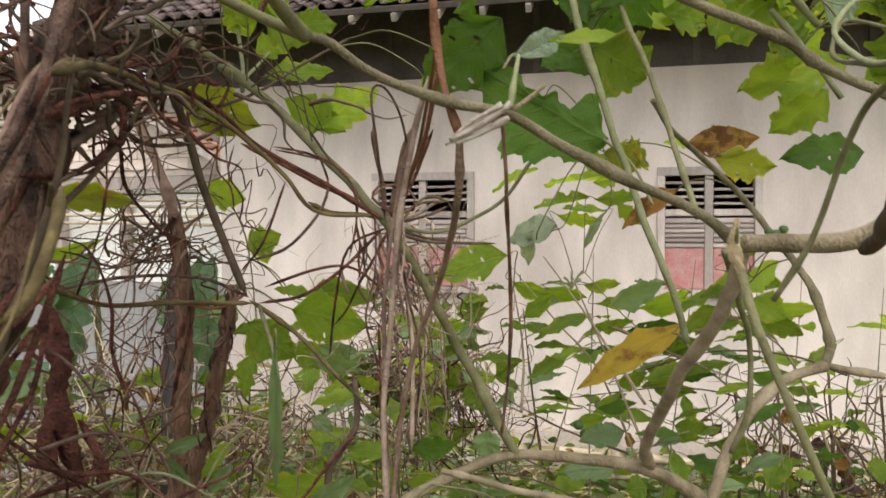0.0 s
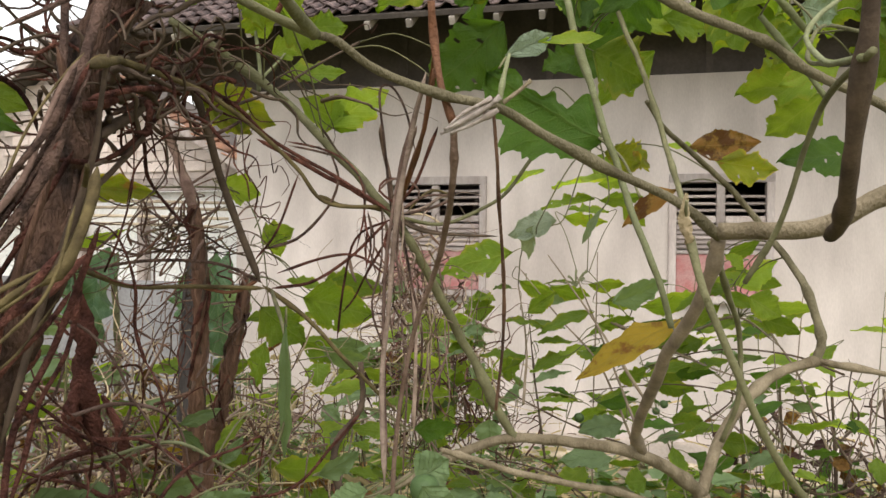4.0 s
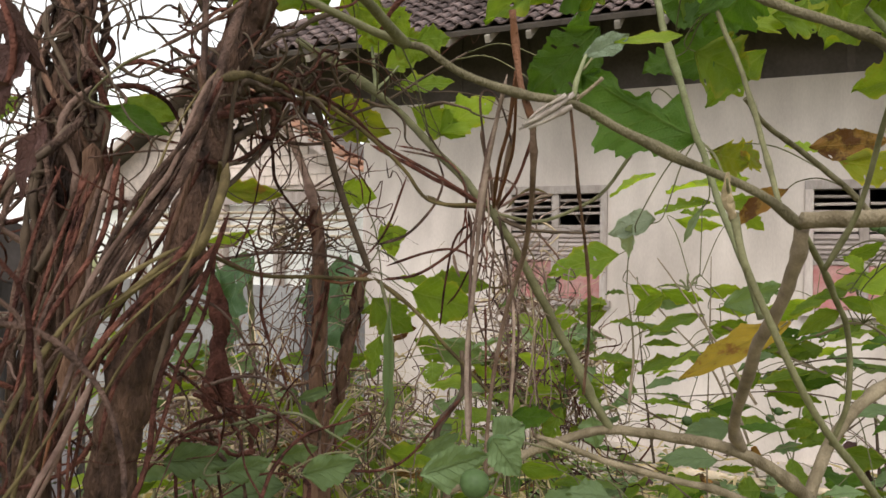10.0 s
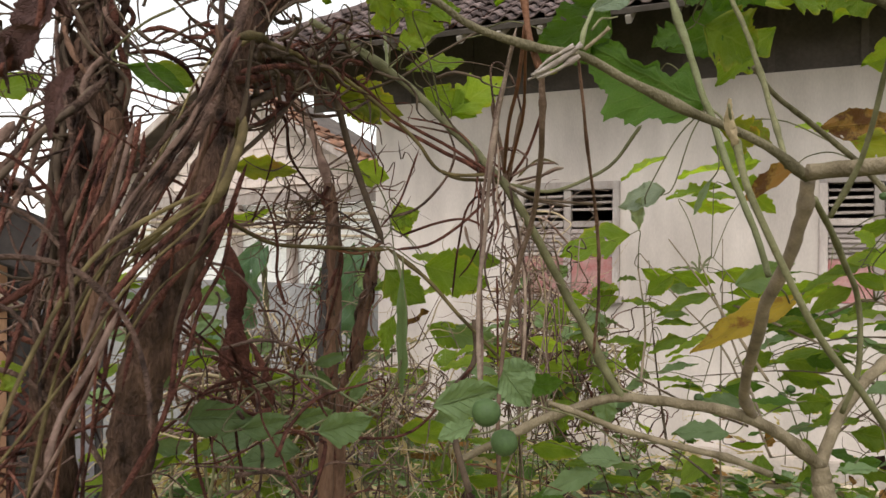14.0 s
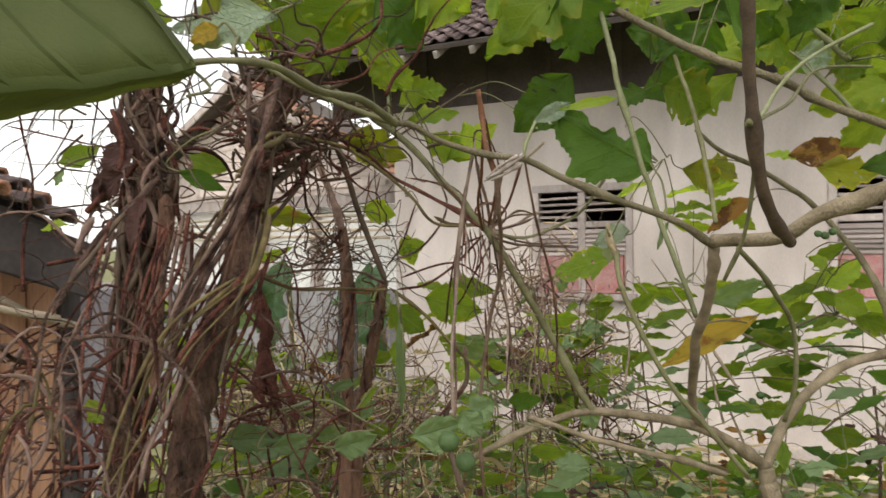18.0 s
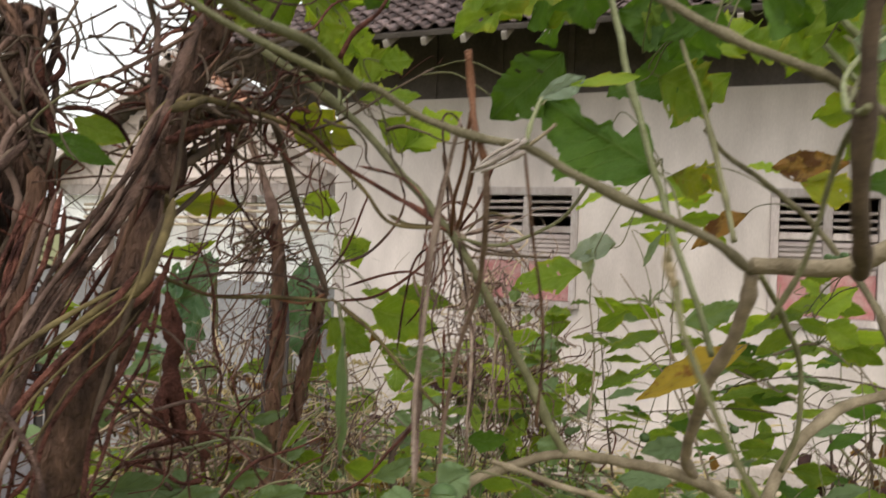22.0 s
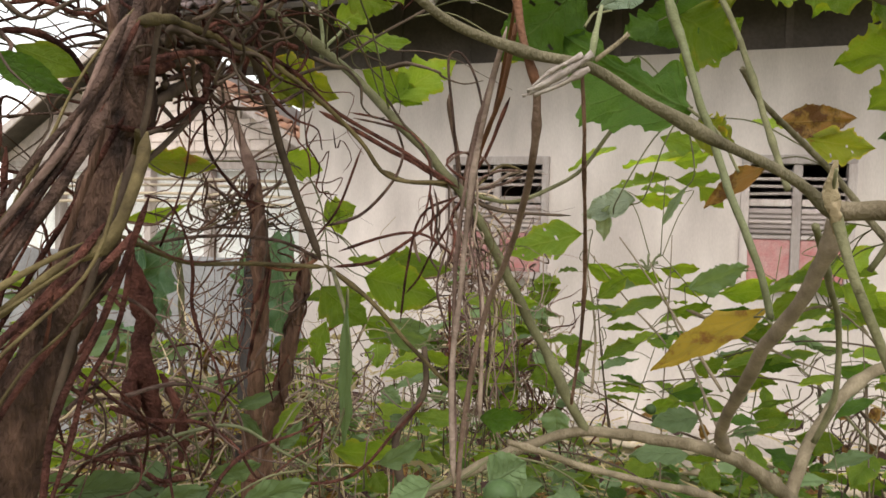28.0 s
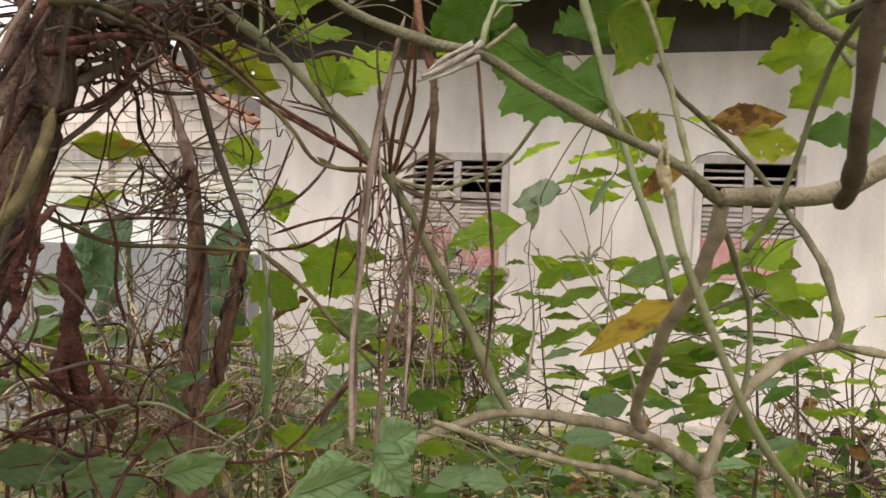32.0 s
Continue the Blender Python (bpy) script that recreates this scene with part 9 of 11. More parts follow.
stalk(shrub, (-0.046, 1.825, 1.447), (0.065, 1.853, 1.436), (0.044, 1.844, 1.435))
stalk(shrub, (0.154, 1.782, 1.457), (0.155, 1.782, 1.422), (0.144, 1.777, 1.417))
stalk(shrub, (0.187, 1.687, 1.414), (0.254, 1.715, 1.443), (0.238, 1.709, 1.439))
stalk(shrub, (-0.043, 1.807, 1.431), (-0.079, 1.685, 1.453), (-0.078, 1.685, 1.425))
stalk(shrub, (0.187, 1.687, 1.414), (0.151, 1.671, 1.387), (0.136, 1.665, 1.384))
stalk(herb, (-0.143, 1.279, 1.533), (-0.093, 1.300, 1.510), (-0.075, 1.307, 1.505))
stalk(herb, (-0.143, 1.279, 1.533), (-0.089, 1.302, 1.504), (-0.103, 1.296, 1.501))
stalk(herb, (-0.332, 1.037, 1.516), (-0.365, 1.131, 1.444), (-0.387, 1.122, 1.434))
stalk(herb, (-0.309, 1.047, 1.522), (-0.286, 1.110, 1.433), (-0.308, 1.100, 1.425))
stalk(herb, (-0.022, 1.210, 1.498), (0.077, 1.316, 1.418), (0.055, 1.306, 1.416))
stalk(herb, (-0.224, 1.082, 1.512), (-0.237, 1.186, 1.548), (-0.253, 1.179, 1.528))
stalk(herb, (-0.156, 1.113, 1.648), (-0.128, 1.069, 1.682), (-0.129, 1.071, 1.663))
stalk(herb, (-0.264, 1.066, 1.534), (-0.299, 1.106, 1.540), (-0.287, 1.111, 1.541))
stalk(herb, (-0.275, 1.061, 1.531), (-0.297, 1.107, 1.543), (-0.287, 1.111, 1.530))
stalk(herb, (-0.216, 1.086, 1.508), (-0.252, 1.125, 1.491), (-0.243, 1.129, 1.497))
stalk(post_a, (-0.189, 0.800, 1.896), (-0.258, 0.789, 1.862), (-0.243, 0.798, 1.852))
stalk(climber, (-0.496, 1.522, 1.829), (-0.535, 1.507, 1.850), (-0.524, 1.511, 1.843))
stalk(climber, (-0.555, 1.227, 1.822), (-0.716, 1.319, 1.736), (-0.694, 1.328, 1.736))
stalk(climber, (-0.461, 1.532, 1.754), (-0.529, 1.611, 1.737), (-0.509, 1.620, 1.743))
stalk(climber, (-0.468, 1.530, 1.769), (-0.502, 1.625, 1.791), (-0.495, 1.627, 1.764))
stalk(climber, (-0.438, 1.504, 1.731), (-0.378, 1.560, 1.660), (-0.356, 1.569, 1.662))
stalk(climber, (-0.438, 1.504, 1.731), (-0.386, 1.557, 1.659), (-0.364, 1.565, 1.650))
stalk(climber, (-0.454, 1.534, 1.739), (-0.492, 1.617, 1.577), (-0.498, 1.613, 1.550))
stalk(climber, (-0.361, 1.353, 1.694), (-0.303, 1.268, 1.677), (-0.287, 1.275, 1.656))
stalk(climber, (-0.361, 1.353, 1.694), (-0.304, 1.377, 1.670), (-0.285, 1.384, 1.662))
stalk(climber, (-0.761, 1.005, 1.953), (-0.790, 0.966, 1.915), (-0.778, 0.973, 1.916))
stalk(climber, (-0.761, 1.005, 1.953), (-0.767, 0.980, 1.918), (-0.774, 0.975, 1.901))
stalk(climber, (-0.721, 1.011, 1.944), (-0.752, 0.989, 1.814), (-0.772, 0.976, 1.807))
stalk(climber, (-0.465, 1.057, 1.880), (-0.364, 0.884, 1.900), (-0.346, 0.896, 1.886))
stalk(bushy, (0.131, 2.158, 1.574), (0.146, 2.110, 1.604), (0.160, 2.116, 1.601))
stalk(bushy, (-0.086, 2.087, 1.508), (-0.097, 2.225, 1.468), (-0.118, 2.222, 1.453))
stalk(bushy, (0.034, 2.169, 1.674), (-0.002, 2.309, 1.639), (0.016, 2.325, 1.635))
stalk(bushy, (0.270, 2.198, 1.473), (0.143, 2.350, 1.435), (0.166, 2.357, 1.426))
stalk(bushy, (0.181, 2.166, 1.534), (0.149, 2.198, 1.502), (0.132, 2.194, 1.498))
stalk(bushy, (-0.066, 1.926, 1.548), (-0.023, 1.939, 1.567), (-0.031, 1.930, 1.566))
stalk(bushy, (-0.086, 2.087, 1.508), (-0.101, 2.215, 1.452), (-0.123, 2.206, 1.452))
stalk(bushy, (0.073, 2.165, 1.634), (0.019, 2.375, 1.585), (0.043, 2.374, 1.583))
stalk(bushy, (-0.020, 2.145, 1.648), (-0.056, 2.122, 1.648), (-0.047, 2.127, 1.640))
stalk(bushy, (0.020, 2.129, 1.511), (0.044, 2.323, 1.486), (0.022, 2.318, 1.474))
stalk(bushy, (-0.117, 2.154, 1.663), (-0.149, 2.327, 1.621), (-0.128, 2.338, 1.613))
stalk(bushy, (0.181, 2.166, 1.534), (0.100, 2.282, 1.528), (0.122, 2.291, 1.524))
stalk(bushy, (-0.067, 2.144, 1.607), (-0.125, 2.194, 1.558), (-0.104, 2.192, 1.549))
stalk(bushy, (-0.134, 2.158, 1.682), (-0.173, 2.255, 1.654), (-0.151, 2.257, 1.641))
stalk(bushy, (0.452, 2.235, 1.523), (0.410, 2.357, 1.558), (0.391, 2.343, 1.552))
stalk(bushy, (0.505, 2.288, 1.437), (0.616, 2.393, 1.513), (0.598, 2.382, 1.498))
stalk(bushy, (0.322, 2.108, 1.417), (0.320, 2.158, 1.386), (0.307, 2.149, 1.381))
stalk(bushy, (0.330, 2.219, 1.433), (0.390, 2.253, 1.476), (0.373, 2.251, 1.477))
stalk(bushy, (0.425, 2.209, 1.566), (0.365, 2.236, 1.574), (0.349, 2.226, 1.566))
stalk(bushy, (0.223, 2.144, 1.477), (0.219, 2.148, 1.471), (0.225, 2.149, 1.465))
stalk(bushy, (0.452, 2.235, 1.523), (0.360, 2.372, 1.549), (0.384, 2.372, 1.546))
stalk(bushy, (0.330, 2.219, 1.433), (0.336, 2.224, 1.499), (0.348, 2.234, 1.490))
stalk(bushy, (0.298, 2.059, 1.486), (0.281, 2.102, 1.489), (0.269, 2.098, 1.482))
stalk(bushy, (0.424, 2.146, 1.376), (0.462, 2.118, 1.415), (0.450, 2.110, 1.407))
stalk(bushy, (0.408, 2.164, 1.502), (0.406, 2.176, 1.545), (0.394, 2.178, 1.540))
stalk(bushy, (0.438, 2.222, 1.545), (0.513, 2.252, 1.600), (0.498, 2.259, 1.584))
stalk(bushy, (0.270, 2.198, 1.473), (0.216, 2.389, 1.498), (0.194, 2.387, 1.484))
stalk(bushy, (0.531, 2.294, 1.371), (0.482, 2.343, 1.363), (0.499, 2.346, 1.357))
stalk(bushy, (0.505, 2.288, 1.437), (0.393, 2.406, 1.417), (0.414, 2.418, 1.410))
stalk(bushy, (0.277, 2.052, 1.563), (0.256, 2.038, 1.553), (0.246, 2.035, 1.548))
stalk(bushy, (0.359, 2.032, 1.594), (0.343, 1.953, 1.667), (0.327, 1.934, 1.661))
stalk(bushy, (0.382, 2.146, 1.711), (0.311, 2.075, 1.694), (0.333, 2.065, 1.688))
stalk(bushy, (0.359, 2.032, 1.594), (0.345, 2.026, 1.671), (0.329, 2.020, 1.660))
stalk(bushy, (0.396, 1.779, 1.750), (0.311, 1.929, 1.725), (0.333, 1.924, 1.727))
stalk(bushy, (0.359, 2.032, 1.594), (0.387, 2.026, 1.680), (0.373, 2.010, 1.676))
stalk(bushy, (0.420, 2.093, 1.546), (0.436, 2.117, 1.603), (0.449, 2.129, 1.601))
stalk(bushy, (0.359, 2.032, 1.594), (0.302, 1.954, 1.655), (0.322, 1.965, 1.645))
stalk(bushy, (0.382, 2.146, 1.711), (0.359, 2.093, 1.691), (0.374, 2.093, 1.681))
stalk(bushy, (0.345, 2.035, 1.589), (0.327, 2.010, 1.627), (0.315, 2.004, 1.617))
stalk(bushy, (0.148, 2.140, 1.266), (0.280, 2.175, 1.311), (0.256, 2.177, 1.302))
stalk(bushy, (0.094, 2.019, 1.427), (0.072, 2.017, 1.401), (0.080, 2.024, 1.396))
stalk(bushy, (0.241, 2.187, 1.493), (0.158, 2.250, 1.415), (0.180, 2.258, 1.404))
stalk(bushy, (0.294, 2.097, 1.424), (0.311, 2.057, 1.347), (0.288, 2.054, 1.340))
stalk(bushy, (0.397, 2.242, 1.360), (0.348, 2.274, 1.312), (0.332, 2.260, 1.308))
stalk(bushy, (0.021, 1.991, 1.421), (0.015, 1.971, 1.371), (0.028, 1.977, 1.369))
stalk(bushy, (0.389, 2.097, 1.450), (0.425, 2.049, 1.439), (0.412, 2.039, 1.433))
stalk(bushy, (0.443, 2.152, 1.357), (0.459, 2.132, 1.362), (0.468, 2.136, 1.357))
stalk(bushy, (0.103, 2.128, 1.378), (0.034, 2.205, 1.356), (0.054, 2.218, 1.355))
stalk(bushy, (0.375, 2.234, 1.384), (0.298, 2.189, 1.302), (0.321, 2.195, 1.295))
stalk(bushy, (-0.262, 1.884, 1.504), (-0.323, 1.929, 1.535), (-0.343, 1.922, 1.526))
stalk(bushy, (-0.491, 1.899, 1.426), (-0.406, 2.067, 1.477), (-0.383, 2.069, 1.468))
stalk(bushy, (-0.281, 1.873, 1.422), (-0.318, 1.754, 1.462), (-0.341, 1.747, 1.456))
stalk(bushy, (-0.173, 1.865, 1.495), (-0.173, 1.895, 1.521), (-0.185, 1.896, 1.514))
stalk(bushy, (-0.160, 1.647, 1.342), (-0.221, 1.741, 1.438), (-0.240, 1.727, 1.435))
stalk(bushy, (-0.524, 1.890, 1.512), (-0.566, 1.931, 1.503), (-0.554, 1.939, 1.493))
stalk(bushy, (-0.275, 1.877, 1.449), (-0.329, 1.711, 1.501), (-0.351, 1.707, 1.490))
stalk(bushy, (-0.470, 1.904, 1.368), (-0.414, 1.977, 1.386), (-0.434, 1.973, 1.386))
stalk(bushy, (-0.160, 1.647, 1.342), (-0.242, 1.711, 1.465), (-0.223, 1.726, 1.457))
stalk(bushy, (-0.275, 1.877, 1.449), (-0.407, 1.810, 1.488), (-0.385, 1.815, 1.476))
stalk(bushy, (-0.256, 1.888, 1.532), (-0.246, 1.803, 1.588), (-0.231, 1.819, 1.582))
stalk(bushy, (0.006, 2.157, 1.678), (-0.060, 2.235, 1.818), (-0.037, 2.240, 1.809))
stalk(bushy, (0.030, 2.167, 1.676), (0.038, 2.153, 1.847), (0.060, 2.162, 1.845))
stalk(bushy, (0.034, 2.169, 1.674), (0.089, 2.253, 1.822), (0.067, 2.243, 1.819))
stalk(bushy, (-0.513, 1.893, 1.483), (-0.651, 1.751, 1.417), (-0.628, 1.745, 1.413))
stalk(bushy, (-0.323, 1.849, 1.272), (-0.143, 1.920, 1.214), (-0.165, 1.916, 1.201))
stalk(bushy, (-0.143, 1.645, 1.346), (-0.114, 1.759, 1.258), (-0.101, 1.777, 1.246))
stalk(bushy, (0.118, 1.829, 1.373), (0.100, 1.881, 1.315), (0.118, 1.875, 1.314))
stalk(bushy, (-0.047, 2.063, 1.249), (-0.142, 1.966, 1.223), (-0.162, 1.953, 1.217))
stalk(bushy, (-0.047, 2.063, 1.249), (-0.170, 1.939, 1.236), (-0.149, 1.948, 1.225))
stalk(bushy, (0.350, 2.118, 1.410), (0.381, 1.977, 1.283), (0.360, 1.966, 1.280))
stalk(bushy, (0.481, 2.165, 1.319), (0.485, 2.117, 1.313), (0.498, 2.121, 1.308))
stalk(bushy, (-0.323, 1.849, 1.272), (-0.302, 1.859, 1.263), (-0.293, 1.864, 1.257))
stalk(bushy, (0.464, 2.264, 1.286), (0.482, 2.263, 1.263), (0.472, 2.260, 1.256))
stalk(bushy, (0.442, 2.257, 1.311), (0.320, 2.199, 1.218), (0.341, 2.211, 1.209))
stalk(bushy, (0.163, 2.144, 1.229), (0.278, 2.076, 1.251), (0.258, 2.081, 1.235))
stalk(bushy, (-0.323, 1.849, 1.272), (-0.305, 1.753, 1.271), (-0.321, 1.739, 1.276))
stalk(bushy, (-0.487, 1.887, 1.163), (-0.562, 2.008, 1.106), (-0.538, 2.014, 1.103))
stalk(shrub, (-0.330, 1.149, 2.169), (-0.469, 1.167, 2.251), (-0.463, 1.185, 2.232))
stalk(shrub, (-0.330, 1.149, 2.169), (-0.434, 1.247, 2.273), (-0.428, 1.268, 2.261))
stalk(shrub, (-0.323, 1.133, 2.162), (-0.460, 1.056, 2.209), (-0.455, 1.070, 2.186))
stalk(shrub, (-0.372, 1.352, 2.003), (-0.328, 1.268, 2.111), (-0.318, 1.274, 2.086))
stalk(shrub, (-0.338, 1.352, 1.979), (-0.293, 1.290, 2.060), (-0.274, 1.302, 2.047))
stalk(shrub, (0.158, 1.449, 2.072), (0.104, 1.547, 2.045), (0.086, 1.535, 2.031))
stalk(shrub, (0.158, 1.449, 2.072), (0.100, 1.544, 2.054), (0.118, 1.556, 2.040))
stalk(shrub, (0.125, 1.461, 2.161), (0.069, 1.645, 2.107), (0.081, 1.653, 2.122))
stalk(shrub, (0.125, 1.461, 2.161), (0.204, 1.603, 2.183), (0.190, 1.607, 2.159))
stalk(shrub, (0.317, 1.480, 2.144), (0.262, 1.526, 2.182), (0.270, 1.539, 2.166))
stalk(shrub, (0.336, 1.488, 2.120), (0.372, 1.604, 2.196), (0.361, 1.597, 2.173))
stalk(shrub, (0.380, 1.505, 2.065), (0.420, 1.635, 2.188), (0.427, 1.639, 2.162))
stalk(shrub, (0.149, 1.385, 1.888), (0.002, 1.349, 1.948), (-0.019, 1.349, 1.954))
stalk(shrub, (0.154, 1.356, 1.883), (0.079, 1.344, 1.887), (0.089, 1.358, 1.885))
stalk(shrub, (0.149, 1.385, 1.888), (0.112, 1.364, 1.921), (0.099, 1.366, 1.909))
stalk(shrub, (-0.257, 1.510, 2.073), (-0.108, 1.454, 2.038), (-0.092, 1.472, 2.031))
stalk(shrub, (-0.268, 1.487, 2.057), (-0.132, 1.453, 2.012), (-0.115, 1.460, 1.994))
stalk(shrub, (0.120, 1.557, 1.912), (0.110, 1.650, 1.907), (0.124, 1.669, 1.899))
stalk(herb, (-0.332, 1.037, 1.516), (-0.330, 0.906, 1.508), (-0.311, 0.921, 1.504))
stalk(herb, (-0.298, 1.052, 1.525), (-0.265, 0.929, 1.498), (-0.248, 0.945, 1.496))
stalk(herb, (-0.182, 1.078, 1.496), (-0.211, 1.000, 1.488), (-0.194, 1.007, 1.488))
stalk(herb, (-0.298, 1.052, 1.525), (-0.299, 1.063, 1.477), (-0.286, 1.068, 1.477))
stalk(herb, (-0.087, 1.147, 1.465), (-0.043, 1.110, 1.501), (-0.057, 1.104, 1.491))
stalk(herb, (-0.160, 1.249, 1.458), (-0.178, 1.216, 1.460), (-0.169, 1.220, 1.461))
stalk(shrub, (-0.264, 1.012, 2.107), (-0.310, 0.991, 2.114), (-0.326, 0.988, 2.109))
stalk(shrub, (-0.264, 1.012, 2.107), (-0.291, 1.002, 2.152), (-0.287, 1.009, 2.138))
stalk(shrub, (-0.305, 1.085, 2.141), (-0.184, 1.124, 2.185), (-0.202, 1.114, 2.168))
stalk(shrub, (-0.264, 1.012, 2.107), (-0.172, 1.063, 2.145), (-0.165, 1.080, 2.125))
stalk(shrub, (-0.264, 1.012, 2.107), (-0.119, 1.093, 2.175), (-0.111, 1.111, 2.158))
stalk(shrub, (-0.292, 1.053, 2.126), (-0.381, 0.942, 2.172), (-0.376, 0.959, 2.153))
stalk(shrub, (-0.305, 1.085, 2.141), (-0.191, 1.180, 2.043), (-0.203, 1.174, 2.019))
stalk(shrub, (-0.305, 1.085, 2.141), (-0.219, 1.163, 2.063), (-0.206, 1.171, 2.040))
stalk(shrub, (-0.220, 1.321, 1.886), (-0.188, 1.182, 2.001), (-0.167, 1.194, 2.002))
stalk(shrub, (0.087, 1.286, 2.145), (0.095, 1.221, 2.176), (0.082, 1.220, 2.160))
stalk(shrub, (0.095, 1.278, 2.116), (0.062, 1.200, 2.156), (0.065, 1.211, 2.136))
stalk(shrub, (0.079, 1.294, 2.174), (0.111, 1.293, 2.177), (0.117, 1.296, 2.164))
stalk(shrub, (0.222, 1.291, 2.035), (0.252, 1.308, 2.133), (0.263, 1.325, 2.117))
stalk(shrub, (0.317, 1.480, 2.144), (0.369, 1.383, 2.177), (0.354, 1.374, 2.157))
stalk(shrub, (0.339, 1.434, 2.041), (0.409, 1.406, 2.140), (0.395, 1.398, 2.118))
stalk(shrub, (0.345, 1.491, 2.107), (0.426, 1.415, 2.166), (0.416, 1.410, 2.141))
stalk(shrub, (0.391, 1.510, 2.053), (0.471, 1.428, 2.109), (0.456, 1.437, 2.088))
stalk(shrub, (0.402, 1.514, 2.041), (0.487, 1.451, 2.130), (0.493, 1.455, 2.103))
stalk(shrub, (0.408, 1.517, 2.035), (0.520, 1.460, 2.066), (0.511, 1.468, 2.041))
stalk(shrub, (0.376, 1.449, 1.997), (0.431, 1.420, 2.037), (0.448, 1.430, 2.037))
stalk(shrub, (0.408, 1.517, 2.035), (0.559, 1.552, 2.013), (0.540, 1.541, 2.000))
stalk(shrub, (0.391, 1.510, 2.053), (0.477, 1.421, 2.124), (0.494, 1.436, 2.118))
stalk(shrub, (0.408, 1.517, 2.035), (0.480, 1.572, 2.117), (0.497, 1.589, 2.112))
stalk(shrub, (0.235, 1.292, 2.027), (0.277, 1.324, 2.138), (0.300, 1.332, 2.129))
stalk(shrub, (0.153, 1.451, 2.085), (0.225, 1.464, 2.118), (0.210, 1.458, 2.107))
stalk(shrub, (0.317, 1.480, 2.144), (0.324, 1.536, 2.189), (0.309, 1.529, 2.183))
stalk(shrub, (0.317, 1.480, 2.144), (0.239, 1.508, 2.167), (0.223, 1.492, 2.160))
stalk(shrub, (0.391, 1.510, 2.053), (0.471, 1.496, 2.158), (0.487, 1.490, 2.137))
stalk(shrub, (0.317, 1.480, 2.144), (0.355, 1.590, 2.224), (0.333, 1.581, 2.215))
stalk(shrub, (0.336, 1.488, 2.120), (0.422, 1.667, 2.246), (0.407, 1.651, 2.233))
stalk(shrub, (-0.330, 1.149, 2.169), (-0.200, 1.217, 2.213), (-0.218, 1.205, 2.201))
stalk(shrub, (-0.317, 1.117, 2.155), (-0.458, 1.052, 2.191), (-0.436, 1.062, 2.188))
stalk(shrub, (-0.292, 1.053, 2.126), (-0.352, 1.034, 2.126), (-0.343, 1.045, 2.121))
stalk(shrub, (-0.330, 1.149, 2.169), (-0.435, 1.164, 2.188), (-0.452, 1.147, 2.180))
stalk(shrub, (-0.330, 1.149, 2.169), (-0.198, 1.193, 2.191), (-0.221, 1.185, 2.185))
stalk(shrub, (-0.330, 1.149, 2.169), (-0.244, 1.230, 2.173), (-0.257, 1.213, 2.158))
stalk(shrub, (-0.330, 1.149, 2.169), (-0.553, 1.104, 2.215), (-0.535, 1.115, 2.221))
stalk(weed, (-0.733, 1.766, 1.443), (-0.735, 1.767, 1.460), (-0.728, 1.767, 1.457))
stalk(weed, (-0.740, 1.766, 1.264), (-0.737, 1.766, 1.251), (-0.733, 1.773, 1.246))
stalk(weed, (-0.737, 1.766, 1.353), (-0.730, 1.769, 1.377), (-0.737, 1.766, 1.371))
stalk(weed, (-0.896, 1.284, 1.479), (-0.895, 1.286, 1.466), (-0.900, 1.281, 1.460))
stalk(weed, (-0.896, 1.282, 1.564), (-0.893, 1.283, 1.549), (-0.900, 1.281, 1.544))
stalk(weed, (-0.895, 1.288, 1.307), (-0.903, 1.284, 1.327), (-0.896, 1.286, 1.324))
stalk(weed, (-0.896, 1.283, 1.521), (-0.899, 1.281, 1.540), (-0.893, 1.283, 1.537))
stalk(weed, (-0.953, 1.442, 1.295), (-0.957, 1.439, 1.315), (-0.963, 1.436, 1.309))
stalk(weed, (-0.953, 1.442, 1.295), (-0.962, 1.436, 1.286), (-0.957, 1.441, 1.283))
stalk(weed, (-0.953, 1.442, 1.295), (-0.958, 1.440, 1.287), (-0.963, 1.435, 1.283))
stalk(weed, (-0.651, 1.839, 1.180), (-0.649, 1.840, 1.171), (-0.655, 1.838, 1.164))
stalk(weed, (-0.653, 1.837, 1.216), (-0.649, 1.840, 1.235), (-0.654, 1.835, 1.231))
stalk(weed, (-0.652, 1.836, 1.257), (-0.648, 1.840, 1.244), (-0.654, 1.836, 1.241))
stalk(weed, (-0.842, 1.402, 1.556), (-0.842, 1.400, 1.577), (-0.849, 1.400, 1.571))
stalk(weed, (-0.844, 1.399, 1.610), (-0.846, 1.397, 1.600), (-0.842, 1.403, 1.595))
stalk(weed, (-0.835, 1.411, 1.395), (-0.850, 1.400, 1.411), (-0.844, 1.404, 1.405))
stalk(weed, (-1.026, 1.421, 1.560), (-1.024, 1.422, 1.581), (-1.030, 1.418, 1.579))
stalk(weed, (-1.026, 1.423, 1.499), (-1.026, 1.424, 1.488), (-1.031, 1.419, 1.481))
stalk(weed, (-1.026, 1.420, 1.621), (-1.024, 1.422, 1.609), (-1.029, 1.417, 1.605))
stalk(weed, (-0.794, 1.242, 1.305), (-0.789, 1.247, 1.296), (-0.782, 1.248, 1.294))
stalk(weed, (-0.793, 1.194, 1.344), (-0.793, 1.196, 1.335), (-0.796, 1.190, 1.331))
stalk(weed, (-0.811, 1.183, 1.289), (-0.792, 1.197, 1.289), (-0.798, 1.191, 1.284))
stalk(weed, (-0.634, 1.279, 1.535), (-0.634, 1.279, 1.551), (-0.629, 1.282, 1.545))
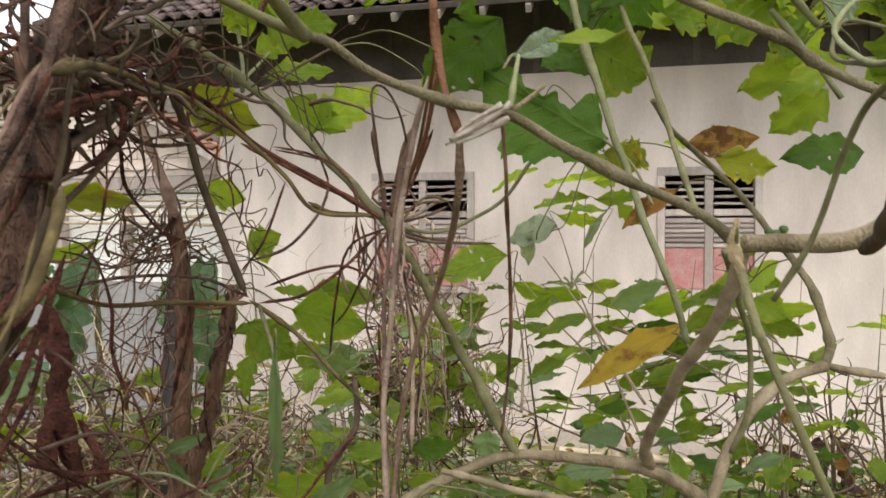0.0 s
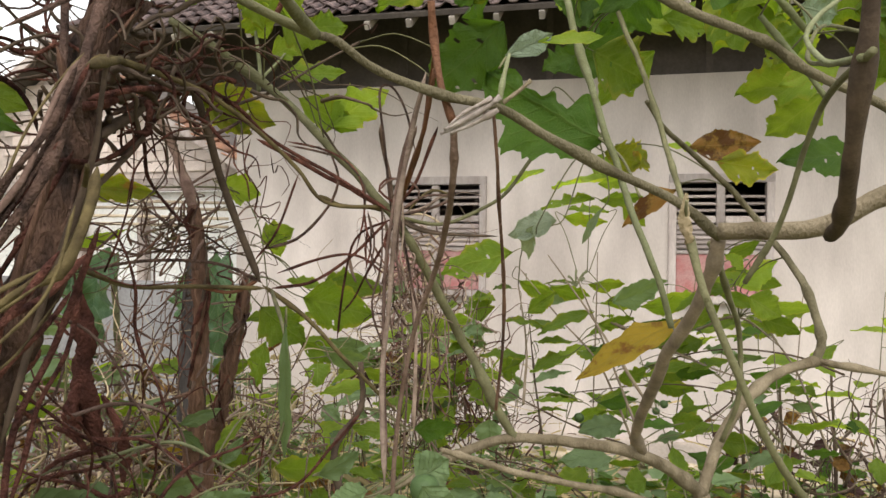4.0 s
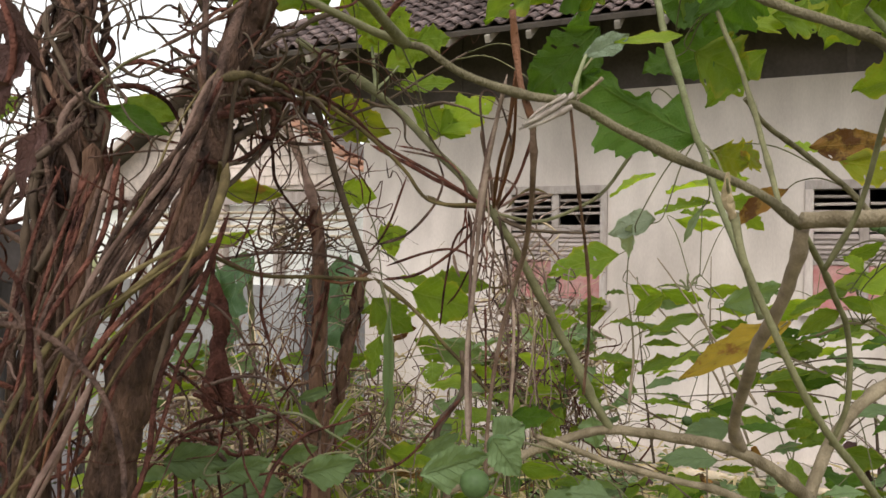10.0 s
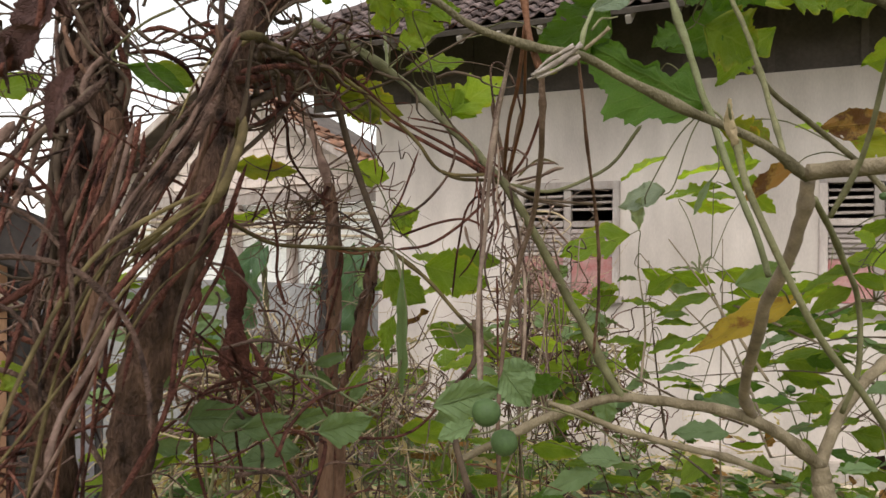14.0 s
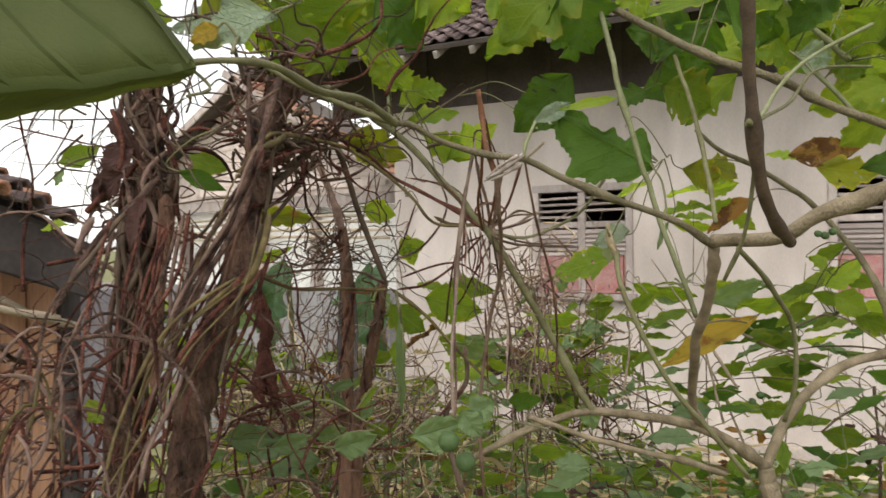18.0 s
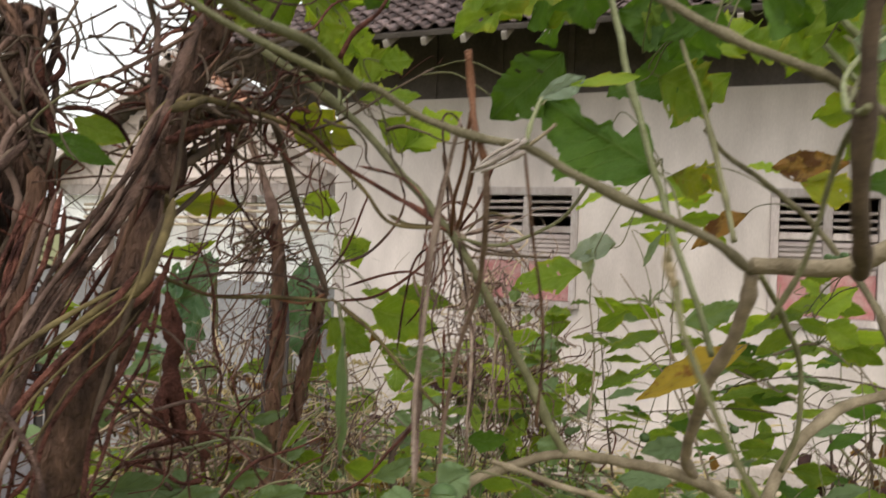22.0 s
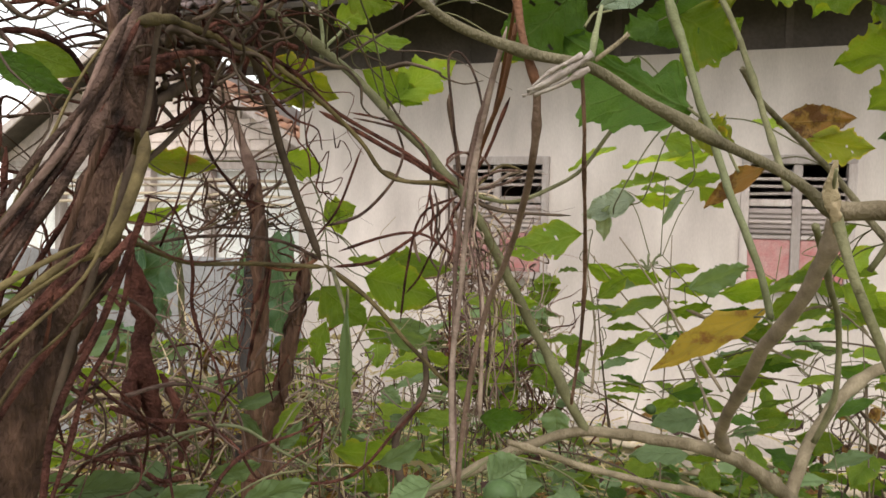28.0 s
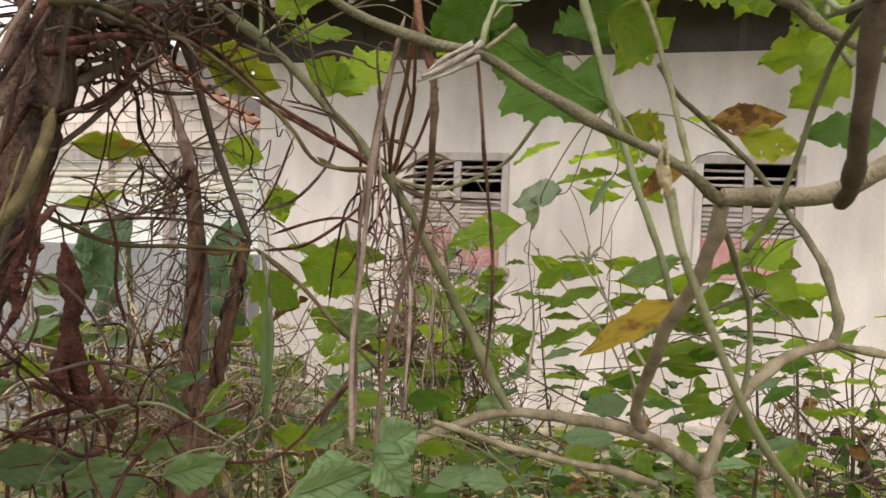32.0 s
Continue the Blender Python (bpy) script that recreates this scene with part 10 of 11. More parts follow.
stalk(weed, (-0.943, 1.630, 1.397), (-0.937, 1.636, 1.391), (-0.930, 1.638, 1.387))
stalk(weed, (-0.938, 1.633, 1.442), (-0.936, 1.634, 1.461), (-0.930, 1.638, 1.457))
stalk(weed, (-0.965, 1.620, 1.220), (-0.930, 1.640, 1.221), (-0.940, 1.639, 1.214))
stalk(weed, (-0.933, 1.636, 1.486), (-0.935, 1.633, 1.475), (-0.931, 1.639, 1.469))
stalk(weed, (-0.959, 1.623, 1.264), (-0.940, 1.634, 1.262), (-0.933, 1.642, 1.257))
stalk(weed, (-0.965, 1.621, 1.184), (-0.932, 1.645, 1.197), (-0.939, 1.636, 1.195))
stalk(weed, (-0.816, 1.560, 1.287), (-0.820, 1.557, 1.279), (-0.815, 1.561, 1.274))
stalk(weed, (-0.821, 1.558, 1.222), (-0.815, 1.560, 1.240), (-0.822, 1.559, 1.236))
stalk(weed, (-0.826, 1.555, 1.189), (-0.821, 1.558, 1.209), (-0.815, 1.562, 1.203))
stalk(weed, (-0.816, 1.560, 1.287), (-0.815, 1.560, 1.307), (-0.821, 1.556, 1.303))


# ---- single vines of the posts and of the tangle ----
stem("vine", tangle, [(-0.247, 0.908, 1.862), (-0.254, 0.950, 1.873), (-0.264, 0.986, 1.885), (-0.272, 1.023, 1.902)], 4.2, 3.0, "vine", 1)
stem("vine", tangle, [(-0.291, 1.088, 1.908), (-0.279, 1.050, 1.870), (-0.274, 1.004, 1.829), (-0.267, 0.956, 1.795), (-0.246, 0.919, 1.782)], 3.0, 2.6, "bark_dark", 1)
stem("vine", tangle, [(-0.289, 1.074, 1.911), (-0.282, 1.031, 1.880), (-0.268, 0.992, 1.862), (-0.253, 0.951, 1.843)], 4.2, 4.6, "bark_dark", 2)
stem("vine", tangle, [(-0.313, 1.070, 1.890), (-0.313, 1.109, 1.870), (-0.304, 1.151, 1.870), (-0.292, 1.192, 1.885), (-0.276, 1.231, 1.912)], 2.6, 1.8, "vine_grey", 1)
stem("vine", tangle, [(-0.294, 1.013, 1.906), (-0.294, 1.030, 1.885), (-0.304, 1.034, 1.857), (-0.308, 1.044, 1.836), (-0.307, 1.057, 1.824)], 1.6, 1.2, "vine", 1)
stem("vine", tangle, [(-0.440, 1.225, 1.906), (-0.444, 1.227, 1.872), (-0.443, 1.231, 1.843), (-0.447, 1.229, 1.825)], 1.2, 0.9, "vine_grey", 1)
stem("vine", tangle, [(-0.391, 1.198, 1.930), (-0.398, 1.220, 1.902), (-0.402, 1.243, 1.872), (-0.412, 1.261, 1.835)], 1.3, 1.0, "vine_grey", 1)
stem("vine", tangle, [(-0.399, 1.191, 1.924), (-0.415, 1.204, 1.898), (-0.415, 1.231, 1.874), (-0.424, 1.249, 1.850)], 1.1, 0.9, "vine", 1)
stem("vine", tangle, [(-0.297, 1.137, 1.959), (-0.294, 1.111, 1.941), (-0.287, 1.083, 1.940), (-0.283, 1.057, 1.920), (-0.270, 1.031, 1.929)], 2.4, 1.6, "bark_dark", 1)
stem("vine", tangle, [(-0.287, 1.141, 1.975), (-0.283, 1.107, 1.951), (-0.280, 1.066, 1.945), (-0.277, 1.030, 1.925), (-0.266, 0.992, 1.926)], 2.6, 2.0, "vine", 1)
stem("vine", tangle, [(-0.298, 1.202, 1.962), (-0.300, 1.158, 1.958), (-0.300, 1.118, 1.936), (-0.297, 1.076, 1.932)], 2.0, 1.6, "vine_grey", 1)
stem("vine", tangle, [(-0.491, 1.574, 1.900), (-0.509, 1.565, 1.868), (-0.495, 1.577, 1.841), (-0.480, 1.585, 1.866), (-0.485, 1.585, 1.830), (-0.490, 1.582, 1.794), (-0.467, 1.598, 1.773), (-0.454, 1.606, 1.798)], 1.3, 0.8, "vine", 1)
stem("vine", tangle, [(-0.472, 1.586, 1.908), (-0.469, 1.593, 1.868), (-0.460, 1.597, 1.886), (-0.446, 1.609, 1.853), (-0.460, 1.601, 1.827)], 1.2, 0.8, "vine", 1)
stem("vine", post_a, [(-0.152, 0.830, 1.879), (-0.153, 0.814, 1.854), (-0.154, 0.799, 1.821), (-0.151, 0.783, 1.791), (-0.155, 0.758, 1.758), (-0.158, 0.731, 1.723), (-0.155, 0.705, 1.686)], 2.3, 1.6, "vine_pink", 2)
stem("vine", post_a, [(-0.158, 0.840, 1.876), (-0.155, 0.825, 1.851), (-0.154, 0.808, 1.821), (-0.156, 0.786, 1.789), (-0.158, 0.761, 1.753), (-0.157, 0.734, 1.721), (-0.152, 0.708, 1.682)], 2.0, 1.4, "vine_grey", 2)
stem("vine", post_a, [(-0.160, 0.851, 1.880), (-0.159, 0.832, 1.853), (-0.158, 0.814, 1.817), (-0.158, 0.791, 1.789), (-0.158, 0.766, 1.752), (-0.156, 0.738, 1.716), (-0.151, 0.710, 1.680)], 1.7, 1.2, "vine_pink", 2)
stem("vine", post_a, [(-0.153, 0.829, 1.878), (-0.150, 0.817, 1.855), (-0.150, 0.801, 1.824), (-0.157, 0.776, 1.791), (-0.161, 0.751, 1.757), (-0.159, 0.730, 1.723), (-0.152, 0.710, 1.687)], 2.2, 1.5, "vine_grey", 2)
stem("vine", post_a, [(-0.155, 0.842, 1.879), (-0.153, 0.826, 1.853), (-0.152, 0.811, 1.819), (-0.151, 0.791, 1.790), (-0.155, 0.765, 1.756), (-0.158, 0.734, 1.721), (-0.151, 0.710, 1.682)], 1.6, 1.1, "vine", 2)
stem("vine", post_a, [(-0.163, 0.845, 1.888), (-0.166, 0.823, 1.860), (-0.169, 0.801, 1.825), (-0.164, 0.783, 1.795), (-0.162, 0.761, 1.759), (-0.161, 0.733, 1.727), (-0.155, 0.705, 1.687)], 1.0, 0.8, "vine_olive", 2)
stem("vine", post_a, [(-0.150, 0.836, 1.868), (-0.148, 0.822, 1.844), (-0.150, 0.804, 1.814), (-0.151, 0.784, 1.785), (-0.156, 0.759, 1.747), (-0.156, 0.734, 1.716), (-0.151, 0.709, 1.679)], 1.4, 1.0, "vine_grey", 2)
stem("vine", post_a, [(-0.167, 0.846, 1.876), (-0.172, 0.848, 1.855), (-0.173, 0.852, 1.839), (-0.170, 0.858, 1.822)], 3.9, 1.7, "vine_grey", 2)
stem("vine", post_a, [(-0.182, 0.839, 1.893), (-0.179, 0.844, 1.864), (-0.182, 0.841, 1.832), (-0.187, 0.836, 1.792), (-0.195, 0.824, 1.748), (-0.200, 0.810, 1.696)], 2.5, 2.4, "post_brown", 2)
stem("vine", post_a, [(-0.163, 0.869, 1.896), (-0.169, 0.868, 1.860), (-0.172, 0.865, 1.823), (-0.180, 0.856, 1.777), (-0.189, 0.841, 1.727), (-0.193, 0.825, 1.675), (-0.193, 0.802, 1.609)], 1.9, 2.6, "bark_dark", 2)
stem("vine", post_a, [(-0.171, 0.841, 1.714), (-0.173, 0.824, 1.693), (-0.180, 0.798, 1.668), (-0.182, 0.777, 1.646), (-0.181, 0.755, 1.618), (-0.171, 0.737, 1.579)], 2.0, 1.6, "vine", 1)
stem("vine", post_a, [(-0.165, 0.846, 1.728), (-0.163, 0.832, 1.676), (-0.166, 0.809, 1.640), (-0.160, 0.792, 1.607), (-0.154, 0.765, 1.559)], 1.9, 1.4, "vine", 1)
stem("vine", post_a, [(-0.169, 0.828, 1.710), (-0.174, 0.802, 1.677), (-0.177, 0.777, 1.658), (-0.176, 0.755, 1.634), (-0.172, 0.729, 1.602)], 0.9, 0.8, "vine_olive", 1)
stem("vine", post_b, [(-0.316, 0.828, 1.857), (-0.317, 0.800, 1.827), (-0.325, 0.761, 1.793), (-0.324, 0.730, 1.758), (-0.315, 0.709, 1.733), (-0.309, 0.680, 1.694)], 4.0, 3.0, "vine_grey", 2)
stem("vine", post_b, [(-0.319, 0.835, 1.886), (-0.329, 0.818, 1.862), (-0.330, 0.811, 1.838), (-0.320, 0.820, 1.806), (-0.319, 0.814, 1.769)], 3.6, 2.6, "vine_pink", 1)
stem("vine", post_b, [(-0.324, 0.819, 1.849), (-0.317, 0.793, 1.821), (-0.311, 0.764, 1.799), (-0.309, 0.728, 1.758), (-0.304, 0.691, 1.721)], 3.2, 2.6, "bark_dark", 1)
stem("vine", post_b, [(-0.330, 0.841, 1.943), (-0.328, 0.846, 1.898), (-0.320, 0.855, 1.862), (-0.321, 0.850, 1.830), (-0.313, 0.855, 1.781)], 3.6, 2.6, "vine", 1)
stem("vine", post_b, [(-0.327, 0.857, 1.889), (-0.313, 0.881, 1.894), (-0.301, 0.905, 1.885), (-0.297, 0.920, 1.866), (-0.299, 0.928, 1.846)], 2.6, 1.8, "vine", 1)
stem("vine", post_b, [(-0.339, 0.851, 1.834), (-0.331, 0.843, 1.791), (-0.324, 0.832, 1.756), (-0.316, 0.819, 1.693), (-0.300, 0.796, 1.592)], 7.0, 8.5, "post_brown", 3)
stem("vine", post_b, [(-0.330, 0.745, 1.802), (-0.332, 0.733, 1.781), (-0.332, 0.724, 1.758)], 4.2, 3.4, "vine_pink", 2)
stem("vine", post_b, [(-0.333, 0.824, 1.928), (-0.329, 0.832, 1.900), (-0.340, 0.818, 1.877), (-0.333, 0.827, 1.852), (-0.340, 0.817, 1.826)], 3.0, 2.4, "vine_grey", 1)
stem("vine", post_b, [(-0.337, 0.809, 1.901), (-0.331, 0.822, 1.880), (-0.321, 0.836, 1.871), (-0.313, 0.849, 1.852), (-0.319, 0.845, 1.820)], 2.4, 2.0, "bark_dark", 1)
stem("vine", post_b, [(-0.334, 0.875, 1.915), (-0.313, 0.891, 1.922), (-0.290, 0.912, 1.912), (-0.267, 0.926, 1.925), (-0.251, 0.938, 1.912)], 2.2, 1.6, "vine", 1)
stem("vine", post_b, [(-0.337, 0.870, 1.921), (-0.318, 0.886, 1.905), (-0.292, 0.902, 1.921), (-0.267, 0.918, 1.931)], 2.0, 1.4, "bark_dark", 1)
stem("vine", post_b, [(-0.285, 0.821, 1.803), (-0.275, 0.781, 1.733), (-0.243, 0.760, 1.661), (-0.220, 0.715, 1.588)], 1.8, 1.4, "vine", 1)
stem("vine", post_b, [(-0.315, 0.760, 1.793), (-0.299, 0.732, 1.735), (-0.288, 0.688, 1.667), (-0.264, 0.649, 1.597)], 2.8, 1.4, "vine_grey", 1)
stem("vine", post_b, [(-0.229, 0.801, 1.793), (-0.221, 0.789, 1.733), (-0.217, 0.763, 1.662), (-0.199, 0.741, 1.585)], 2.2, 1.4, "vine", 1)
stem("vine", post_b, [(-0.304, 0.795, 1.805), (-0.290, 0.759, 1.734), (-0.267, 0.726, 1.664), (-0.240, 0.686, 1.592)], 1.8, 1.8, "vine", 1)
stem("vine", post_b, [(-0.289, 0.740, 1.802), (-0.285, 0.715, 1.736), (-0.272, 0.693, 1.668), (-0.249, 0.672, 1.594)], 1.8, 1.8, "vine", 1)
stem("vine", post_b, [(-0.260, 0.815, 1.807), (-0.250, 0.788, 1.733), (-0.230, 0.764, 1.661), (-0.213, 0.724, 1.587)], 2.8, 1.4, "vine_pink", 1)
stem("vine", post_b, [(-0.329, 0.807, 1.784), (-0.305, 0.769, 1.733), (-0.272, 0.734, 1.662), (-0.240, 0.686, 1.592)], 2.2, 1.8, "vine_grey", 1)
stem("vine", post_b, [(-0.244, 0.792, 1.790), (-0.242, 0.770, 1.734), (-0.241, 0.734, 1.664), (-0.225, 0.708, 1.589)], 2.2, 1.4, "vine_grey", 1)
stem("vine", post_b, [(-0.232, 0.800, 1.808), (-0.231, 0.779, 1.734), (-0.239, 0.736, 1.664), (-0.223, 0.710, 1.589)], 2.8, 1.4, "vine", 1)
stem("vine", post_b, [(-0.261, 0.791, 1.796), (-0.258, 0.762, 1.734), (-0.248, 0.732, 1.664), (-0.228, 0.703, 1.590)], 1.8, 1.4, "vine", 1)
stem("vine", post_b, [(-0.311, 0.820, 1.800), (-0.285, 0.790, 1.733), (-0.261, 0.746, 1.662), (-0.224, 0.709, 1.589)], 1.8, 1.4, "vine", 1)
stem("vine", post_b, [(-0.284, 0.806, 1.784), (-0.266, 0.781, 1.733), (-0.251, 0.743, 1.663), (-0.224, 0.709, 1.589)], 1.8, 1.4, "vine", 1)
stem("vine", post_a, [(-0.123, 0.798, 1.775), (-0.116, 0.767, 1.717), (-0.126, 0.709, 1.665), (-0.119, 0.662, 1.611), (-0.110, 0.604, 1.558)], 1.2, 0.9, "vine_olive", 1)
stem("vine", post_a, [(-0.127, 0.823, 1.762), (-0.131, 0.792, 1.690), (-0.131, 0.759, 1.635), (-0.116, 0.733, 1.573), (-0.111, 0.690, 1.520)], 2.3, 1.9, "vine", 1)
stem("vine", post_a, [(-0.223, 0.625, 1.678), (-0.197, 0.641, 1.681), (-0.171, 0.655, 1.684), (-0.140, 0.673, 1.677), (-0.112, 0.682, 1.657), (-0.089, 0.682, 1.639), (-0.066, 0.677, 1.607), (-0.046, 0.664, 1.575)], 2.3, 1.6, "vine_grey", 2)
stem("vine", post_a, [(-0.122, 0.770, 1.734), (-0.134, 0.734, 1.714), (-0.139, 0.704, 1.694), (-0.139, 0.678, 1.669), (-0.133, 0.656, 1.644), (-0.125, 0.628, 1.602), (-0.111, 0.605, 1.562)], 1.7, 1.4, "vine_olive", 2)
stem("vine", post_a, [(-0.119, 0.773, 1.728), (-0.135, 0.728, 1.696), (-0.138, 0.696, 1.677), (-0.134, 0.668, 1.639), (-0.125, 0.642, 1.604)], 1.0, 0.9, "vine_olive", 1)
stem("vine", post_a, [(-0.129, 0.791, 1.745), (-0.129, 0.759, 1.711), (-0.133, 0.719, 1.675), (-0.127, 0.687, 1.647)], 2.7, 1.9, "vine", 1)
stem("vine", post_a, [(-0.103, 0.687, 1.654), (-0.104, 0.662, 1.612), (-0.102, 0.643, 1.587), (-0.094, 0.628, 1.558)], 2.3, 1.7, "vine_pink", 1)
stem("vine", post_b, [(-0.185, 0.563, 1.661), (-0.168, 0.582, 1.655), (-0.154, 0.589, 1.634), (-0.146, 0.580, 1.606), (-0.144, 0.563, 1.583)], 2.2, 1.6, "vine_pink", 1)
stem("vine", post_b, [(-0.189, 0.602, 1.673), (-0.182, 0.589, 1.639), (-0.172, 0.577, 1.599), (-0.157, 0.574, 1.569)], 1.8, 1.4, "vine_pink", 1)
stem("vine", post_b, [(-0.201, 0.694, 1.668), (-0.211, 0.664, 1.644), (-0.209, 0.647, 1.609), (-0.196, 0.644, 1.579), (-0.177, 0.661, 1.572)], 2.4, 1.8, "vine", 1)
stem("vine", tangle, [(-0.114, 1.263, 1.811), (-0.100, 1.267, 1.826), (-0.082, 1.274, 1.828), (-0.066, 1.281, 1.815), (-0.069, 1.282, 1.796)], 1.5, 1.1, "vine_grey", 1)
stem("vine", tangle, [(-0.079, 1.279, 1.788), (-0.072, 1.291, 1.801), (-0.060, 1.304, 1.814), (-0.050, 1.318, 1.815), (-0.039, 1.333, 1.809)], 1.7, 1.5, "vine_olive", 1)
stem("vine", tangle, [(-0.082, 1.278, 1.784), (-0.068, 1.297, 1.789), (-0.054, 1.315, 1.795), (-0.039, 1.333, 1.805)], 1.9, 1.4, "vine_grey", 1)
stem("vine", tangle, [(-0.127, 1.248, 1.785), (-0.123, 1.251, 1.761), (-0.125, 1.251, 1.739), (-0.123, 1.252, 1.714)], 1.4, 1.1, "vine", 1)
stem("vine", tangle, [(-0.122, 1.250, 1.785), (-0.118, 1.253, 1.764), (-0.119, 1.254, 1.734), (-0.112, 1.257, 1.707)], 1.2, 1.0, "vine_grey", 1)
stem("vine", tangle, [(-0.097, 1.273, 1.773), (-0.107, 1.270, 1.751), (-0.103, 1.272, 1.726), (-0.110, 1.269, 1.696)], 1.6, 1.2, "vine", 1)
stem("vine", tangle, [(-0.224, 1.227, 1.874), (-0.192, 1.249, 1.868), (-0.163, 1.268, 1.854), (-0.146, 1.280, 1.829), (-0.142, 1.283, 1.786), (-0.151, 1.279, 1.737)], 1.5, 1.2, "vine", 1)
stem("vine", tangle, [(-0.190, 1.246, 1.900), (-0.168, 1.264, 1.861), (-0.143, 1.282, 1.825), (-0.141, 1.284, 1.786)], 1.6, 1.2, "bark_dark", 1)


# ---- vines twined round the posts ----
def twine(parent, line, n, reach, seed, mats, rmin=0.0018, rmax=0.0052, turns=(0.4, 2.2)):
    rnd = random.Random(seed)
    for k in range(n):
        a, b = rnd.choice((-0.05, -0.02, rnd.uniform(0, 0.5))), rnd.uniform(0.55, 1.0)
        if b - a < 0.25:
            b = min(1.0, a + 0.35)
        ph, tw, rad = rnd.uniform(0, 6.28), rnd.uniform(*turns) * rnd.choice((-1, 1)), rnd.uniform(0.72, 1.12) * reach
        path = spline(line, 60)
        pts = []
        for i in range(26):
            s = a + (b - a) * i / 25
            p = path[max(0, min(59, int(s * 59)))]
            an = ph + tw * 6.28 * (s - a)
            r = rad * (0.72 + 0.6 * noise.noise((s * 4 + k * 7.3, seed, 0)) ** 2 + 0.25 * rnd.random())
            pts.append(p + Vector((math.cos(an) * r, math.sin(an) * r, 0.02 * noise.noise((k * 3.1, s * 5, 1)))))
        bm = bmesh.new()
        tube(bm, spline(pts[::3] + [pts[-1]], 44), rnd.uniform(rmin, rmax), rnd.uniform(rmin, rmax), 7, 0.12, 2, seed * 100 + k)
        rooted(part("vine", bm, M[rnd.choice(mats)], parent, smooth=True))


twine(post_a, POST_A, 14, 0.0215, 11, ("vine", "post_brown", "bark_dark", "vine_grey", "bark_dark"), 0.0010, 0.0026, (0.5, 1.8))
twine(post_b, POST_B, 20, 0.036, 12, ("vine", "post_brown", "vine_grey", "bark_dark", "bark_dark"), 0.0014, 0.0040, (0.5, 1.8))

twine(post_c, POST_C, 6, 0.0145, 13, ("vine", "vine_grey", "vine_pink", "bark_dark"), 0.001, 0.0032, (1.0, 3.5))
twine(post_d, POST_D, 7, 0.0145, 14, ("vine", "vine_pink", "vine_grey"), 0.001, 0.003, (1.5, 4.0))


def snarl(parent, centre, size, n, seed, mats, r=(0.0012, 0.0035), length=0.25, droop=0.1, name="vine", curl=0.40):
    """Loose curling dead stems filling a region."""
    rnd = random.Random(seed)
    for k in range(n):
        p = Vector(centre) + Vector([rnd.gauss(0, 0.42) * s for s in size])
        way = Vector((rnd.gauss(0, 1), rnd.gauss(0, 1), rnd.gauss(0, 0.8))).normalized()
        pts = [p.copy()]
        step = length * rnd.uniform(0.5, 1.5) / 6
        for _ in range(6):
            way = (way + curl * Vector((rnd.gauss(0, 1), rnd.gauss(0, 1), rnd.gauss(0, 1))) - Vector((0, 0, droop))).normalized()
            p = p + way * step
            pts.append(p.copy())
        bm = bmesh.new()
        a = rnd.uniform(*r)
        tube(bm, spline(pts, 26), a, a * 0.22, 6, 0.12, 1, seed * 131 + k)
        rooted(part(name, bm, M[rnd.choice(mats)], parent, smooth=True))


snarl(tangle, (-0.33, 1.12, 1.93), (0.17, 0.12, 0.06), 80, 21, ("vine", "vine", "bark_dark", "bark_dark"), (0.001, 0.0032), 0.20, 0.0, curl=0.6)
snarl(tangle, (-0.27, 0.98, 1.90), (0.045, 0.05, 0.07), 32, 35, ("bark_dark", "bark_dark", "vine"), (0.0016, 0.0045), 0.12, 0.0, curl=0.8)
snarl(tangle, (-0.24, 0.97, 2.00), (0.10, 0.08, 0.03), 26, 36, ("bark_dark", "vine", "vine_grey"), (0.0014, 0.0035), 0.20, 0.0, curl=0.5)
snarl(tangle, (-0.50, 1.36, 1.76), (0.10, 0.09, 0.045), 62, 22, ("vine_pink", "vine_olive", "vine_grey", "post_brown"), (0.0008, 0.0022), 0.22, 0.05, curl=0.75)
snarl(tangle, (-0.48, 1.36, 1.64), (0.07, 0.07, 0.06), 20, 37, ("vine", "vine_pink", "vine_grey"), (0.0008, 0.0020), 0.20, 0.1, curl=0.75)
snarl(post_b, (-0.42, 0.86, 1.95), (0.20, 0.10, 0.14), 42, 23, ("bark_dark", "bark_dark", "vine_grey"), (0.0008, 0.0022), 0.24, 0.0, curl=0.7)
snarl(post_b, (-0.40, 0.86, 1.80), (0.07, 0.05, 0.14), 34, 38, ("bark_dark", "vine", "vine_grey"), (0.001, 0.0028), 0.18, 0.1, curl=0.7)
snarl(post_b, (-0.48, 0.80, 1.56), (0.22, 0.12, 0.22), 70, 24, ("vine", "vine_grey", "vine_pink", "vine"), (0.001, 0.0032), 0.32, 0.15)
snarl(post_b, (-0.50, 0.74, 1.42), (0.28, 0.14, 0.18), 55, 31, ("vine_pink", "vine", "vine", "vine_grey"), (0.0012, 0.0032), 0.4, 0.05)
snarl(post_a, (-0.30, 0.98, 1.52), (0.16, 0.12, 0.20), 40, 25, ("vine", "vine_grey", "vine", "vine_pink"), (0.001, 0.0030), 0.28, 0.2, curl=0.55)

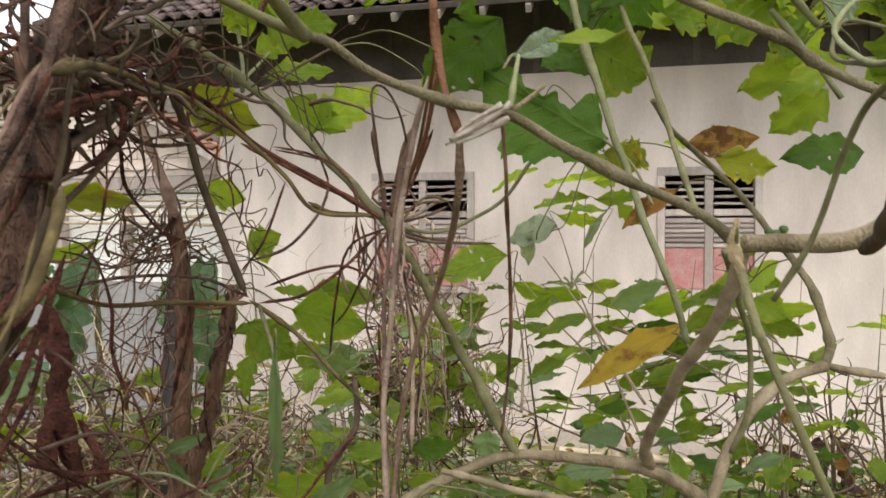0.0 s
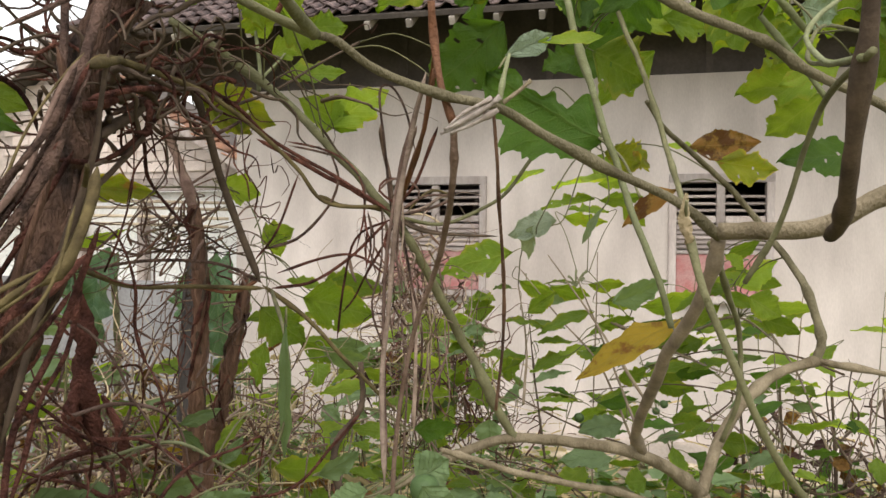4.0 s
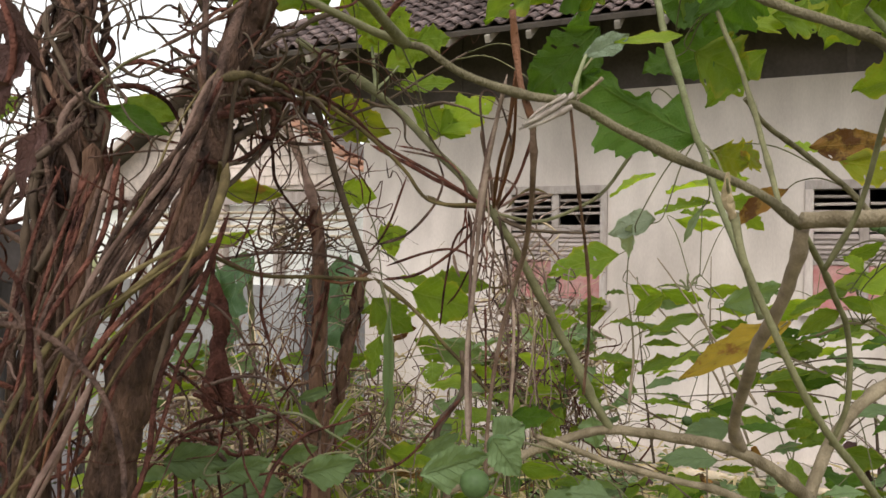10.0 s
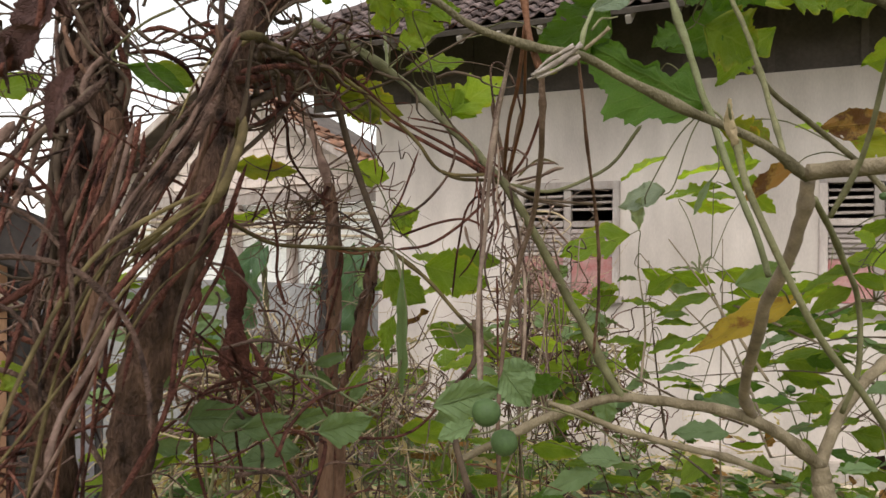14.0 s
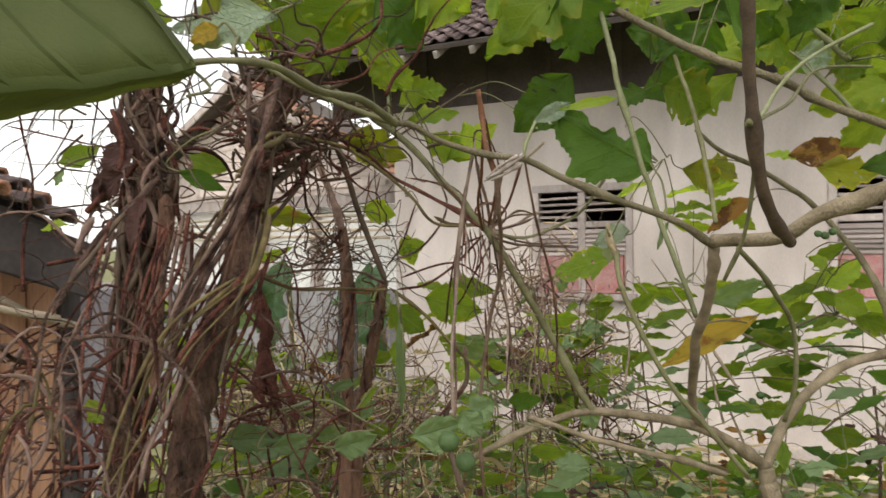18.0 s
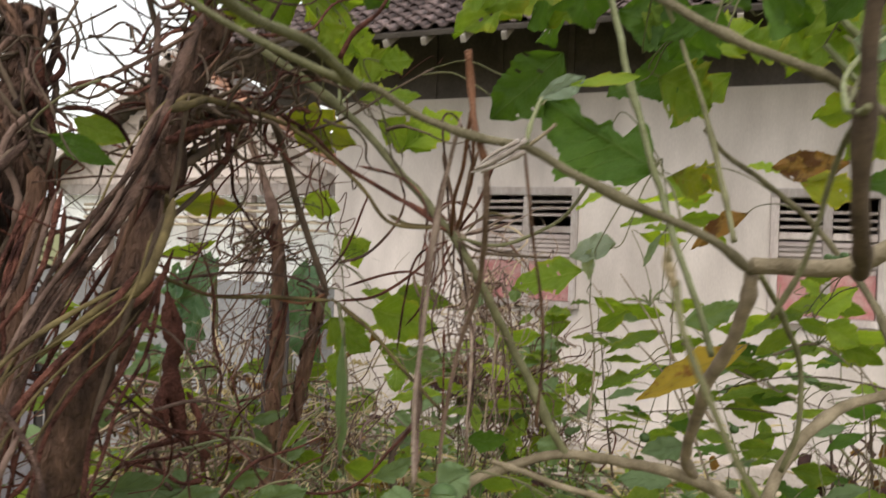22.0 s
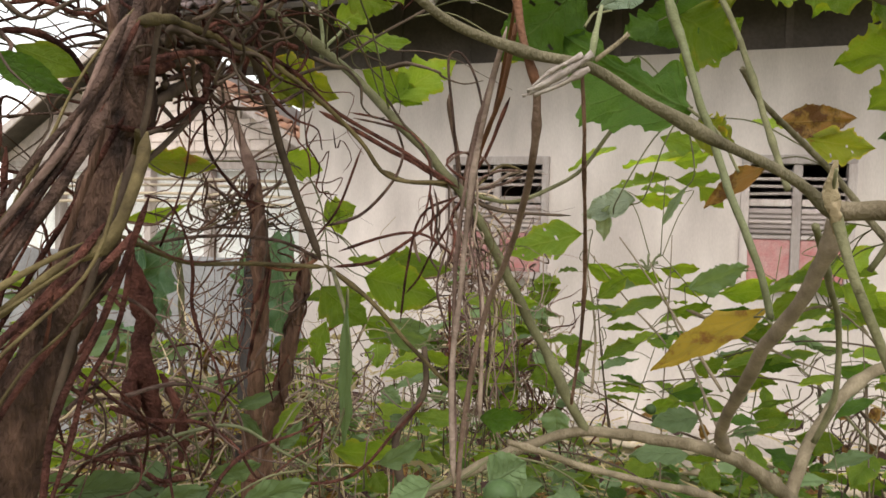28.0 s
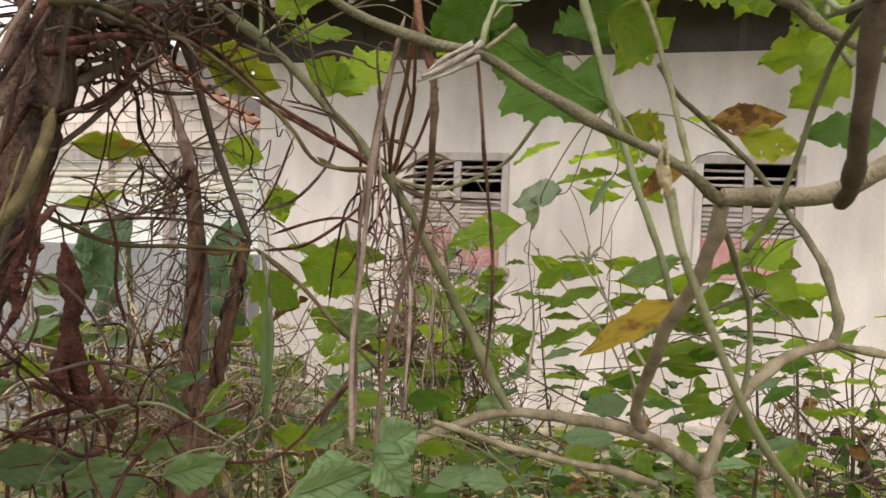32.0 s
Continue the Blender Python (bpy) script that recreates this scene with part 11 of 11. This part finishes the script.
star = thing("dry_vine_curtain", "curtain of thin pale dead vine fibres hanging from a stem", "dead vines", (-0.1, 1.4, 0))
snarl(star, (-0.10, 1.36, 1.70), (0.07, 0.08, 0.10), 34, 26, ("vine_pink", "vine_pale", "vine_olive", "vine_grey"), (0.0006, 0.0014), 0.16, 0.25, curl=0.9)
heap = thing("dead_vine_heap", "heap of dry brown vines sprawling in the undergrowth", "dead vines", (-0.4, 2.4, 0))
BROWNS = ("vine", "vine_grey", "vine_pink", "post_brown", "straw")
snarl(heap, (-0.47, 2.32, 1.36), (0.24, 0.20, 0.15), 130, 27, BROWNS, (0.0010, 0.0030), 0.24, 0.15, curl=0.7)
snarl(heap, (-0.38, 2.45, 1.22), (0.26, 0.22, 0.18), 100, 61, BROWNS, (0.0010, 0.0032), 0.26, 0.10, curl=0.7)
snarl(heap, (-0.75, 2.1, 0.95), (0.5, 0.45, 0.4), 70, 28, ("straw", "vine_grey", "straw"), (0.001, 0.0028), 0.35, 0.1, curl=0.6)
snarl(heap, (-0.70, 2.90, 1.50), (0.13, 0.20, 0.22), 130, 63, ("straw", "vine_pale", "vine_pink", "vine_pale", "post_brown"), (0.0018, 0.0048), 0.34, 0.12, curl=0.6)
snarl(heap, (-0.55, 2.90, 1.32), (0.22, 0.20, 0.14), 90, 64, ("straw", "vine_pale", "vine_pink", "post_brown"), (0.0018, 0.0048), 0.30, 0.05, curl=0.7)
litter = thing("dry_brush", "dry brown brushwood and straw below the posts", "brushwood", (-1.0, 1.8, 0))
snarl(litter, (-0.95, 1.75, 1.12), (0.5, 0.45, 0.30), 170, 29, ("straw", "vine_pink", "vine_grey", "straw", "rust"), (0.0010, 0.0028), 0.30, 0.1, curl=0.6)
snarl(litter, (-0.95, 1.68, 1.40), (0.30, 0.25, 0.18), 110, 33, ("straw", "vine_grey", "vine_pink", "post_brown"), (0.0010, 0.0026), 0.26, 0.1, curl=0.7)
snarl(litter, (-0.70, 1.75, 1.36), (0.28, 0.22, 0.15), 120, 34, ("straw", "vine_pink", "straw", "post_brown"), (0.0010, 0.0026), 0.24, 0.1, curl=0.75)
snarl(litter, (-0.69, 1.38, 1.40), (0.26, 0.20, 0.12), 70, 65, ("post_brown", "vine_pink", "vine_brown", "straw", "vine_pale"), (0.0012, 0.0034), 0.34, 0.0, curl=0.45)
snarl(litter, (-0.61, 1.65, 1.36), (0.24, 0.22, 0.12), 60, 66, ("straw", "vine_pink", "vine_brown", "vine_pale"), (0.0010, 0.0028), 0.30, 0.0, curl=0.55)
twigs = thing("bare_twigs", "bare dark dead twigs beside the house wall", "dead twigs", (0.6, 3.0, 0))
snarl(twigs, (0.60, 2.75, 1.08), (0.30, 0.35, 0.20), 80, 30, ("bark_dark", "bark_dark", "vine_grey"), (0.0016, 0.0040), 0.28, -0.1, "twig", curl=0.6)
snarl(twigs, (0.90, 3.0, 0.95), (0.36, 0.35, 0.22), 70, 62, ("bark_dark", "post_brown", "vine_grey"), (0.0016, 0.0040), 0.30, -0.1, "twig", curl=0.6)
for k, (x, y, top) in enumerate(((0.50, 2.62, 1.40), (0.66, 2.80, 1.36), (0.83, 2.95, 1.30), (0.42, 2.95, 1.28))):
    bm = bmesh.new()
    tube(bm, spline([(x + 0.03, y, -0.05), (x - 0.02, y + 0.02, 0.5), (x + 0.015, y - 0.02, 0.95), (x, y, top)], 30), 0.0085, 0.0035, 8, 0.1, 4, 300 + k)
    rooted(part("stalk", bm, M["bark_dark"], twigs, "dark dead upright stalk", True))


# ---- a leafy climber over the dry heap: small lobed leaves on thin stalks ----
def leafy_heap(name, label, centre, size, n, seed, mats, length=(0.035, 0.07), shapes=("soft", "lobed"), category="climber"):
    rnd = random.Random(seed)
    c = Vector(centre)
    th = thing(name, label, category, (c.x, c.y, 0))
    for k in range(n):
        p = c + Vector([rnd.gauss(0, 0.45) * q for q in size])
        out = Vector((rnd.gauss(0, 1), rnd.gauss(-0.3, 0.8), rnd.gauss(-0.15, 0.45))).normalized()
        q = p + out * rnd.uniform(0.015, 0.04)
        l = rnd.uniform(*length)
        bm = bmesh.new()
        tube(bm, spline([p - Vector((0, 0, rnd.uniform(0.02, 0.08))), p, q], 6), 0.0013, 0.0008, 5)
        rooted(part("leaf_stalk", bm, M[rnd.choice(("stem_green", "vine_olive"))], th, smooth=True))
        leaf(th, q, q + out * l, l * rnd.uniform(0.34, 0.48), (rnd.gauss(0.2, 0.4), rnd.gauss(-0.6, 0.4), rnd.uniform(0.1, 1.0)), rnd.choice(mats), rnd.choice(shapes), rnd.uniform(0.05, 0.3))
    for k in range(6):
        bm = bmesh.new()
        foot = c + Vector((rnd.uniform(-0.5, 0.5) * size[0], rnd.uniform(-0.4, 0.4) * size[1], 0))
        top = foot + Vector((rnd.uniform(-0.1, 0.1), rnd.uniform(-0.1, 0.1), size[2] * rnd.uniform(0.3, 0.9)))
        foot.z = 0
        tube(bm, spline([foot, foot.lerp(top, 0.5) + Vector((rnd.uniform(-0.06, 0.06), 0, 0)), top], 22), 0.0035, 0.0012, 6, 0.08, 3, seed + k)
        rooted(part("stem", bm, M[rnd.choice(("bark_dark", "stem_green", "vine_grey"))], th, smooth=True))
    return th


leafy_heap("wild_climber", "light green climber sprawling over a heap of dry vines", (-0.40, 2.36, 1.46), (0.22, 0.18, 0.16), 30, 71, ("leaf_light", "leaf", "leaf_light", "leaf_blue"), (0.05, 0.11))
leafy_heap("wild_climber", "light green climber sprawling over a heap of dry vines", (-0.55, 2.32, 1.28), (0.26, 0.20, 0.12), 26, 72, ("leaf_light", "leaf", "leaf_blue", "leaf_dark"), (0.06, 0.13))
leafy_heap("dead_foliage", "clump of withered brown leaves caught in dry vines", (-0.52, 2.30, 1.40), (0.13, 0.12, 0.08), 36, 73, ("leaf_dead", "leaf_brown", "leaf_dead"), (0.03, 0.06), ("narrow", "sliver"), "dead leaves")
leafy_heap("dead_foliage", "withered brown leaves on bare dark twigs", (0.62, 2.80, 1.08), (0.30, 0.30, 0.16), 46, 76, ("leaf_dead", "leaf_brown", "leaf_dark"), (0.03, 0.07), ("narrow", "ovate"), "dead leaves")
leafy_heap("dry_grass", "straw-coloured grass blades among brown brushwood", (-0.92, 1.85, 1.24), (0.36, 0.25, 0.18), 110, 75, ("leaf_straw", "leaf_straw", "leaf_brown", "leaf_light"), (0.07, 0.17), ("sliver",), "dry grass")
leafy_heap("wild_climber", "small soft-leaved weeds among brown brushwood", (-0.75, 1.75, 1.30), (0.40, 0.25, 0.14), 40, 74, ("leaf_blue", "leaf", "leaf_light"), (0.03, 0.07))


# ---- low bushes with level leaves in front of the wall ----
def bush(name, label, base, tops, leaves, seed, mats, size=(0.07, 0.14), shape="ovate"):
    rnd = random.Random(seed)
    b = thing(name, label, "bush", base, group="wild bushes")
    for k, top in enumerate(tops):
        foot = Vector(base) + Vector((rnd.uniform(-0.05, 0.05), rnd.uniform(-0.05, 0.05), -0.02))
        mid = foot.lerp(Vector(top), 0.55) + Vector((rnd.uniform(-0.16, 0.16), rnd.uniform(-0.12, 0.12), 0.03))
        pts = [foot, foot.lerp(mid, 0.5) + Vector((rnd.uniform(-0.03, 0.03), 0, 0)), mid, Vector(top)]
        line = spline(pts, 30)
        bm = bmesh.new()
        tube(bm, line, 0.0055, 0.0010, 7, 0.08, 4, seed + k)
        rooted(part("stem", bm, M["stem_green" if k % 2 else "bark_mid"], b, smooth=True))
        for i in range(leaves):
            s = 0.48 + 0.52 * (i + rnd.random()) / leaves
            p = line[min(29, int(s * 29))]
            an = i * 2.4 + rnd.uniform(-0.4, 0.4)
            out = Vector((math.cos(an), math.sin(an), rnd.uniform(-0.25, 0.35))).normalized()
            l = rnd.uniform(*size) * (0.75 if s > 0.93 else 1)
            q = p + out * rnd.uniform(0.03, 0.07)
            bm = bmesh.new()
            tube(bm, spline([p, p.lerp(q, 0.5) + Vector((0, 0, 0.006)), q], 6), 0.0012, 0.0009, 5)
            rooted(part("leaf_stalk", bm, M["stem_green"], b, smooth=True))
            leaf(b, q, q + out * l + Vector((0, 0, rnd.uniform(-0.05, 0.02))), l * rnd.uniform(0.19, 0.28), (rnd.uniform(-0.35, 0.35), rnd.uniform(-0.5, 0.2), 1), rnd.choice(mats), shape, rnd.uniform(0.05, 0.3))
    return b


GREENS = ("leaf", "leaf", "leaf_light", "leaf_dark")
WILD = "wild bush with level serrated green leaves in front of the wall"
bush("wild_bush", WILD, (0.25, 2.45, 0), [(0.05, 2.2, 1.72), (0.28, 2.3, 1.70), (0.45, 2.35, 1.60), (0.15, 2.15, 1.5)], 13, 41, GREENS)
bush("wild_bush", WILD, (0.62, 2.7, 0), [(0.55, 2.55, 1.66), (0.75, 2.6, 1.62), (0.95, 2.8, 1.72), (0.65, 2.35, 1.45)], 12, 42, GREENS)
bush("wild_bush", WILD, (-0.1, 2.6, 0), [(-0.15, 2.4, 1.55), (0.0, 2.45, 1.45), (-0.3, 2.5, 1.42)], 10, 43, ("leaf", "leaf_blue", "leaf_light"))
bush("wild_bush", "wild bush half smothered by dry vines", (-0.6, 2.3, 0), [(-0.45, 2.1, 1.45), (-0.65, 2.2, 1.35), (-0.8, 2.0, 1.4)], 11, 44, ("leaf", "leaf_light", "leaf_blue"))
bush("wild_bush", "wild bush half smothered by dry vines", (-1.25, 2.2, 0), [(-1.1, 2.0, 1.4), (-1.35, 2.1, 1.3), (-1.5, 2.3, 1.45)], 11, 45, ("leaf_blue", "leaf", "leaf_light"))
bush("wild_bush", WILD, (1.2, 2.9, 0), [(1.05, 2.6, 1.6), (1.3, 2.8, 1.7), (1.25, 2.5, 1.4)], 12, 46, GREENS)


# ---- undergrowth up to the wall ----
def undergrowth(name, label, n, x0, x1, y0, y1, h0, h1, seed, material, size, shape):
    rnd = random.Random(seed)
    bm = bmesh.new()
    for _ in range(n):
        x, y = rnd.uniform(x0, x1), rnd.uniform(y0, y1)
        if x < -3.3 and y > 4.3:
            continue
        h, z0 = rnd.uniform(h0, h1), ground_height(x, y)
        lean = Vector((rnd.gauss(0, 0.18), rnd.gauss(0, 0.18), 1))
        for i in range(rnd.randint(6, 10)):
            s = 0.25 + 0.75 * rnd.random()
            p = Vector((x, y, z0)) + lean * h * s
            an = rnd.uniform(0, 6.28)
            out = Vector((math.cos(an), math.sin(an), rnd.uniform(-0.2, 0.5))).normalized()
            up = Vector((rnd.gauss(0, 0.4), rnd.gauss(0, 0.4), 1))
            yv = up.cross(out).normalized()
            zv = out.cross(yv)
            m = Matrix((out, yv, zv)).transposed().to_4x4()
            m.translation = p
            l = rnd.uniform(*size)
            blade(bm, m, l, l * rnd.uniform(0.25, 0.4), shape, rnd.uniform(0.05, 0.3), 0.15, 0.06, rnd.randint(0, 9999), across=1)
    return tagged(part(name, bm, M[material]), label, "undergrowth", kind="stuff")


undergrowth("undergrowth", "low green weeds covering the yard", 650, -3.4, 3.0, 2.6, 5.7, 0.10, 0.45, 51, "leaf_blue", (0.05, 0.11), "ovate")
undergrowth("undergrowth", "pale green grass-like weeds near the wall", 500, -3.0, 3.5, 3.0, 5.85, 0.08, 0.34, 52, "leaf", (0.05, 0.12), "narrow")
undergrowth("undergrowth", "blue-green soft weeds below the posts", 260, -2.6, 1.2, 1.5, 3.2, 0.35, 1.0, 53, "leaf_blue", (0.05, 0.11), "ovate")
undergrowth("undergrowth", "dry yellow-brown weeds among the green", 160, -2.4, 1.6, 1.6, 4.5, 0.2, 0.9, 54, "leaf_brown", (0.04, 0.09), "narrow")
undergrowth("undergrowth", "bright green weeds among dead vines", 200, -2.4, 1.4, 1.7, 3.4, 0.4, 1.15, 55, "leaf_dark", (0.05, 0.10), "soft")
undergrowth("leaf_litter", "crumpled brown dead leaves caught in the vines", 130, -2.0, 0.9, 1.5, 3.0, 0.5, 1.2, 56, "leaf_dead", (0.03, 0.07), "narrow")
undergrowth("undergrowth", "pale straw-coloured dead grass in the weeds", 260, -2.4, 1.8, 1.7, 4.8, 0.25, 0.95, 57, "leaf_straw", (0.06, 0.16), "sliver")
